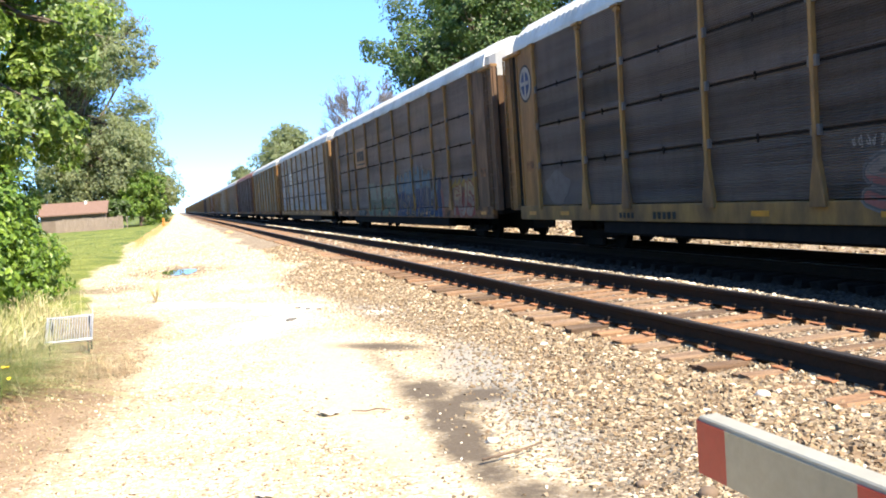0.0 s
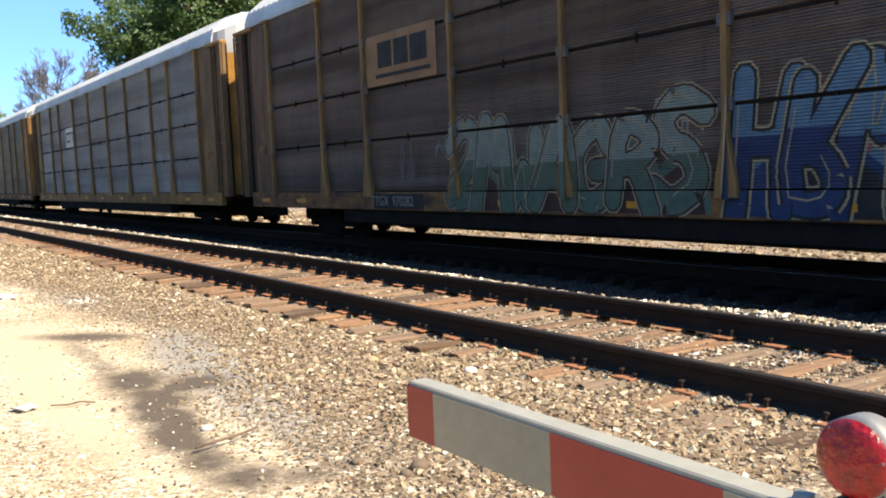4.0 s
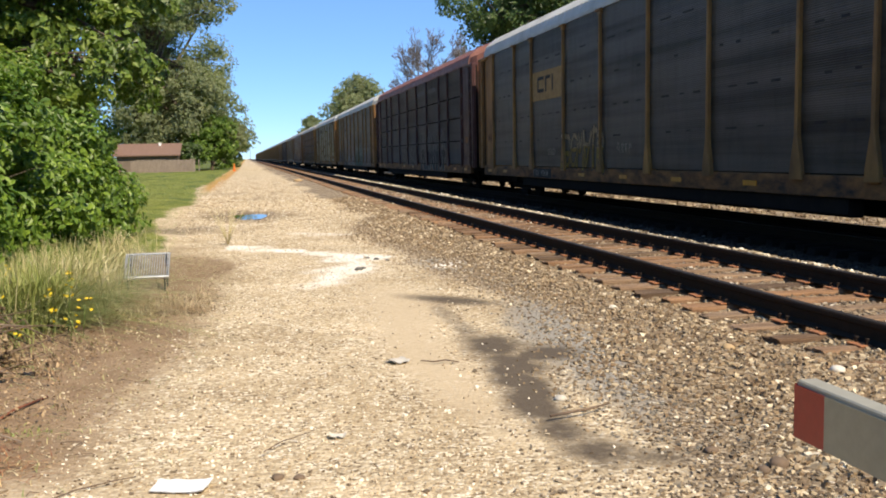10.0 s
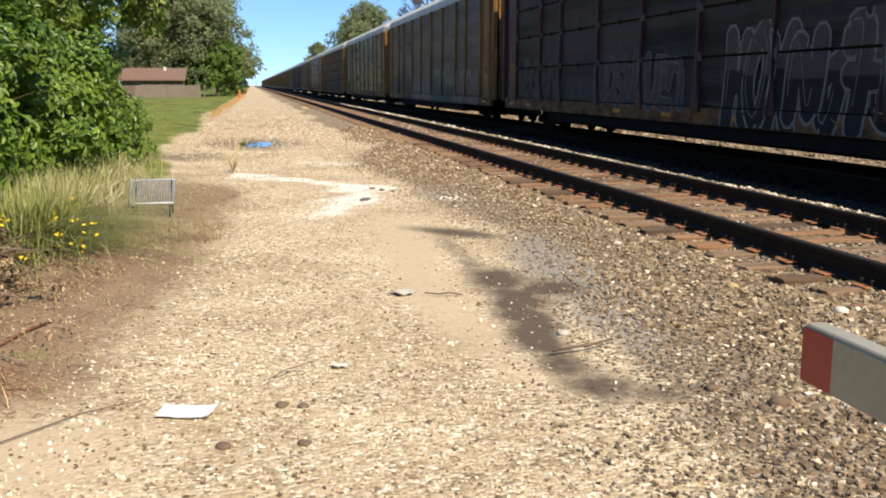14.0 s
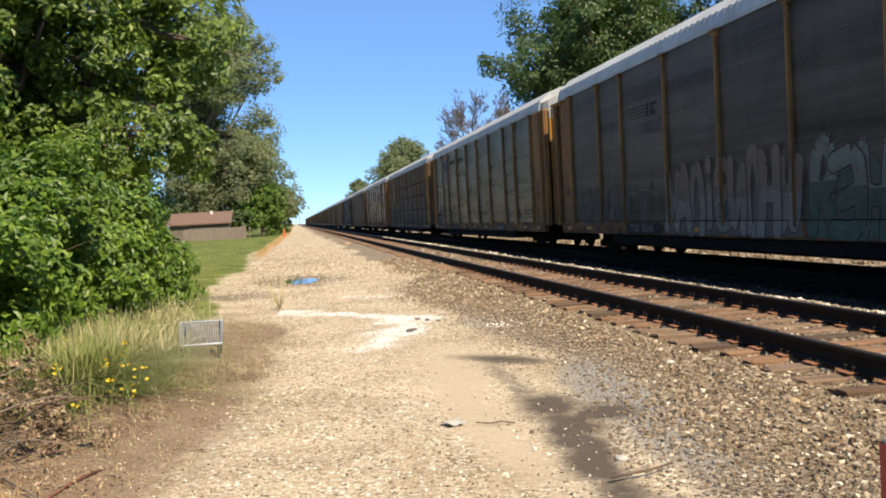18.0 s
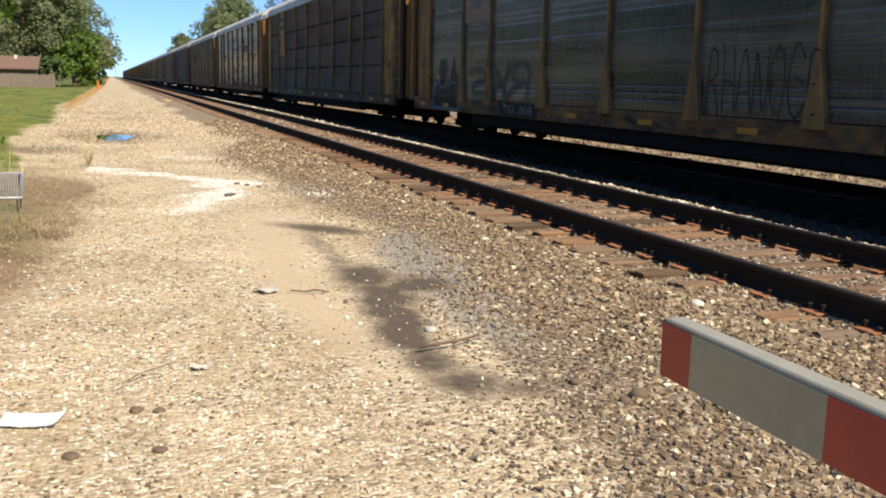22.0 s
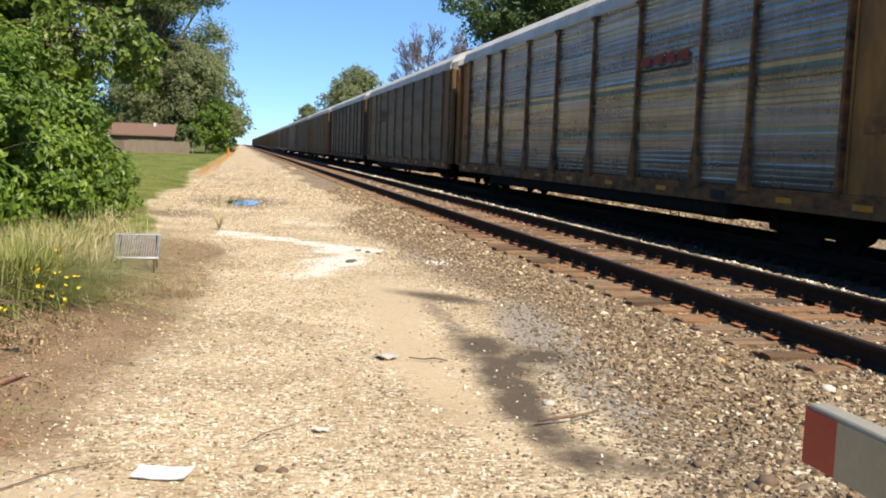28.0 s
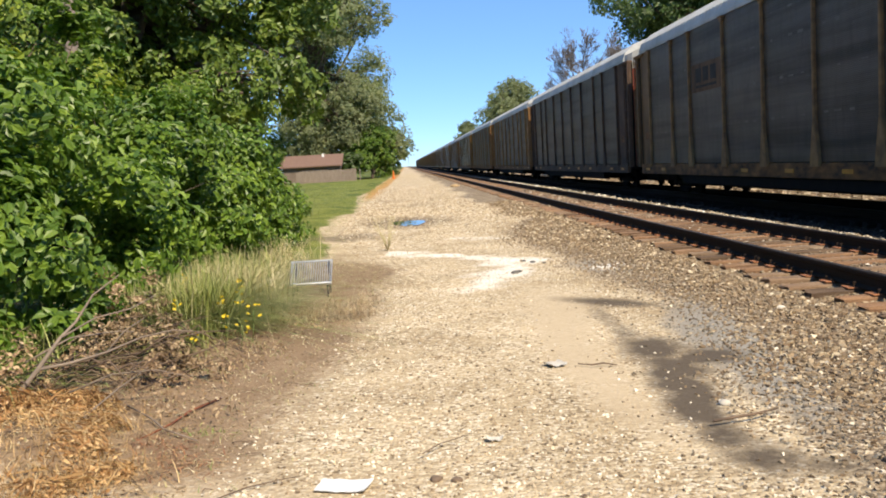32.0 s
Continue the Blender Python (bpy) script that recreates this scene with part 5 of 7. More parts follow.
    bars(c[2], [(5.62, 5.74, 3.26, 3.66), (5.2, 5.62, 3.24, 3.34), (5.2, 5.62, 3.58, 3.68), (4.98, 5.1, 3.26, 3.68), (4.72, 4.98, 3.58, 3.68), (4.5, 4.62, 3.26, 3.68)], worn("dark_green_sign_paint", (0.012, 0.035, 0.03), (0.02, 0.04, 0.035), 0.5), "emblem")
    # slate car
    for z, h, gap in ((4.2, 0.05, 1.0), (3.38, 0.055, 0.62), (2.6, 0.05, 0.7), (1.86, 0.045, 0.9)):
        for y in np.arange(-11.5, 11.0, gap).tolist():
            if min(abs(y + 0.3 * gap - p) for p in SIDE_POSTS) > 0.3 and rng.random() < 0.85:
                bars(c[3], [(y, y + 0.45 * gap * rng.uniform(0.4, 1.2), z + rng.uniform(0, 0.02), z + h)], PAINTS["black"], "slot", -1.603)
    sign(c[3], 4.25, 7.08, 3.05, 3.9, PAINTS["sign"], label="faded yellow sign panel")
    bars(c[3], [(6.45, 6.57, 3.3, 3.72), (5.95, 6.45, 3.28, 3.38), (5.95, 6.45, 3.64, 3.74), (5.7, 5.82, 3.28, 3.72), (5.35, 5.7, 3.64, 3.74), (5.1, 5.22, 3.28, 3.74)], PAINTS["black"], "emblem")
    graffiti(c[3], 1.2, 4.2, 1.1, 2.05, "ecmatr", ("yellow", "cream"), "smoke", "black", 31, fat=0.13, edge=0.02)
    lettering(c[3], "LEAD", 5.22, 1.52, 0.27, PAINTS["white"])
    scrawl(c[3], -0.5, 0.4, 1.45, 1.7, "white", 33, 4, 0.015)
    bars(c[3], [(5.3, 7.0, 0.77, 1.03)], PAINTS["black"], "number_patch", -1.63)
    lettering(c[3], "TTGX  992654", 6.3, 0.9, 0.24, PAINTS["white"])
    # maroon car
    graffiti(c[4], -8.3, -2.6, 0.85, 2.4, "hoknafuf", ("black", "smoke"), "white", "white", 41, fat=0.27, edge=0.03, tumble=0.3)
    graffiti(c[4], -0.7, 4.2, 1.1, 2.1, "nosanuel", ("smoke",), "white", "lilac", 42, fat=0.2, edge=0.022)
    graffiti(c[4], 6.9, 11.4, 1.15, 2.2, "wechanm", ("smoke",), "smoke", "lilac", 43, fat=0.12, edge=0.014)
    scrawl(c[4], -10.1, -9.2, 1.3, 1.7, "lilac", 44, 4, 0.025)
    bars(c[4], [(-6.4 + 0.62 * k, -5.95 + 0.62 * k, 4.42, 4.6) for k in range(8) if k not in (3,)], PAINTS["lilac"], "word_bars", -1.609)
    # dark car
    bars(c[5], [(5.4 - 0.03 * i, 6.75 - 0.05 * i, 3.94 - 0.085 * i, 3.972 - 0.085 * i) for i in range(4)], PAINTS["black"], "emblem", -1.606)
    part("emblem", poly_mesh("emblem", [[(5.4, 3.66), (5.34, 3.98), (5.2, 3.98), (5.22, 3.66)], [(5.14, 3.66), (5.1, 3.98), (4.72, 3.98), (4.7, 3.9), (4.98, 3.88), (4.8, 3.74), (4.8, 3.66)]], -1.606), PAINTS["black"], c[5], label="dark faded emblem")
    bars(c[5], [(4.85 + 0.13 * k, 4.94 + 0.13 * k, 3.4, 3.5) for k in range(7)] + [(4.65 + 0.13 * k, 4.74 + 0.13 * k, 3.24, 3.34) for k in range(8)], PAINTS["smoke"], "word_bars", -1.606)
    graffiti(c[5], 5.4, 11.2, 1.12, 2.0, "enmuwla", ("smoke",), "white", "lilac", 51, fat=0.17, edge=0.013)
    spray(c[5], -1.6, 4.4, 0.8, 2.25, "lilac", 50, 14)
    graffiti(c[5], -1.5, 4.3, 0.86, 2.25, "kauicnohm", ("white", "rose"), "lilac", "black", 52, fat=0.22, edge=0.02)
    spray(c[5], -6.4, -1.9, 0.8, 2.1, "teal", 49, 6)
    graffiti(c[5], -6.3, -1.9, 0.86, 2.26, "rehsna", ("teal", "mint"), "lilac", "black", 53, fat=0.21, edge=0.026)
    spray(c[5], -11.3, -6.6, 0.8, 1.9, "rose", 48, 8)
    graffiti(c[5], -11.2, -6.6, 0.86, 2.1, "nuwmeni", ("rose", "white"), "lilac", "black", 54, fat=0.21, edge=0.022)
    bars(c[5], [(4.7, 7.05, 0.77, 1.05)], PAINTS["black"], "number_patch", -1.63)
    lettering(c[5], "TTGX  922160", 6.0, 0.91, 0.27, PAINTS["white"])
    # dull galvanised car
    sign(c[6], 7.28, 8.95, 3.0, 4.85, PAINTS["rose"], label="faded tan panel with a shield")
    bars(c[6], [(2.4 + 0.29 * k, 2.6 + 0.29 * k, 4.3, 4.47) for k in range(15) if k != 7], PAINTS["black"], "word_bars", -1.609)
    bars(c[6], [(-6.55, -5.4, 0.77, 1.0)], PAINTS["black"], "number_patch", -1.63)
    bars(c[6], [(-6.45 + 0.36 * k, -6.2 + 0.36 * k, 0.81, 0.95) for k in range(3)], PAINTS["white"], "word_bars", -1.634)
    bars(c[6], [(7.6, 8.6, 4.0, 4.6)], PAINTS["blue"], "emblem")
    bars(c[6], [(7.6, 8.6, 3.5, 3.97), (7.85, 8.35, 3.3, 3.5)], PAINTS["lilac"], "emblem")
    shapes = [[(11.35, 0.85), (11.3, 1.35), (11.0, 1.5), (10.7, 1.4), (10.2, 1.45), (10.05, 0.85)], [(10.85, 1.42), (10.9, 1.75), (11.0, 1.8), (10.92, 1.88), (10.85, 2.1), (10.35, 2.12), (10.32, 1.9), (10.22, 1.82), (10.32, 1.75), (10.38, 1.42)], [(10.1, 0.85), (10.05, 1.4), (9.8, 1.65), (9.45, 1.4), (9.35, 0.85)], [(10.05, 1.6), (9.9, 1.85), (9.72, 2.2), (9.55, 1.8), (9.4, 1.65), (9.7, 1.5)]]
    for k, q in enumerate(shapes):
        cy, cz = sum(p[0] for p in q) / len(q), sum(p[1] for p in q) / len(q)
        painted("paint_patch", c[6], [(pieces([(cy + 1.2 * (y - cy), cz + 1.16 * (z - cz)) for y, z in q]), "sky"), (pieces(q), "black")], 0.002 + 0.003 * (k % 2))
    graffiti(c[6], 4.9, 8.6, 1.12, 1.95, "skr", ("smoke",), "smoke", "lilac", 62, fat=0.08, edge=0.02)
    tag(c[6], -4.3, -1.7, 1.12, 2.1, "rhanoce", "black", 63, 0.016)
    bars(c[6], [(4.35, 6.5, 0.77, 1.07)], PAINTS["black"], "number_patch", -1.63)
    lettering(c[6], "TTGX  158348", 5.42, 0.92, 0.26, PAINTS["white"])
    # car with the shield
    sign(c[7], 7.28, 8.95, 2.7, 4.85, END_STAINED, label="rusty yellow panel with a faded shield")
    spray(c[7], -11.4, 11.4, 1.1, 1.98, "smoke", 72, 16)
    spray(c[7], -11.4, 11.4, 1.1, 1.6, "smoke", 73, 12, 1)
    bars(c[7], [(7.5, 8.75, 4.1, 4.65)], PAINTS["black"], "emblem")
    bars(c[7], [(7.65 + 0.26 * k, 7.8 + 0.26 * k, 4.25, 4.5) for k in range(4)], PAINTS["white"], "emblem_bar", -1.624)
    bars(c[7], [(7.5 + 0.25 * k, 7.625 + 0.25 * k, 3.4 + 0.12 * abs(k - 2), 4.08) for k in range(5)], PAINTS["red"], "emblem")
    bars(c[7], [(7.625 + 0.25 * k, 7.75 + 0.25 * k, 3.35 + 0.12 * abs(k - 1.5), 4.08) for k in range(4)], PAINTS["white"], "emblem")
    graffiti(c[7], 3.0, 6.2, 0.9, 1.7, "nas", ("teal",), "mint", "black", 71, fat=0.17)
    bars(c[7], [(5.4 + 0.19 * k, 5.53 + 0.19 * k, 0.83, 0.97) for k in range(10)], PAINTS["lilac"], "number_bars", -1.634)
    # bright car
    bars(c[8], [(-6.6, -6.1, 3.5, 3.7), (-6.0, -5.55, 3.5, 3.7), (-5.45, -4.95, 3.5, 3.7), (-4.85, -4.35, 3.5, 3.7)], PAINTS["red"], "emblem", -1.622)
    bars(c[8], [(-6.6, -4.4, 3.37, 3.43)], PAINTS["black"], "emblem", -1.622)
    bars(c[8], [(-8.4, -7.85, 0.8, 0.98)], PAINTS["black"], "number_patch", -1.63)
    bars(c[8], [(4.7 + 0.19 * k, 4.83 + 0.19 * k, 0.83, 0.97) for k in range(9)], PAINTS["lilac"], "number_bars", -1.634)
    # dark car behind it
    for z in (2.08, 2.98, 3.86, 4.5):
        for y in np.arange(-11.5, 11.3, 0.56).tolist():
            if min(abs(y + 0.15 - p) for p in SIDE_POSTS) > 0.28 and rng.random() < 0.7:
                bars(c[9], [(y, y + rng.uniform(0.12, 0.34), z + rng.uniform(0, 0.03), z + rng.uniform(0.045, 0.08))], PAINTS["lilac"], "worn_mark", -1.603)
    sign(c[9], 4.35, 6.95, 3.15, 3.95, END_TAN, label="faded yellow sign panel")
    bars(c[9], [(4.75, 5.25, 3.42, 3.82), (5.4, 5.9, 3.42, 3.82), (6.05, 6.55, 3.42, 3.82), (4.75, 6.55, 3.26, 3.33)], PAINTS["black"], "emblem")


build_train()


def travel(t):
    """How far the train has come, in metres."""
    return 7.337 * t + 0.0103 * t * t


# ---- crossing gate ----
GATE_WHITE = worn("white_gate_sheeting", (0.25, 0.238, 0.178), (0.21, 0.2, 0.15), 0.4, scale=2, amount=0.3, bumpy=0.05)
GATE_RED = worn("red_gate_sheeting", (0.28, 0.02, 0.015), (0.22, 0.018, 0.014), 0.38, scale=2, amount=0.3, bumpy=0.05)
GATE_TOP = worn("grey_white_gate_edge", (0.31, 0.3, 0.245), (0.24, 0.232, 0.19), 0.55, scale=5, amount=0.3)
LENS = worn("red_lens_plastic", (0.36, 0.006, 0.006), (0.12, 0.003, 0.003), 0.1, scale=30, amount=0.5, bumpy=0.7, fine=70)
SILVER = worn("cast_aluminium", (0.27, 0.27, 0.26), (0.17, 0.17, 0.165), 0.5, metal=0.4)
RUBBER = worn("black_plastic", (0.02, 0.02, 0.022), (0.035, 0.035, 0.035), 0.5)


def crossing_gate():
    gate = new("crossing_gate")
    gate.location = (1.05, -2.9, 0)
    tagged(gate, "lowered crossing gate arm with red and white stripes", "crossing gate")
    X0, X1, Z0, Z1 = -0.024, 0.021, 0.927, 1.047
    core = box_mesh("arm", X0 + 0.002, X1, -0.6, 4.524, Z0, Z1 - 0.002, 0.003)
    part("arm", core, GATE_TOP, gate, label="grey-white gate arm")
    y, red, first = 4.526, True, True
    while y > -0.4:
        l = 0.1 if first else 0.362
        part("stripe", box_mesh("stripe", X0 - 0.002, X0 + 0.0015, y - l, y, Z0 + 0.002, Z1 - 0.012, 0.0), GATE_RED if red else GATE_WHITE, gate, label="red stripe" if red else "grey-white stripe")
        y, red, first = y - l, not red, False
    part("tip_plate", box_mesh("tip_plate", X0, X1, 4.5245, 4.528, Z0, Z1 - 0.01, 0.0), GATE_RED, gate)
    lamp_y = 3.515
    bm = bmesh.new()
    add_box(bm, -0.03, 0.03, -0.02, 0.02, 1.0, 1.075, 0.004)
    add_box(bm, -0.045, 0.04, -0.035, 0.035, 0.985, 1.035, 0.01)
    part("lamp_bracket", mesh_bm("lamp_bracket", bm), RUBBER, gate, (0, lamp_y, 0))
    bm = bmesh.new()
    add_cyl(bm, (-0.02, 0, 1.122), (0.016, 0, 1.122), 0.0485, seg=32)
    lamp = part("lamp", mesh_bm("lamp", bm, True), SILVER, gate, (0, lamp_y, 0), "silver lamp housing")
    bm = bmesh.new()
    rings = []
    for k in range(6):
        a = math.pi / 2 * k / 5
        rings.append([bm.verts.new((-0.021 - 0.016 * math.sin(a), 0.0472 * math.cos(a) * math.cos(q), 1.122 + 0.0472 * math.cos(a) * math.sin(q))) for q in [2 * math.pi * j / 28 for j in range(28)]])
    for r0, r1 in zip(rings, rings[1:]):
        for j in range(28):
            bm.faces.new((r0[j], r0[(j + 1) % 28], r1[(j + 1) % 28], r1[j]))
    bmesh.ops.remove_doubles(bm, verts=bm.verts, dist=1e-4)
    bmesh.ops.recalc_face_normals(bm, faces=bm.faces)
    part("lens", mesh_bm("lens", bm, True), LENS, lamp, label="domed red lens")
    for q in (0.9, 3.0, 5.3):
        bm = bmesh.new()
        bmesh.ops.create_uvsphere(bm, u_segments=8, v_segments=5, radius=0.005, matrix=Matrix.Translation((-0.024, 0.04 * math.cos(q), 1.122 + 0.04 * math.sin(q))))
        part("screw", mesh_bm("screw", bm, True), SILVER, lamp)
    bm = bmesh.new()
    add_cyl(bm, (0.0, 0.066, 1.045), (0.0, 0.09, 1.045), 0.014, seg=10)
    part("wing_nut", mesh_bm("wing_nut", bm), SILVER, lamp)
    bm = bmesh.new()
    add_box(bm, -0.11, 0.11, -0.9, -0.5, 0.75, 1.2, 0.02)
    part("mechanism", mesh_bm("mechanism", bm), SILVER, gate)
    bm = bmesh.new()
    add_cyl(bm, (0, -0.7, 0), (0, -0.7, 1.9), 0.06, seg=16)
    add_cyl(bm, (0, -0.7, 0), (0, -0.7, 0.06), 0.2, seg=16)
    part("mast", mesh_bm("mast", bm), SILVER, gate)


crossing_gate()

# ---- plants ----
LEAF_NEAR = leaf_mat("bright_bush_leaf", (0.066, 0.128, 0.018), (0.11, 0.195, 0.026), (0.195, 0.295, 0.04))
LEAF_TREE = leaf_mat("tree_leaf", (0.072, 0.128, 0.02), (0.125, 0.205, 0.03), (0.215, 0.3, 0.045))
LEAF_YELLOW = leaf_mat("yellow_green_leaf", (0.13, 0.2, 0.02), (0.2, 0.27, 0.03), (0.3, 0.34, 0.04))
# pale leaf, lightened further with distance haze put into its colour
LEAF_PALE_HAZE = leaf_mat("pale_hazy_willow_leaf", (0.17, 0.2, 0.115), (0.225, 0.26, 0.145), (0.29, 0.32, 0.19), 0.7, 0.5)
LEAF_DARK = leaf_mat("dark_tree_leaf", (0.042, 0.08, 0.022), (0.068, 0.118, 0.03), (0.115, 0.17, 0.048))
# tree leaf lightened: sun on the large crown put into its colour
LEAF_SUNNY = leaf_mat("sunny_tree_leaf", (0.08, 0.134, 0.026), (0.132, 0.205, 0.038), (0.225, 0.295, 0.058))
LEAF_DEAD = leaf_mat("dead_brown_leaf", (0.13, 0.08, 0.046), (0.29, 0.195, 0.118), (0.52, 0.39, 0.26), 0.8, 0.15)
LEAF_STRAW = leaf_mat("orange_dead_weed", (0.2, 0.105, 0.045), (0.42, 0.24, 0.1), (0.68, 0.49, 0.27), 0.8, 0.2)
RED_STEM = island_mat("red_brown_stem", [(0.0, (0.14, 0.05, 0.025)), (0.6, (0.3, 0.12, 0.05)), (1.0, (0.45, 0.27, 0.13))], 0.8)
BARK = worn("grey_brown_bark", (0.14, 0.105, 0.08), (0.07, 0.055, 0.045), 0.9, scale=3, amount=0.5, streak=(3, 3, 0.6), bumpy=0.8, grain=0.26)
GRASS_DRY = island_mat("straw_grass_blade", [(0.0, (0.17, 0.21, 0.07)), (0.3, (0.33, 0.33, 0.13)), (0.6, (0.52, 0.45, 0.24)), (1.0, (0.68, 0.59, 0.39))], 0.7)
GRASS_GREEN = island_mat("green_grass_blade", [(0.0, (0.12, 0.165, 0.035)), (0.6, (0.23, 0.27, 0.065)), (1.0, (0.38, 0.38, 0.13))], 0.6)
PALE_STRAW = island_mat("pale_dead_straw", [(0.0, (0.22, 0.15, 0.08)), (0.5, (0.42, 0.31, 0.18)), (1.0, (0.64, 0.52, 0.34))], 0.8)
STRAW = island_mat("orange_dead_straw", [(0.0, (0.2, 0.115, 0.045)), (0.5, (0.43, 0.28, 0.12)), (1.0, (0.62, 0.47, 0.25))], 0.8)


def leaves(centres, normals, sizes, rng, wide=0.55, droop=0.3, fold=0.22):
    """Pointed leaves folded along the midrib, six corners each."""
    n = len(centres)
    nor = normals / np.linalg.norm(normals, axis=1, keepdims=True)
    d = rng.normal(0, 1, (n, 3))
    d[:, 2] -= droop * 2
    d -= nor * np.sum(d * nor, 1, keepdims=True)
    d /= np.linalg.norm(d, axis=1, keepdims=True) + 1e-9
    s = np.cross(nor, d)
    L = sizes[:, None]
    if sizes.mean() > 0.2:
        out = np.stack([centres - 0.5 * L * d, centres + s * L * wide * 0.5 + nor * L * fold * 0.5, centres + 0.5 * L * d - nor * L * 0.12, centres - s * L * wide * 0.5 + nor * L * fold * 0.3], 1)
        return out.reshape(-1, 3), np.arange(4 * n).reshape(-1, 4)
    out = np.stack([centres - 0.5 * L * d, centres - 0.1 * L * d + s * L * wide * 0.5 + nor * L * fold * 0.5, centres + 0.25 * L * d + s * L * wide * 0.36 + nor * L * fold * 0.3,
                    centres + 0.5 * L * d - nor * L * 0.12, centres + 0.25 * L * d - s * L * wide * 0.36 + nor * L * fold * 0.3, centres - 0.1 * L * d - s * L * wide * 0.5 + nor * L * fold * 0.5], 1)
    f = np.array([[0, 1, 2, 3], [0, 3, 4, 5]])
    return out.reshape(-1, 3), (f[None] + 6 * np.arange(n)[:, None, None]).reshape(-1, 4)


def crown_mesh(name, clumps, count, size, rng, sub=26, tight=0.3, shell=0.75, flat=0.8, low=None, wide=0.55, fold=0.22):
    """Twigs full of leaves set over the outside of a few large clumps (x, y, z, rx, ry, rz), with gaps between."""
    w = np.array([c[3] * c[4] + c[4] * c[5] + c[3] * c[5] for c in clumps])
    C, N, S = [], [], []
    for c, k in zip(clumps, (w / w.sum() * count).astype(int)):
        o, r = np.array(c[:3]), np.array(c[3:])
        d = rng.normal(0, 1, (sub, 3))
        d /= np.linalg.norm(d, axis=1, keepdims=True)
        twig = o + d * r * rng.uniform(shell - 0.25, 1.02, (sub, 1))
        tr = tight * rng.uniform(0.6, 1.4, sub) * r.mean()
        pick = rng.randint(0, sub, k)
        e = rng.normal(0, 1, (k, 3))
        e /= np.linalg.norm(e, axis=1, keepdims=True)
        e *= rng.uniform(0.25, 1.0, (k, 1)) ** 0.6
        p = twig[pick] + e * tr[pick][:, None] * np.array([1, 1, flat])
        nrm = 0.35 * e + 0.6 * d[pick] + np.array([0.1, -0.2, 0.5]) + rng.normal(0, 0.33, (k, 3))
        C.append(p), N.append(nrm), S.append(size * rng.uniform(0.6, 1.3, k))
    C, N, S = np.concatenate(C), np.concatenate(N), np.concatenate(S)
    if low is not None:
        k = C[:, 2] > low
        C, N, S = C[k], N[k], S[k]
    return mesh_np(name, *leaves(C, N, S, rng, wide, 0.3, fold))


def limb_lines(base, height, spread, clumps, rng, r0):
    """A trunk that leans a little, and a limb to each clump."""
    x, y, z = base
    top = (x + rng.uniform(-0.3, 0.3), y + rng.uniform(-0.3, 0.3), z + height)
    lines = [[((x, y, z - 0.1), r0 * 1.35), ((x, y, z + 0.12 * height), r0), ((0.5 * (x + top[0]) + 0.05 * height * rng.uniform(-1, 1), 0.5 * (y + top[1]), z + 0.55 * height), r0 * 0.75), (top, r0 * 0.4)]]
    for c in clumps:
        f = rng.uniform(0.35, 0.9)
        s = Vector((x + f * (top[0] - x), y + f * (top[1] - y), z + f * height))
        e = Vector(c[:3])
        mid = s.lerp(e, 0.5) + Vector((rng.uniform(-1, 1), rng.uniform(-1, 1), rng.uniform(0, 1))) * 0.08 * (e - s).length
        lines.append([(s, r0 * 0.42), (mid, r0 * 0.25), (e, r0 * 0.1)])
        for _ in range(3):
            q = e + Vector((rng.uniform(-1, 1) * c[3], rng.uniform(-1, 1) * c[4], rng.uniform(-0.4, 1) * c[5])) * 0.85
            lines.append([(mid.lerp(e, rng.uniform(0.2, 0.9)), r0 * 0.14), (mid.lerp(q, 0.6) + Vector((0, 0, 0.1)), r0 * 0.09), (q, r0 * 0.04)])
    return lines


def tree(name, base, clumps, count, size, leaf, label, seed, r0=0.25, trunk=None, category="tree", **kw):
    rng, np_rng = random.Random(seed), np.random.RandomState(seed)
    ob = new(name)
    ob.location = base
    tagged(ob, label, category)
    local = [(c[0] - base[0], c[1] - base[1], c[2] - base[2], *c[3:]) for c in clumps]
    h = trunk or 0.75 * max(c[2] for c in local)
    part("trunk", tube_mesh("trunk", limb_lines((0, 0, 0), h, 1, local, rng, r0)), BARK, ob)
    part("crown", crown_mesh("crown", local, count, size, np_rng, **kw), leaf, ob)
    return ob


def ball_clumps(rng, cx, cy, z0, z1, r, n, rr=(0.3, 0.5), squash=0.85):
    """Clumps strewn through an egg-shaped crown."""
    out = []
    while len(out) < n:
        a, u, w = rng.uniform(0, 6.283), rng.uniform(0, 1), math.sqrt(rng.uniform(0, 1))
        half = math.sin(math.pi * min(max(0.12 + 0.82 * u, 0), 1)) ** 0.7
        s = rng.uniform(*rr) * r
        out.append((cx + math.cos(a) * w * (r * half - 0.4 * s), cy + math.sin(a) * w * (r * half - 0.4 * s), z0 + 0.6 * s + u * (z1 - z0 - 1.2 * s), s, s, s * squash))
    return out


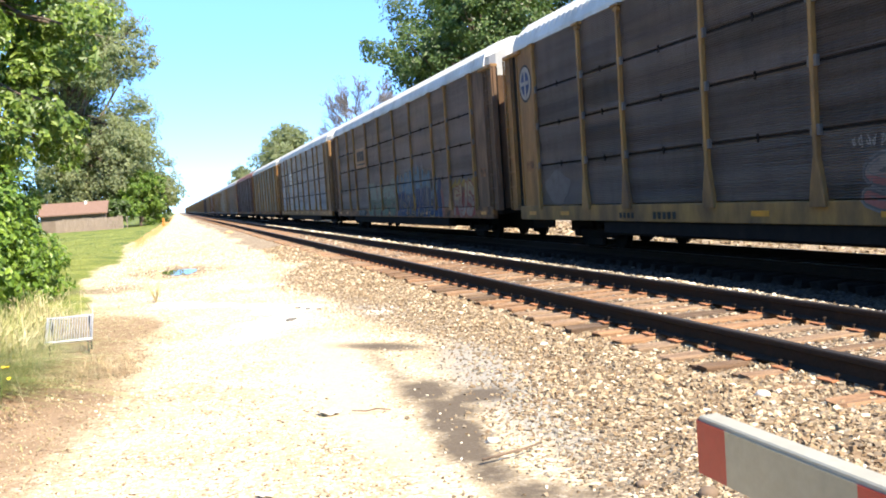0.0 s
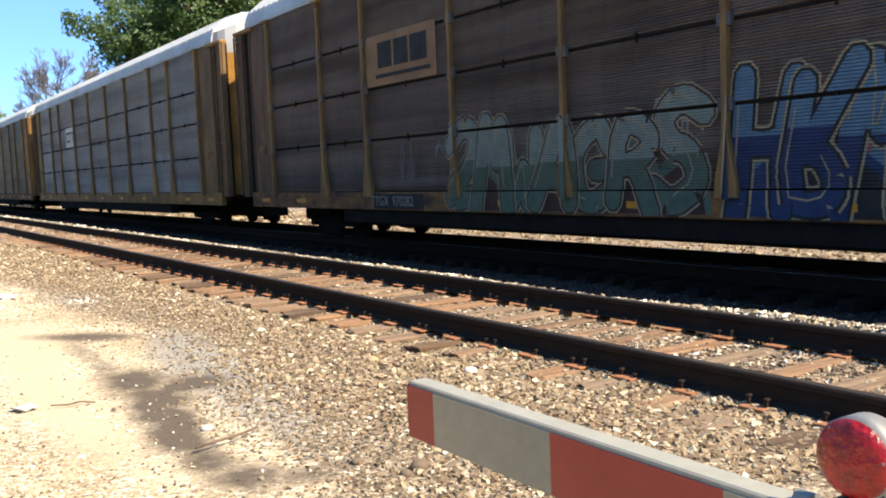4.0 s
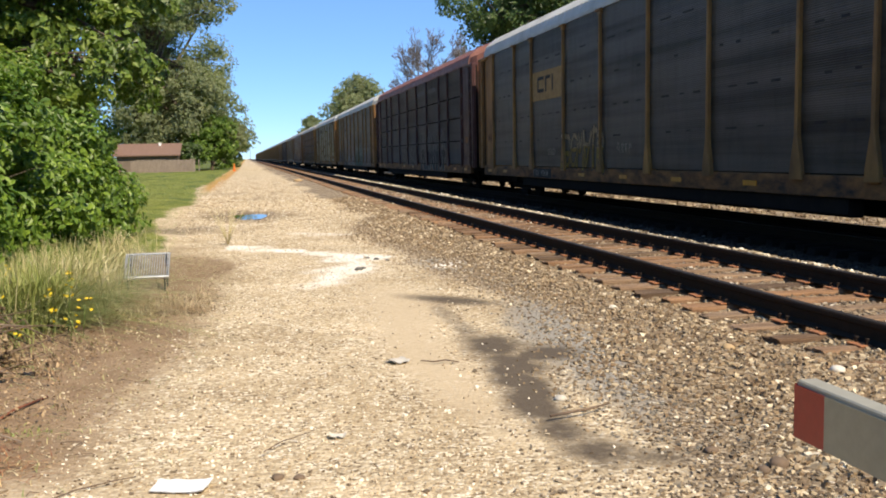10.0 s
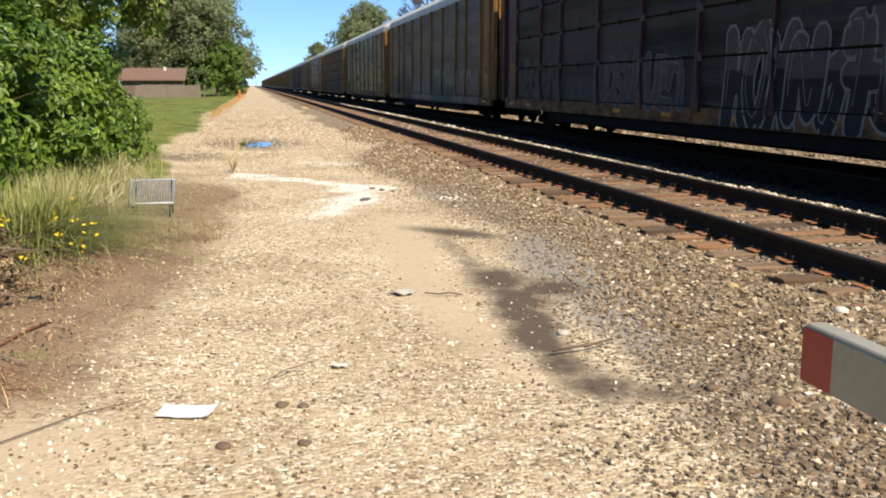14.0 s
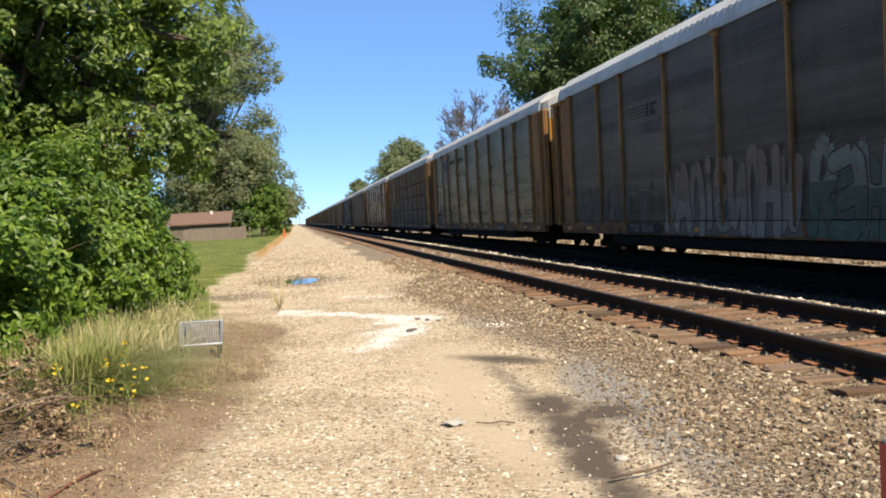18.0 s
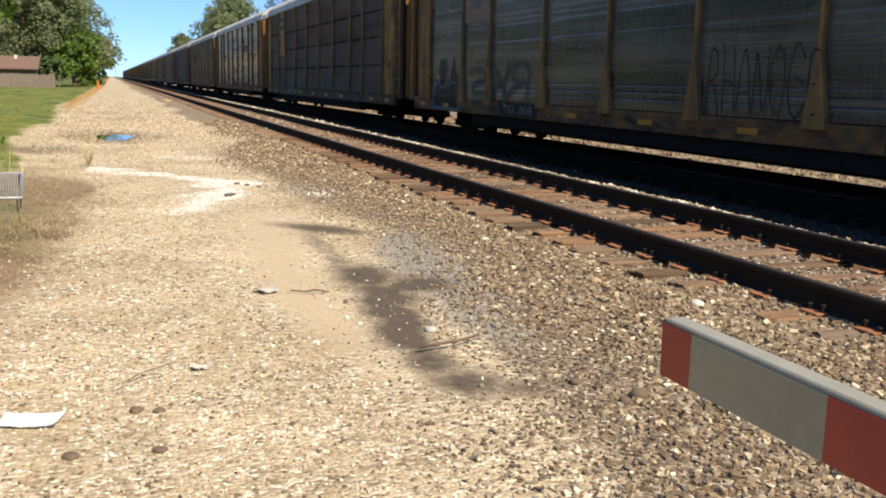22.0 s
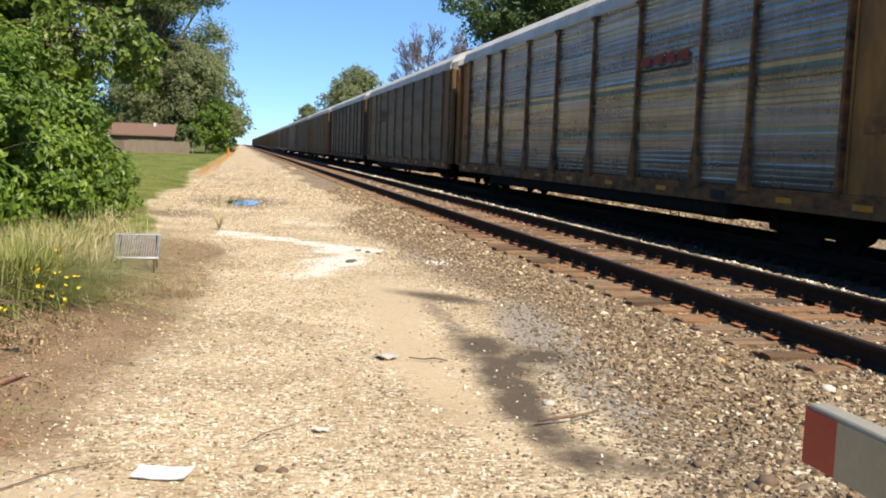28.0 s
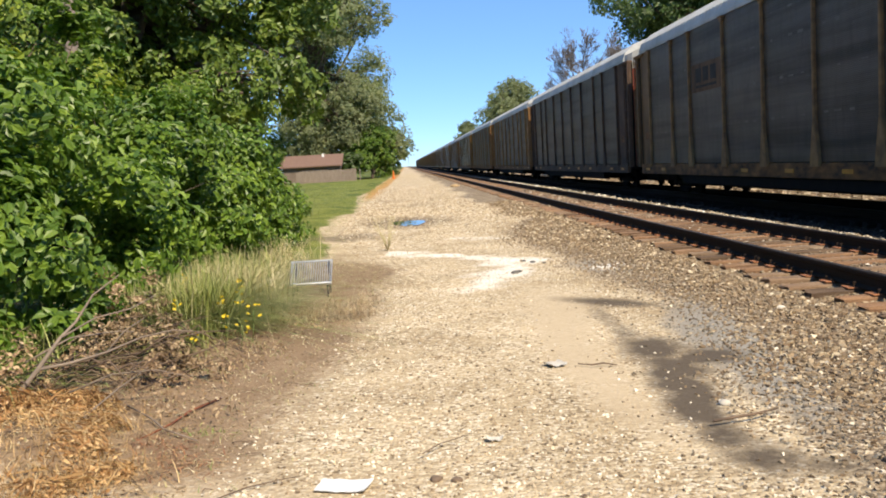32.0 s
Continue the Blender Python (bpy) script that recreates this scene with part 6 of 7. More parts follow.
def build_plants():
    R = random.Random(17)
    # bushes beside the path
    for base, size, n, seed in (((-3.9, 8.4, 0), [(-3.8, 8.1, 1.1, 1.15, 1.0, 1.05), (-3.7, 9.0, 2.0, 1.15, 1.0, 0.75), (-3.1, 9.6, 1.0, 0.8, 0.9, 0.9), (-4.9, 7.2, 1.5, 1.2, 1.1, 1.3), (-4.6, 5.8, 0.9, 0.9, 1.0, 0.9)], 10500, 1),
                                ((-3.6, 11.6, 0), [(-3.3, 11.2, 1.15, 1.1, 1.0, 1.1), (-3.3, 12.0, 2.0, 1.1, 1.0, 0.7), (-2.75, 12.6, 1.0, 0.75, 0.9, 0.9), (-4.7, 11.3, 1.6, 1.2, 1.1, 1.4)], 8500, 2),
                                ((-3.1, 14.8, 0), [(-2.9, 14.2, 1.1, 0.95, 1.0, 1.0), (-2.9, 15.2, 1.6, 0.9, 1.0, 0.65), (-2.5, 16.0, 0.8, 0.7, 0.9, 0.75)], 6000, 3),
                                ((-2.9, 18.0, 0), [(-2.9, 17.8, 0.8, 0.8, 1.0, 0.75), (-2.6, 18.8, 0.6, 0.6, 0.9, 0.55), (-3.3, 19.4, 0.9, 0.8, 1.0, 0.85)], 3800, 4)):
        tree("bush", base, size, int(1.7 * n), 0.11, LEAF_NEAR, "dense leafy bush with bright green leaves at the path's edge", seed, 0.05, 1.2, "bush", sub=26, tight=0.32, low=0.06 - base[2])
    tree("bush", (-3.2, 7.5, 0), [(-3.15, 7.4, 0.42, 0.5, 0.5, 0.4), (-2.85, 8.1, 0.4, 0.45, 0.5, 0.4), (-3.3, 6.7, 0.32, 0.45, 0.5, 0.32)], 2600, 0.11, LEAF_NEAR, "low leafy green bush behind the brush heap", 31, 0.02, 0.5, "bush", low=0.05)
    tree("young_tree", (-5.3, 15.2, 0), [(-5.05, 15.1, 3.7, 0.75, 0.6, 0.8), (-5.4, 15.3, 2.7, 0.9, 0.8, 0.8), (-4.9, 14.9, 2.2, 0.7, 0.7, 0.7)], 5200, 0.13, LEAF_NEAR, "slim young green tree among the bushes", 32, 0.06, 3.2)
    for i, (x, y, h, w) in enumerate(((-6.8, 10.0, 3.4, 1.9), (-6.2, 15.0, 3.8, 2.0), (-6.4, 20.0, 4.2, 2.3), (-6.6, 25.5, 4.5, 2.5), (-7.4, 33.0, 4.5, 2.8), (-11.0, 30.0, 5.0, 3.5))):
        tree("shrub", (x, y, 0), ball_clumps(R, x, y, 0.1, h, w, 10, (0.36, 0.52)), 7500, 0.16, LEAF_YELLOW if i in (0, 1, 2) else LEAF_TREE, "tall green shrub in the thicket behind the bushes", 60 + i, 0.07, 2.0, "shrub", low=0.05)
    tree("young_tree", (-7.0, 11.5, 0), ball_clumps(R, -6.7, 11.5, 1.0, 5.6, 2.5, 12), 16000, 0.13, LEAF_YELLOW, "young tree with yellow-green leaves behind the bushes", 5, 0.12)
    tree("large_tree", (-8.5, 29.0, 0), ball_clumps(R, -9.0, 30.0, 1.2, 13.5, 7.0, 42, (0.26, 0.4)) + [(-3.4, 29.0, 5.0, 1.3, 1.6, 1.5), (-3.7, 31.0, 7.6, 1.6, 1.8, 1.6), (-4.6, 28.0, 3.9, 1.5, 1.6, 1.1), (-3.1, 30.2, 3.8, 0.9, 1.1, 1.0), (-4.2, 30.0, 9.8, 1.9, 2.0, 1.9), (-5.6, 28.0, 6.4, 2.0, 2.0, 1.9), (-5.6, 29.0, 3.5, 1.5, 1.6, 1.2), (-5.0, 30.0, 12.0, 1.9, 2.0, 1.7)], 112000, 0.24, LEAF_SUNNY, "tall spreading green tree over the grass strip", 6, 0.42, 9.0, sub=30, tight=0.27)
    tree("large_tree", (-16, 24.0, 0), ball_clumps(R, -15, 24.0, 1.5, 13, 6.0, 16, (0.3, 0.45)), 16000, 0.26, LEAF_TREE, "tall green tree behind the bushes", 7, 0.4, 9.0)
    tree("tall_tree", (-14, 138, 0), ball_clumps(R, -11.5, 138, 1.5, 30, 12.5, 50, (0.22, 0.34), 1.2) + ball_clumps(R, -5.6, 139, 0.5, 15, 7.4, 20, (0.3, 0.45), 1.1) + ball_clumps(R, -9.0, 137, 15, 34, 8.0, 18, (0.28, 0.42), 1.2), 100000, 0.46, LEAF_PALE_HAZE, "tall pale grey-green tree with loose drooping sprays", 8, 0.7, 19.0, sub=30, tight=0.34)
    tree("tall_tree", (-26, 120, 0), ball_clumps(R, -26, 120, 4, 22, 10.0, 18), 14000, 0.6, LEAF_PALE_HAZE, "tall pale green tree behind the house", 9, 0.6)
    tree("shrub_tree", (-4.6, 132, 0), ball_clumps(R, -4.4, 132, -0.6, 7.4, 4.3, 22, (0.3, 0.45)), 15000, 0.34, LEAF_NEAR, "rounded green shrubby tree beside the fence", 10, 0.2)
    tree("shrub_tree", (-3.4, 168, 0), ball_clumps(R, -3.3, 168, -0.6, 8.0, 3.8, 16, (0.32, 0.46)), 9000, 0.4, LEAF_DARK, "dark green shrubby tree near the path's end", 11, 0.2)
    tree("shrub_tree", (-16.5, 112, 0), ball_clumps(R, -16, 112, 0.3, 4.5, 2.6, 7, (0.35, 0.5)), 4000, 0.32, LEAF_TREE, "green bush at the side of the house", 12, 0.15)
    for i, (x, y, h, w) in enumerate(((-7.2, 127, 3.6, 2.2), (-9.5, 146, 7, 4.5), (-17, 142, 7, 5.0), (-21, 128, 6, 4.0), (-26, 112, 7, 5.0))):
        tree("shrub_tree", (x, y, 0), ball_clumps(R, x, y, 0.1, h, w, 9, (0.4, 0.55)), 4500, 0.45, LEAF_DARK, "dark green shrubs behind the house", 70 + i, 0.15, 3.0, low=0.05)
    for x, y, h, r, s in ((-7, 210, 16, 6, 13), (-6, 270, 15, 6, 14), (-7, 350, 15, 7, 15), (-30, 180, 20, 10, 16)):
        tree("far_tree", (x, y, 0), ball_clumps(R, x, y, 1.5, h, r, 9, (0.35, 0.5)), 4000, 0.8, LEAF_DARK, "distant green tree along the line", s, 0.4)
    # unseen trees, added to be mirrored in the car sides and to shade them
    for i, (x, y, h, w) in enumerate(((-15, 44, 12, 6.0), (-18, 57, 13, 6.5), (-19, 71, 12, 6.5), (-21, 86, 13, 7.0), (-15, 3, 9, 5.0), (-14, -9, 10, 5.5))):
        tree("unseen_tree", (x, y, 0), ball_clumps(R, x, y, 0.4, h, w, 14, (0.32, 0.46)), 6500, 0.5, LEAF_TREE, "unseen leafy green tree added to shade the car sides and show in their reflections", 90 + i, 0.3, 0.6 * h)
    # beyond the train
    tree("big_tree", (27.5, 76, -0.7), ball_clumps(R, 26.4, 76, 4.5, 22.5, 10.6, 46, (0.26, 0.4)), 105000, 0.33, LEAF_DARK, "big dark green tree rising behind the train", 20, 0.6, 14.0, sub=32)
    tree("big_tree", (38, 70, -0.7), ball_clumps(R, 38.5, 70, 4.5, 21, 9.0, 20, (0.28, 0.42)), 26000, 0.38, LEAF_DARK, "big dark green tree behind the train", 21, 0.6, 13.0)
    tree("round_tree", (24.5, 190, -0.7), ball_clumps(random.Random(61), 22.8, 190, 3, 17.3, 7.8, 60, (0.3, 0.42)), 26000, 0.55, LEAF_PALE_HAZE, "round green tree behind the train", 22, 0.5)
    tree("round_tree", (22.5, 330, -0.7), ball_clumps(random.Random(62), 22.3, 330, 3, 15.8, 5.6, 36, (0.3, 0.42)), 12000, 0.7, LEAF_PALE_HAZE, "distant round green tree behind the train", 23, 0.5)
    # the bare tree
    rng = random.Random(8)
    bare = new("bare_tree")
    bare.location = (23.4, 118, -0.7)
    bare.scale = (0.92, 0.92, 1.08)
    tagged(bare, "leafless grey tree behind the train", "tree")
    lines = [[((0, 0, 0), 0.35), ((0.1, 0, 5), 0.27), ((-0.2, 0.2, 9), 0.2), ((0.2, 0, 12.0), 0.12)]]

    def fork(p, d, l, r, depth):
        q = p + d * l
        m = p.lerp(q, 0.5) + Vector((rng.uniform(-1, 1), rng.uniform(-1, 1), rng.uniform(-0.5, 1))) * 0.08 * l
        lines.append([(p, max(r, 0.018)), (m, max(r * 0.8, 0.015)), (q, max(r * 0.55, 0.011))])
        if depth:
            for _ in range(4 if depth > 2 else 3):
                e = (d + Vector((rng.uniform(-1, 1), rng.uniform(-1, 1), rng.uniform(-0.25, 0.7))) * 0.66).normalized()
                fork(m.lerp(q, rng.uniform(0.2, 1)), e, l * rng.uniform(0.5, 0.75), r * 0.55, depth - 1)

    for i in range(9):
        a = i * 2.4
        fork(Vector((0, 0, 5.5 + 0.75 * i)), Vector((math.cos(a), math.sin(a), rng.uniform(0.5, 1.1))).normalized(), 4.0 - 0.15 * i, 0.12, 5)
    part("trunk", tube_mesh("trunk", lines, 5), worn("bare_grey_bark", (0.17, 0.145, 0.125), (0.11, 0.095, 0.085), 0.9), bare)


build_plants()


def blades(name, xy, heights, rng, material, label, lean=0.35, width=0.006, category="grass"):
    """Blades of grass, each bent in three pieces."""
    n = len(xy)
    z0 = ground_height(xy[:, 0], xy[:, 1]) - 0.01
    a, l = rng.uniform(0, 6.283, n), np.abs(rng.normal(0, lean, n)) * heights
    w = width * rng.uniform(0.6, 1.5, n)
    pts = []
    for u, k in ((0, 1.0), (0.4, 0.85), (0.75, 0.6), (1.0, 0.05)):
        cx, cy, cz = xy[:, 0] + np.cos(a) * l * u * u, xy[:, 1] + np.sin(a) * l * u * u, z0 + heights * u * (1 - 0.25 * (l / heights) * u)
        b = a + 1.57
        pts += [np.stack([cx - np.cos(b) * w * k, cy - np.sin(b) * w * k, cz], -1), np.stack([cx + np.cos(b) * w * k, cy + np.sin(b) * w * k, cz], -1)]
    v = np.stack(pts, 1).reshape(-1, 3)
    f = np.array([[0, 1, 3, 2], [2, 3, 5, 4], [4, 5, 7, 6]])
    ob = part(name, mesh_np(name, v, (f[None] + 8 * np.arange(n)[:, None, None]).reshape(-1, 4)), material)
    return tagged(ob, label, category, kind="stuff")


def patch(rng, n, spots):
    """Points strewn round spots of (x, y, rx, ry, weight)."""
    w = np.array([s[4] for s in spots], float)
    k = rng.choice(len(spots), n, p=w / w.sum())
    s = np.array(spots)[k]
    return s[:, :2] + rng.normal(0, 0.5, (n, 2)) * s[:, 2:4]


def build_grass():
    rng = np.random.RandomState(4)
    tall = patch(rng, 12000, [(-2.4, 9.2, 0.6, 0.8, 3), (-2.2, 10.2, 0.65, 0.8, 4), (-1.8, 9.9, 0.3, 0.4, 1.4), (-2.1, 12.0, 0.6, 1.2, 2), (-2.2, 14.5, 0.6, 1.6, 1)])
    blades("tall_grass", tall, 0.12 + 0.55 * rng.uniform(0, 1, len(tall)) ** 1.5, rng, GRASS_DRY, "tall seeding grass, green turning to straw", 1.5, 0.0036)
    low = patch(rng, 17000, [(-2.2, 9.4, 0.6, 0.9, 5), (-2.0, 8.9, 0.35, 0.35, 2), (-2.2, 11.5, 0.7, 1.6, 3), (-3.2, 6.6, 0.5, 0.8, 1)])
    low = low[low[:, 0] < -1.72]
    blades("green_grass", low, rng.uniform(0.12, 0.6, len(low)), rng, GRASS_GREEN, "green grass blades at the foot of the bushes", 1.8, 0.0042)
    tuft = patch(rng, 160, [(-1.28, 5.45, 0.22, 0.14, 1)])
    blades("green_tuft", tuft, rng.uniform(0.012, 0.035, len(tuft)), rng, GRASS_GREEN, "small green tuft on the dirt", 1.6, 0.004)
    dry = patch(rng, 1900, [(-1.05, 9.5, 0.3, 0.3, 3), (-0.62, 9.55, 0.22, 0.3, 3), (-0.85, 10.0, 0.25, 0.4, 2), (-0.5, 10.3, 0.12, 0.4, 1), (-1.3, 9.2, 0.25, 0.25, 1)])
    blades("dry_weeds", dry, rng.uniform(0.03, 0.17, len(dry)), rng, PALE_STRAW, "dry straw-coloured weeds beside the path", 3.0, 0.0026)
    x = rng.uniform(-3.2, -0.2, 8500)
    y = rng.uniform(3.2, 15.0, 8500)
    k = x < lerp_table(y, EDGE_LEFT) + 0.25 * rng.normal(0, 1, len(x)) ** 2 - 0.1
    bits = np.stack([x[k], y[k]], -1)
    blades("dead_grass_litter", bits, rng.uniform(0.02, 0.05, len(bits)), rng, GRASS_DRY, "bits of dead grass and twigs strewn over the dirt", 2.6, 0.003)
    x = rng.uniform(-9, -1.3, 15000)
    y = 15 * (90 / 15) ** rng.uniform(0, 1, 15000)
    k = x < lerp_table(y, EDGE_LEFT) - 0.1 + 0.12 * rng.normal(0, 1, len(x))
    lawn = np.stack([x[k], y[k]], -1)
    blades("lawn_grass", lawn, rng.uniform(0.02, 0.075, len(lawn)) * np.clip(lawn[:, 1] / 30, 0.8, 1.6), rng, GRASS_GREEN, "mown lawn grass beside the path", 0.8, 0.007)
    heap = [(-2.3, 6.0, 0.07, 0.3, 0.3, 0.11), (-2.1, 5.5, 0.05, 0.36, 0.3, 0.07), (-1.95, 5.0, 0.04, 0.3, 0.3, 0.08), (-1.85, 4.5, 0.03, 0.34, 0.26, 0.06), (-1.8, 4.0, 0.03, 0.3, 0.25, 0.05), (-2.5, 5.2, 0.08, 0.4, 0.4, 0.12), (-2.35, 4.5, 0.05, 0.36, 0.36, 0.08), (-2.75, 5.8, 0.1, 0.4, 0.4, 0.12), (-1.62, 4.7, 0.02, 0.2, 0.16, 0.04), (-2.0, 5.85, 0.04, 0.16, 0.2, 0.05)]
    for size, count, wide, fold, words in ((0.034, 12000, 0.45, 0.2, "crumpled orange-brown dead weeds heaped at the path's edge"), (0.13, 7500, 0.035, 0.02, "matted orange straw strands heaped at the path's edge")):
        ob = part("dead_straw", crown_mesh("dead_straw", heap, count, size, rng, sub=46, tight=0.4, low=0.015, wide=wide, fold=fold), LEAF_STRAW)
        tagged(ob, words, "dead weeds", kind="stuff")
    wisps = patch(rng, 1500, [(-2.1, 5.4, 0.5, 0.7, 3), (-1.9, 4.5, 0.4, 0.5, 2), (-1.6, 4.6, 0.3, 0.5, 1)])
    blades("dead_straw", wisps, rng.uniform(0.03, 0.16, len(wisps)), rng, STRAW, "loose orange straws round the heap of weeds", 3.0, 0.0022)
    strewn = [(-1.75, 6.6, 0.03, 0.45, 0.5, 0.02), (-1.5, 7.2, 0.03, 0.4, 0.4, 0.02), (-1.9, 7.6, 0.04, 0.5, 0.4, 0.03), (-1.35, 8.0, 0.03, 0.35, 0.35, 0.02), (-1.45, 5.9, 0.03, 0.35, 0.4, 0.02), (-1.1, 8.9, 0.02, 0.35, 0.4, 0.02)]
    tagged(part("withered_leaves", crown_mesh("withered_leaves", strewn, 1500, 0.03, rng, sub=30, tight=0.6, low=0.02), LEAF_DEAD), "withered brown leaves strewn over the dirt", "dead leaves", kind="stuff")
    stems = patch(rng, 260, [(-1.3, 4.85, 0.22, 0.3, 2), (-1.5, 5.2, 0.2, 0.2, 1)])
    blades("dead_stems", stems, rng.uniform(0.02, 0.09, len(stems)), rng, RED_STEM, "thin red-brown dead stems lying on the dirt", 3.2, 0.0025)


build_grass()


# ---- house and fence ----
def build_house():
    wall = worn("tan_siding", (0.17, 0.13, 0.1), (0.12, 0.095, 0.075), 0.7)
    roof = worn("brown_shingles", (0.2, 0.125, 0.095), (0.14, 0.088, 0.068), 0.9, scale=5, bumpy=0.6)
    grey = worn("weathered_fence_wood", (0.25, 0.205, 0.165), (0.15, 0.12, 0.1), 0.9, streak=(3, 3, 0.5))
    house = new("house")
    house.location = (-11.0, 122, 0)
    tagged(house, "low house with brown shingled roof and tan walls", "house")
    part("wall", box_mesh("wall", -4.6, 2.6, 0, 7, 0, 2.15, 0.02), wall, house)
    part("roof", mesh_from("roof", [(-5, -0.5, 2.05), (3.0, -0.5, 2.05), (3.0, 3.5, 3.5), (-5, 3.5, 3.5), (-5, 7.5, 2.05), (3.0, 7.5, 2.05), (-5, -0.5, 2.2), (3.0, -0.5, 2.2), (3.0, 3.5, 3.65), (-5, 3.5, 3.65), (-5, 7.5, 2.2), (3.0, 7.5, 2.2)],
         [(6, 7, 8, 9), (9, 8, 11, 10), (0, 3, 2, 1), (3, 4, 5, 2), (0, 1, 7, 6), (4, 10, 11, 5), (1, 2, 8, 7), (2, 5, 11, 8), (0, 6, 9, 3), (3, 9, 10, 4)]), roof, house)
    part("vent", box_mesh("vent", 0.2, 0.5, 2.6, 2.9, 3.3, 3.75), plain("white_vent", (0.7, 0.7, 0.68)), house)
    fence = new("fence")
    fence.location = (-9.0, 117, 0)
    tagged(fence, "weathered grey-brown board fence before the house", "fence")
    rng = random.Random(2)
    board = [box_mesh("board", -0.07, 0.07, 0, 0.025, 0.03, h, 0.004) for h in (1.5, 1.56, 1.62)]
    for i in range(48):
        part("board", board[rng.randrange(3)], grey, fence, (-4.4 + 0.155 * i, 0, 0))
    for z in (0.4, 1.2):
        part("rail", box_mesh("rail", -4.5, 3.0, 0.027, 0.07, z, z + 0.09), grey, fence)
    for i in range(4):
        part("post", box_mesh("post", -0.05, 0.05, 0.072, 0.17, -0.05, 1.5), grey, fence, (-3.6 + 2.33 * i, 0, 0))
    pole_mat = worn("grey_pole_wood", (0.26, 0.21, 0.17), (0.16, 0.13, 0.11), 0.9, streak=(3, 3, 0.4))
    for x, y, h in ((-7.22, 21.5, 9.5), (-2.6, 420, 11), (3.0, 700, 12)):
        pole = new("utility_pole")
        pole.location = (x, y, 0)
        tagged(pole, "grey wooden utility pole with a cross-arm", "utility pole")
        bm = bmesh.new()
        add_cyl(bm, (0, 0, -0.1), (0, 0, h), 0.17, 0.12, 12)
        part("pole", mesh_bm("pole", bm, False), pole_mat, pole)
        part("cross_arm", box_mesh("cross_arm", -1.2, 1.2, 0.122, 0.22, h - 0.7, h - 0.58), pole_mat, pole)


build_house()


# ---- small things by the path ----
def build_small():
    wire = worn("galvanised_wire", (0.5, 0.52, 0.54), (0.35, 0.36, 0.37), 0.4, metal=0.7)
    rack = new("wire_rack")
    rack.location = (-1.19, 11.0, 0.06)
    tagged(rack, "small grey metal wire rack tilted in the weeds", "wire rack")
    bm = bmesh.new()
    lo, hi = (0.0, 0.13), (0.36, 0.36)
    for y, z, r in ((*lo, 0.02), (*hi, 0.011)):
        add_cyl(bm, (-0.25, y, z), (0.25, y, z), r, seg=8)
    for x in (-0.24, 0.24):
        add_cyl(bm, (x, lo[0], lo[1]), (x, hi[0], hi[1]), 0.009, seg=8)
    part("frame", mesh_bm("frame", bm), wire, rack)
    for i in range(17):
        bm = bmesh.new()
        x = -0.22 + 0.44 * i / 16
        add_cyl(bm, (x, lo[0], lo[1] + 0.008), (x, hi[0], hi[1] + 0.008), 0.006, seg=6)
        part("wire", mesh_bm("wire", bm), wire, rack)
    for x, y, z in ((0.2, 0.0, 0.13), (-0.2, 0.0, 0.13), (0.2, 0.36, 0.36), (-0.2, 0.36, 0.36)):
        bm = bmesh.new()
        add_cyl(bm, (x, y, -0.08), (x, y, z), 0.011, seg=8)
        part("leg", mesh_bm("leg", bm), RUBBER, rack)
    # puddle
    rng = random.Random(6)
    pts = [(0.02 + 0.42 * math.cos(a) * (1 + 0.15 * math.sin(3 * a)), 25.15 + 1.3 * math.sin(a) * (1 + 0.12 * math.cos(2 * a))) for a in [2 * math.pi * i / 40 for i in range(40)]]
    m, t, b = node_mat("still_water")
    b.inputs["Base Color"].default_value, b.inputs["Roughness"].default_value = (0.03, 0.028, 0.02, 1), 0.02
    zz = float(ground_height(np.array([0.05]), np.array([25.15]))[0]) + 0.035
    tagged(part("puddle", mesh_from("puddle", [(x, y, zz) for x, y in pts], [tuple(range(40))]), m), "shallow puddle on the path reflecting the sky", "puddle", kind="structure")
    # litter
    paper = plain("white_paper", (0.8, 0.8, 0.78), 0.7)

    def sheet(name, x, y, w, d, turn, mat_, label, cat, lift=0.012, seed=1):
        r = random.Random(seed)
        n = 7
        vs = [((i / n - 0.5) * w, (j / n - 0.5) * d, lift * (r.uniform(0, 1) + (1.2 if i in (0, n) else 0))) for j in range(n + 1) for i in range(n + 1)]
        vs += [(a, b_, c - 0.004) for a, b_, c in vs]
        k = (n + 1) ** 2
        fs = [(j * (n + 1) + i, j * (n + 1) + i + 1, (j + 1) * (n + 1) + i + 1, (j + 1) * (n + 1) + i) for j in range(n) for i in range(n)]
        fs += [tuple(k + q for q in f[::-1]) for f in fs]
        z = float(ground_height(np.array([x]), np.array([y]))[0])
        ob = part(name, mesh_from(name, vs, fs, True), mat_, None, pose(x, y, z + 0.012, 0, 0, turn))
        tagged(ob, label, cat)
        return ob

    sheet("paper", -0.38, 4.36, 0.25, 0.17, -14, paper, "crumpled sheet of white paper lying on gravel", "paper", 0.007)
    pale = plain("pale_cardboard", (0.6, 0.56, 0.48), 0.8)
    sheet("cardboard_scrap", 1.0, 6.68, 0.13, 0.15, 20, pale, "pale scrap of cardboard lying on the path", "litter", 0.01, 2)
    sheet("cardboard_scrap", 0.4, 4.97, 0.09, 0.05, -5, pale, "small pale scrap lying on the path", "litter", 0.01, 3)

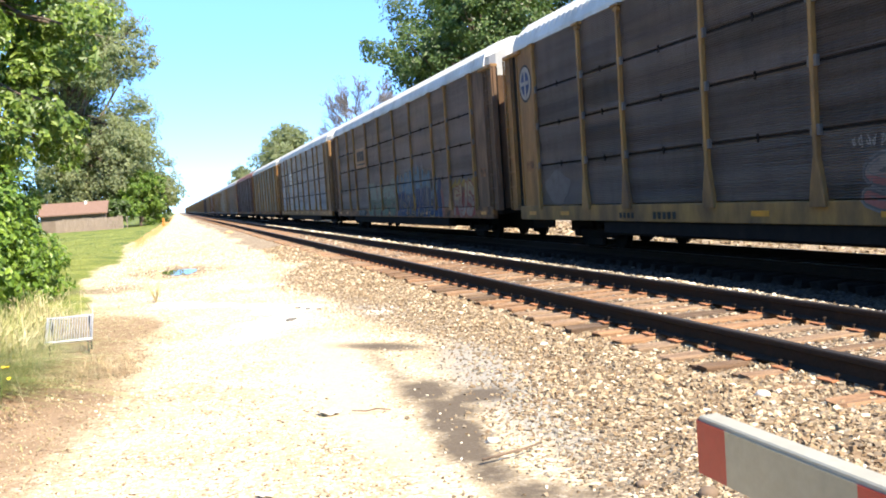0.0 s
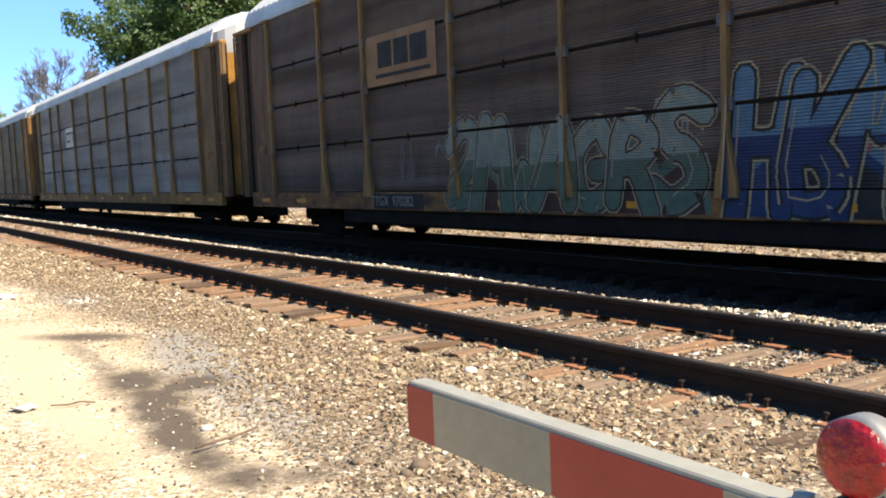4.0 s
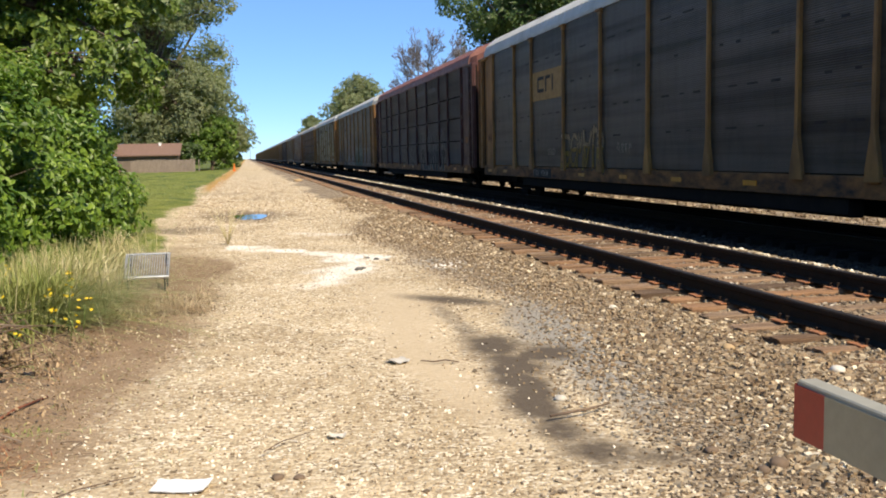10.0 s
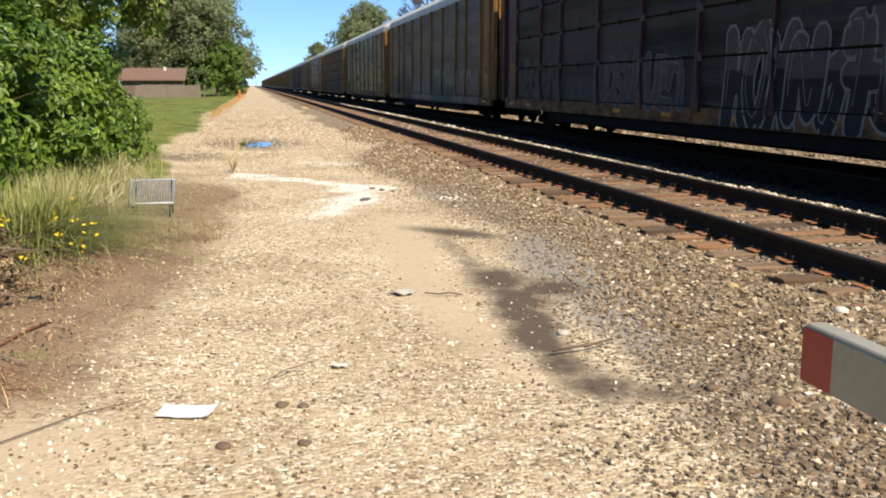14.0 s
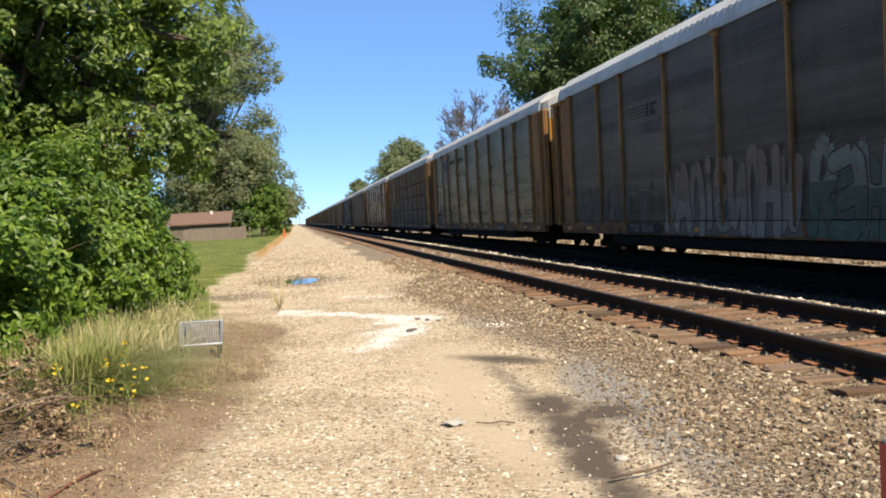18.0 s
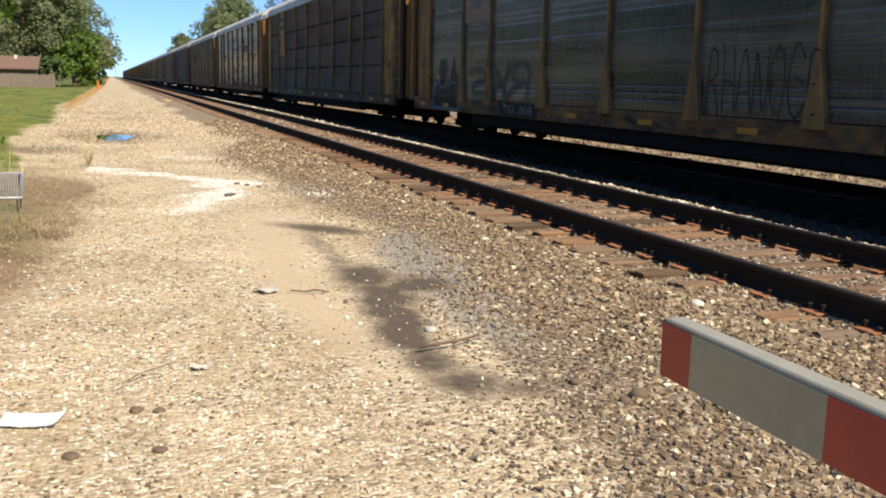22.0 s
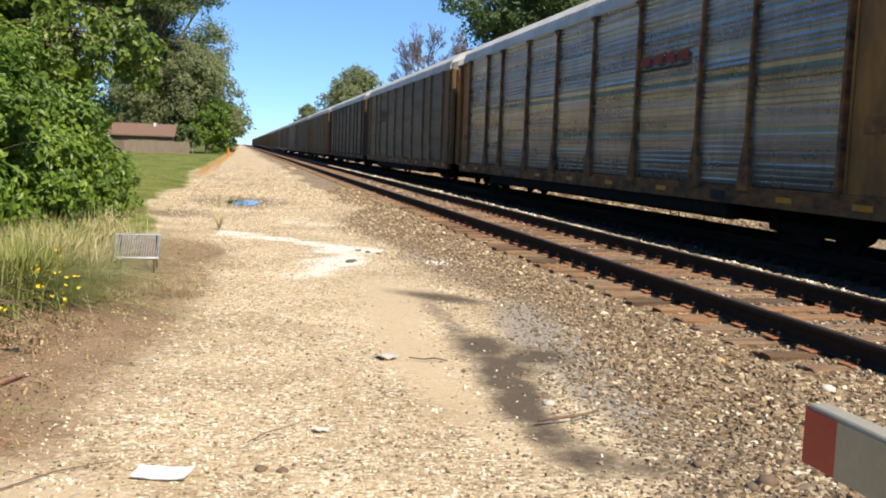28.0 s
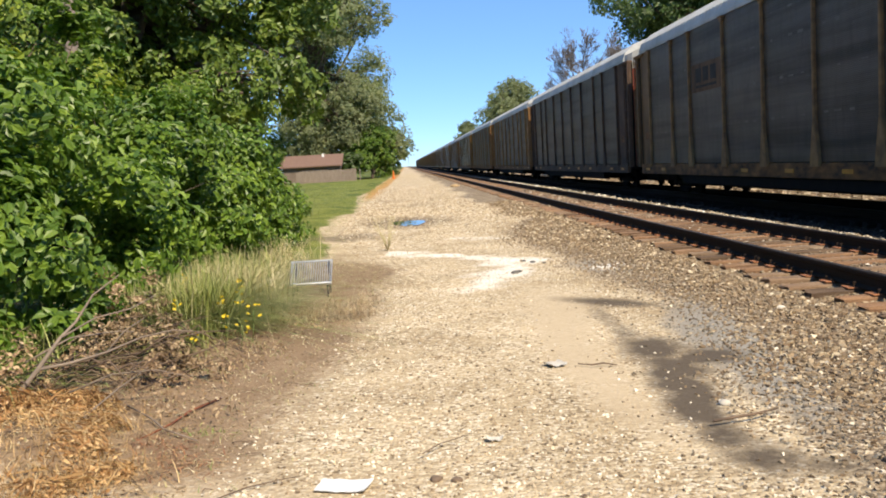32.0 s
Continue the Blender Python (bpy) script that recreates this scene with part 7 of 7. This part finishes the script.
    def rock(x, y, s, mat_, label, flat=0.6, seed=0, name="stone"):
        r = random.Random(seed)
        bm = bmesh.new()
        bmesh.ops.create_icosphere(bm, subdivisions=2, radius=1)
        for v in bm.verts:
            v.co *= 1 + 0.22 * noise.noise(v.co * 1.7 + Vector((seed, 0, 0)))
            v.co = Vector((v.co.x * s * 1.15, v.co.y * s, v.co.z * s * flat))
        z = float(ground_height(np.array([x]), np.array([y]))[0])
        ob = part(name, mesh_bm(name, bm, True), mat_, None, pose(x, y, z + 0.4 * s * flat, 0, 0, r.uniform(0, 360)))
        tagged(ob, label, "stone")

    white = plain("white_limestone", (0.6, 0.56, 0.48), 0.85)
    brown = plain("dark_brown_stone", (0.17, 0.12, 0.08), 0.85)
    tan = plain("tan_stone", (0.42, 0.3, 0.16), 0.85)
    rock(1.81, 5.38, 0.038, white, "round white stone on dark soil", 0.6, 1)
    rock(3.29, 8.21, 0.036, white, "white stone among the ballast", 0.7, 2)
    rock(3.7, 5.36, 0.05, white, "large white limestone lump among the ballast", 0.7, 3)
    rock(3.36, 6.17, 0.05, tan, "tan stone among the ballast", 0.7, 4)
    lump = plain("dark_grey_stone", (0.13, 0.125, 0.115), 0.85)
    for i, (x, y, r) in enumerate(((1.36, 12.25, 0.05), (1.44, 12.4, 0.035), (1.76, 13.45, 0.04), (1.66, 13.7, 0.03), (1.9, 13.3, 0.026))):
        rock(x, y, r, lump, "dark grey stone on a chalky patch", 0.6, 40 + i)
    rock(-0.2, 3.9, 0.035, brown, "flat dark stone on the path", 0.4, 6)
    rock(0.14, 3.87, 0.03, brown, "small dark stone on the path", 0.5, 7)
    rock(0.06, 4.4, 0.03, brown, "dark clod on the path", 0.6, 8)
    rock(0.16, 4.37, 0.026, brown, "dark clod on the path", 0.6, 9)
    rock(2.39, 3.9, 0.045, brown, "dark brown stone on pale gravel", 0.7, 12)
    rock(2.28, 3.85, 0.032, brown, "dark brown stone on pale gravel", 0.7, 13)
    rock(2.2, 4.2, 0.035, brown, "brown stone on dark soil", 0.6, 10)
    rock(3.1, 60.0, 0.26, tan, "tan boulder beside the track far along", 0.5, 11)

    # sticks and the brush heap
    stick = worn("dead_stick_bark", (0.16, 0.11, 0.075), (0.08, 0.06, 0.045), 0.9, scale=8)
    red = worn("red_brown_stick", (0.22, 0.075, 0.035), (0.13, 0.05, 0.03), 0.9, scale=8)
    grey = worn("grey_dead_branch", (0.24, 0.19, 0.145), (0.13, 0.105, 0.085), 0.9, scale=6)

    def branch(lines, mat_, label, name="stick"):
        x, y, _ = lines[0][0][0]
        ob = part(name, tube_mesh(name, [[((p[0] - x, p[1] - y, p[2]), r) for p, r in l] for l in lines], 6), mat_, None, (x, y, 0.0))
        tagged(ob, label, "branch")

    branch([[((1.6, 4.95, 0.02), 0.009), ((1.85, 5.0, 0.03), 0.008), ((2.02, 5.1, 0.025), 0.004)]], stick, "thin dead stick lying on dark soil")
    branch([[((-0.6, 4.52, 0.012), 0.002), ((-0.7, 4.47, 0.016), 0.003), ((-0.85, 4.4, 0.012), 0.0035), ((-1.08, 4.14, 0.012), 0.0035), ((-1.18, 4.02, 0.014), 0.004)]], stick, "long thin dead stick across the path's edge")
    branch([[((0.0, 4.75, 0.01), 0.0025), ((0.1, 4.9, 0.012), 0.003), ((0.24, 5.02, 0.01), 0.002)]], stick, "short thin twig on the path")
    branch([[((1.16, 6.62, 0.012), 0.004), ((1.25, 6.54, 0.016), 0.006), ((1.33, 6.56, 0.02), 0.006), ((1.42, 6.5, 0.012), 0.004)]], stick, "short brown stick on the path")
    branch([[((-1.32, 6.2, 0.03), 0.007), ((-1.44, 5.85, 0.045), 0.008), ((-1.5, 5.6, 0.035), 0.007), ((-1.66, 5.15, 0.03), 0.005)]], red, "red-brown dead branch on the dirt")
    branch([[((-1.26, 5.22, 0.025), 0.004), ((-1.5, 5.42, 0.055), 0.006), ((-1.62, 5.62, 0.07), 0.006), ((-1.86, 5.95, 0.08), 0.006)]], grey, "grey dead branch on the dirt")
    branch([[((-2.8, 5.85, 0.0), 0.024), ((-2.62, 5.95, 0.1), 0.021), ((-2.42, 6.0, 0.34), 0.017), ((-2.34, 6.2, 0.5), 0.012), ((-2.28, 6.35, 0.58), 0.01), ((-2.2, 6.5, 0.74), 0.007), ((-2.04, 6.6, 0.86), 0.004)],
            [((-2.42, 6.0, 0.34), 0.012), ((-2.25, 6.1, 0.35), 0.011), ((-2.06, 6.25, 0.38), 0.009), ((-1.85, 6.35, 0.45), 0.007), ((-1.66, 6.45, 0.47), 0.005), ((-1.5, 6.5, 0.44), 0.003)],
            [((-2.34, 6.2, 0.5), 0.008), ((-2.15, 6.35, 0.6), 0.006), ((-1.95, 6.5, 0.63), 0.005), ((-1.8, 6.6, 0.7), 0.003)],
            [((-2.06, 6.25, 0.38), 0.006), ((-1.96, 6.35, 0.5), 0.005), ((-1.86, 6.5, 0.56), 0.003)]], grey, "forked grey dead branch arching out of the brush heap", "dead_branch")
    branch([[((-2.2, 5.9, 0.2), 0.006), ((-1.95, 6.0, 0.28), 0.006), ((-1.7, 6.1, 0.27), 0.005), ((-1.5, 6.15, 0.2), 0.003)]], grey, "thin grey dead branch on the brush heap", "dead_branch")
    branch([[((-2.0, 5.55, 0.12), 0.006), ((-1.9, 5.85, 0.2), 0.006), ((-1.78, 6.2, 0.27), 0.004)]], grey, "thin pale dead branch leaning on the brush heap", "dead_branch")
    branch([[((-2.7, 6.5, 0.3), 0.009), ((-2.45, 6.7, 0.42), 0.007), ((-2.2, 7.0, 0.4), 0.005), ((-1.9, 7.2, 0.32), 0.003)]], grey, "grey dead branch lying across the brush heap", "dead_branch")
    np_rng = np.random.RandomState(9)
    bits = []
    for _ in range(60):
        y = rng.uniform(4.0, 13.5)
        x = float(lerp_table(y, EDGE_LEFT)) - abs(rng.gauss(0, 0.7)) + 0.15
        a, l, z = rng.uniform(-1.5, 1.6), rng.uniform(0.03, 0.14), float(ground_height(np.array([x]), np.array([y]))[0]) + 0.012
        bits.append([((x, y, z), 0.0018), ((x + 0.5 * l * math.cos(a), y + 0.5 * l * math.sin(a), z + rng.uniform(0, 0.02)), 0.0025), ((x + l * math.cos(a) + 0.02, y + l * math.sin(a), z), 0.002)])
    tagged(part("twig_litter", tube_mesh("twig_litter", bits, 5), stick), "thin dead twigs strewn over the brown dirt", "twigs", kind="stuff")
    heap = new("brush_heap")
    heap.location = (-2.2, 6.9, 0)
    tagged(heap, "heap of cut branches with withered brown leaves", "brush heap")
    lines = []
    for _ in range(80):
        a, l = rng.uniform(-0.9, 1.3), rng.uniform(0.25, 0.75)
        x, y, z = rng.uniform(-0.9, 0.3), rng.uniform(-1.0, 0.9), rng.uniform(0.05, 0.3)
        lines.append([((x, y, z), 0.006), ((x + 0.5 * l * math.cos(a), y + 0.5 * l * math.sin(a), z + rng.uniform(0, 0.15)), 0.006), ((x + l * math.cos(a), y + l * math.sin(a), max(0.03, z + rng.uniform(-0.15, 0.15))), 0.003)])
    for l in lines:
        part("twig", tube_mesh("twig", [l], 5), stick, heap)
    cl = [(-0.5, 0.4, 0.3, 0.5, 0.5, 0.28), (0.0, 0.1, 0.22, 0.5, 0.5, 0.2), (0.45, -0.1, 0.13, 0.4, 0.4, 0.13), (-0.6, -0.5, 0.25, 0.5, 0.5, 0.22), (-0.2, 1.0, 0.5, 0.35, 0.4, 0.3), (0.1, 0.7, 0.3, 0.4, 0.4, 0.2)]
    part("withered_leaves", crown_mesh("withered_leaves", cl, 5200, 0.038, np_rng, sub=18, tight=0.24, low=0.02), LEAF_DEAD, heap)
    # weeds with yellow flowers
    petals = plain("yellow_petal", (0.75, 0.55, 0.02), 0.6)
    stem = plain("green_stem", (0.1, 0.16, 0.03), 0.6)
    for x, y, h in ((-1.5, 7.6, 0.26), (-1.3, 7.8, 0.3), (-1.65, 8.3, 0.36), (-2.0, 8.0, 0.38), (-1.45, 8.0, 0.4), (-2.2, 9.0, 0.5), (-1.35, 7.5, 0.22), (-1.75, 7.4, 0.2), (-1.6, 8.9, 0.42)):
        fl = new("yellow_flower")
        fl.location = (x - 0.12, y + 0.35, 0.03)
        tagged(fl, "yellow wildflower on a thin green stem", "flower", "wildflowers by the path")
        part("stem", tube_mesh("stem", [[((0, 0, 0), 0.004), ((0.02, 0.02, h * 0.6), 0.003), ((0.03, 0.0, h), 0.003)]], 5), stem, fl)
        for k in range(5):
            bm = bmesh.new()
            o = Vector((0.03 + rng.uniform(-0.05, 0.05), rng.uniform(-0.05, 0.05), h + rng.uniform(-0.06, 0.04)))
            bmesh.ops.create_cone(bm, cap_ends=True, segments=7, radius1=0.005, radius2=0.017, depth=0.012, matrix=Matrix.Translation(o) @ Euler((rng.uniform(-0.6, 0.6), rng.uniform(-0.6, 0.6), 0)).to_matrix().to_4x4())
            part("bloom", mesh_bm("bloom", bm), petals, fl)
    # thin weed on the path
    weed = new("weed")
    weed.location = (-0.4, 16.95, 0)
    tagged(weed, "sparse dry weed standing on the path", "weed")
    for a, k in [(rng.uniform(0, 6.28), rng.uniform(0.1, 0.32)) for _ in range(12)]:
        part("stem", tube_mesh("stem", [[((0, 0, 0), 0.007), ((0.12 * math.cos(a), 0.1 * math.sin(a), 0.3), 0.005), ((k * math.cos(a), k * math.sin(a), 0.62), 0.003)]], 5), GRASS_DRY, weed)
    cone = new("traffic_cone")
    cone.location = (-1.5, 118, 0)
    tagged(cone, "orange traffic marker far along the path", "traffic cone")
    bm = bmesh.new()
    add_box(bm, -0.2, 0.2, -0.2, 0.2, 0, 0.05, 0.01)
    add_cyl(bm, (0, 0, 0.05), (0, 0, 1.0), 0.16, 0.05, 14)
    part("cone", mesh_bm("cone", bm), plain("orange_plastic", (0.7, 0.16, 0.02), 0.5), cone)


build_small()
build_stones()


def motions():
    """The train rolls past, towards the camera."""
    times = range(0, 33, 2)
    for n, car in CARS:
        walk(car, [(t, pose(TRACK_2, FIRST + CAR_PITCH * n - travel(t), 0)) for t in times])


motions()
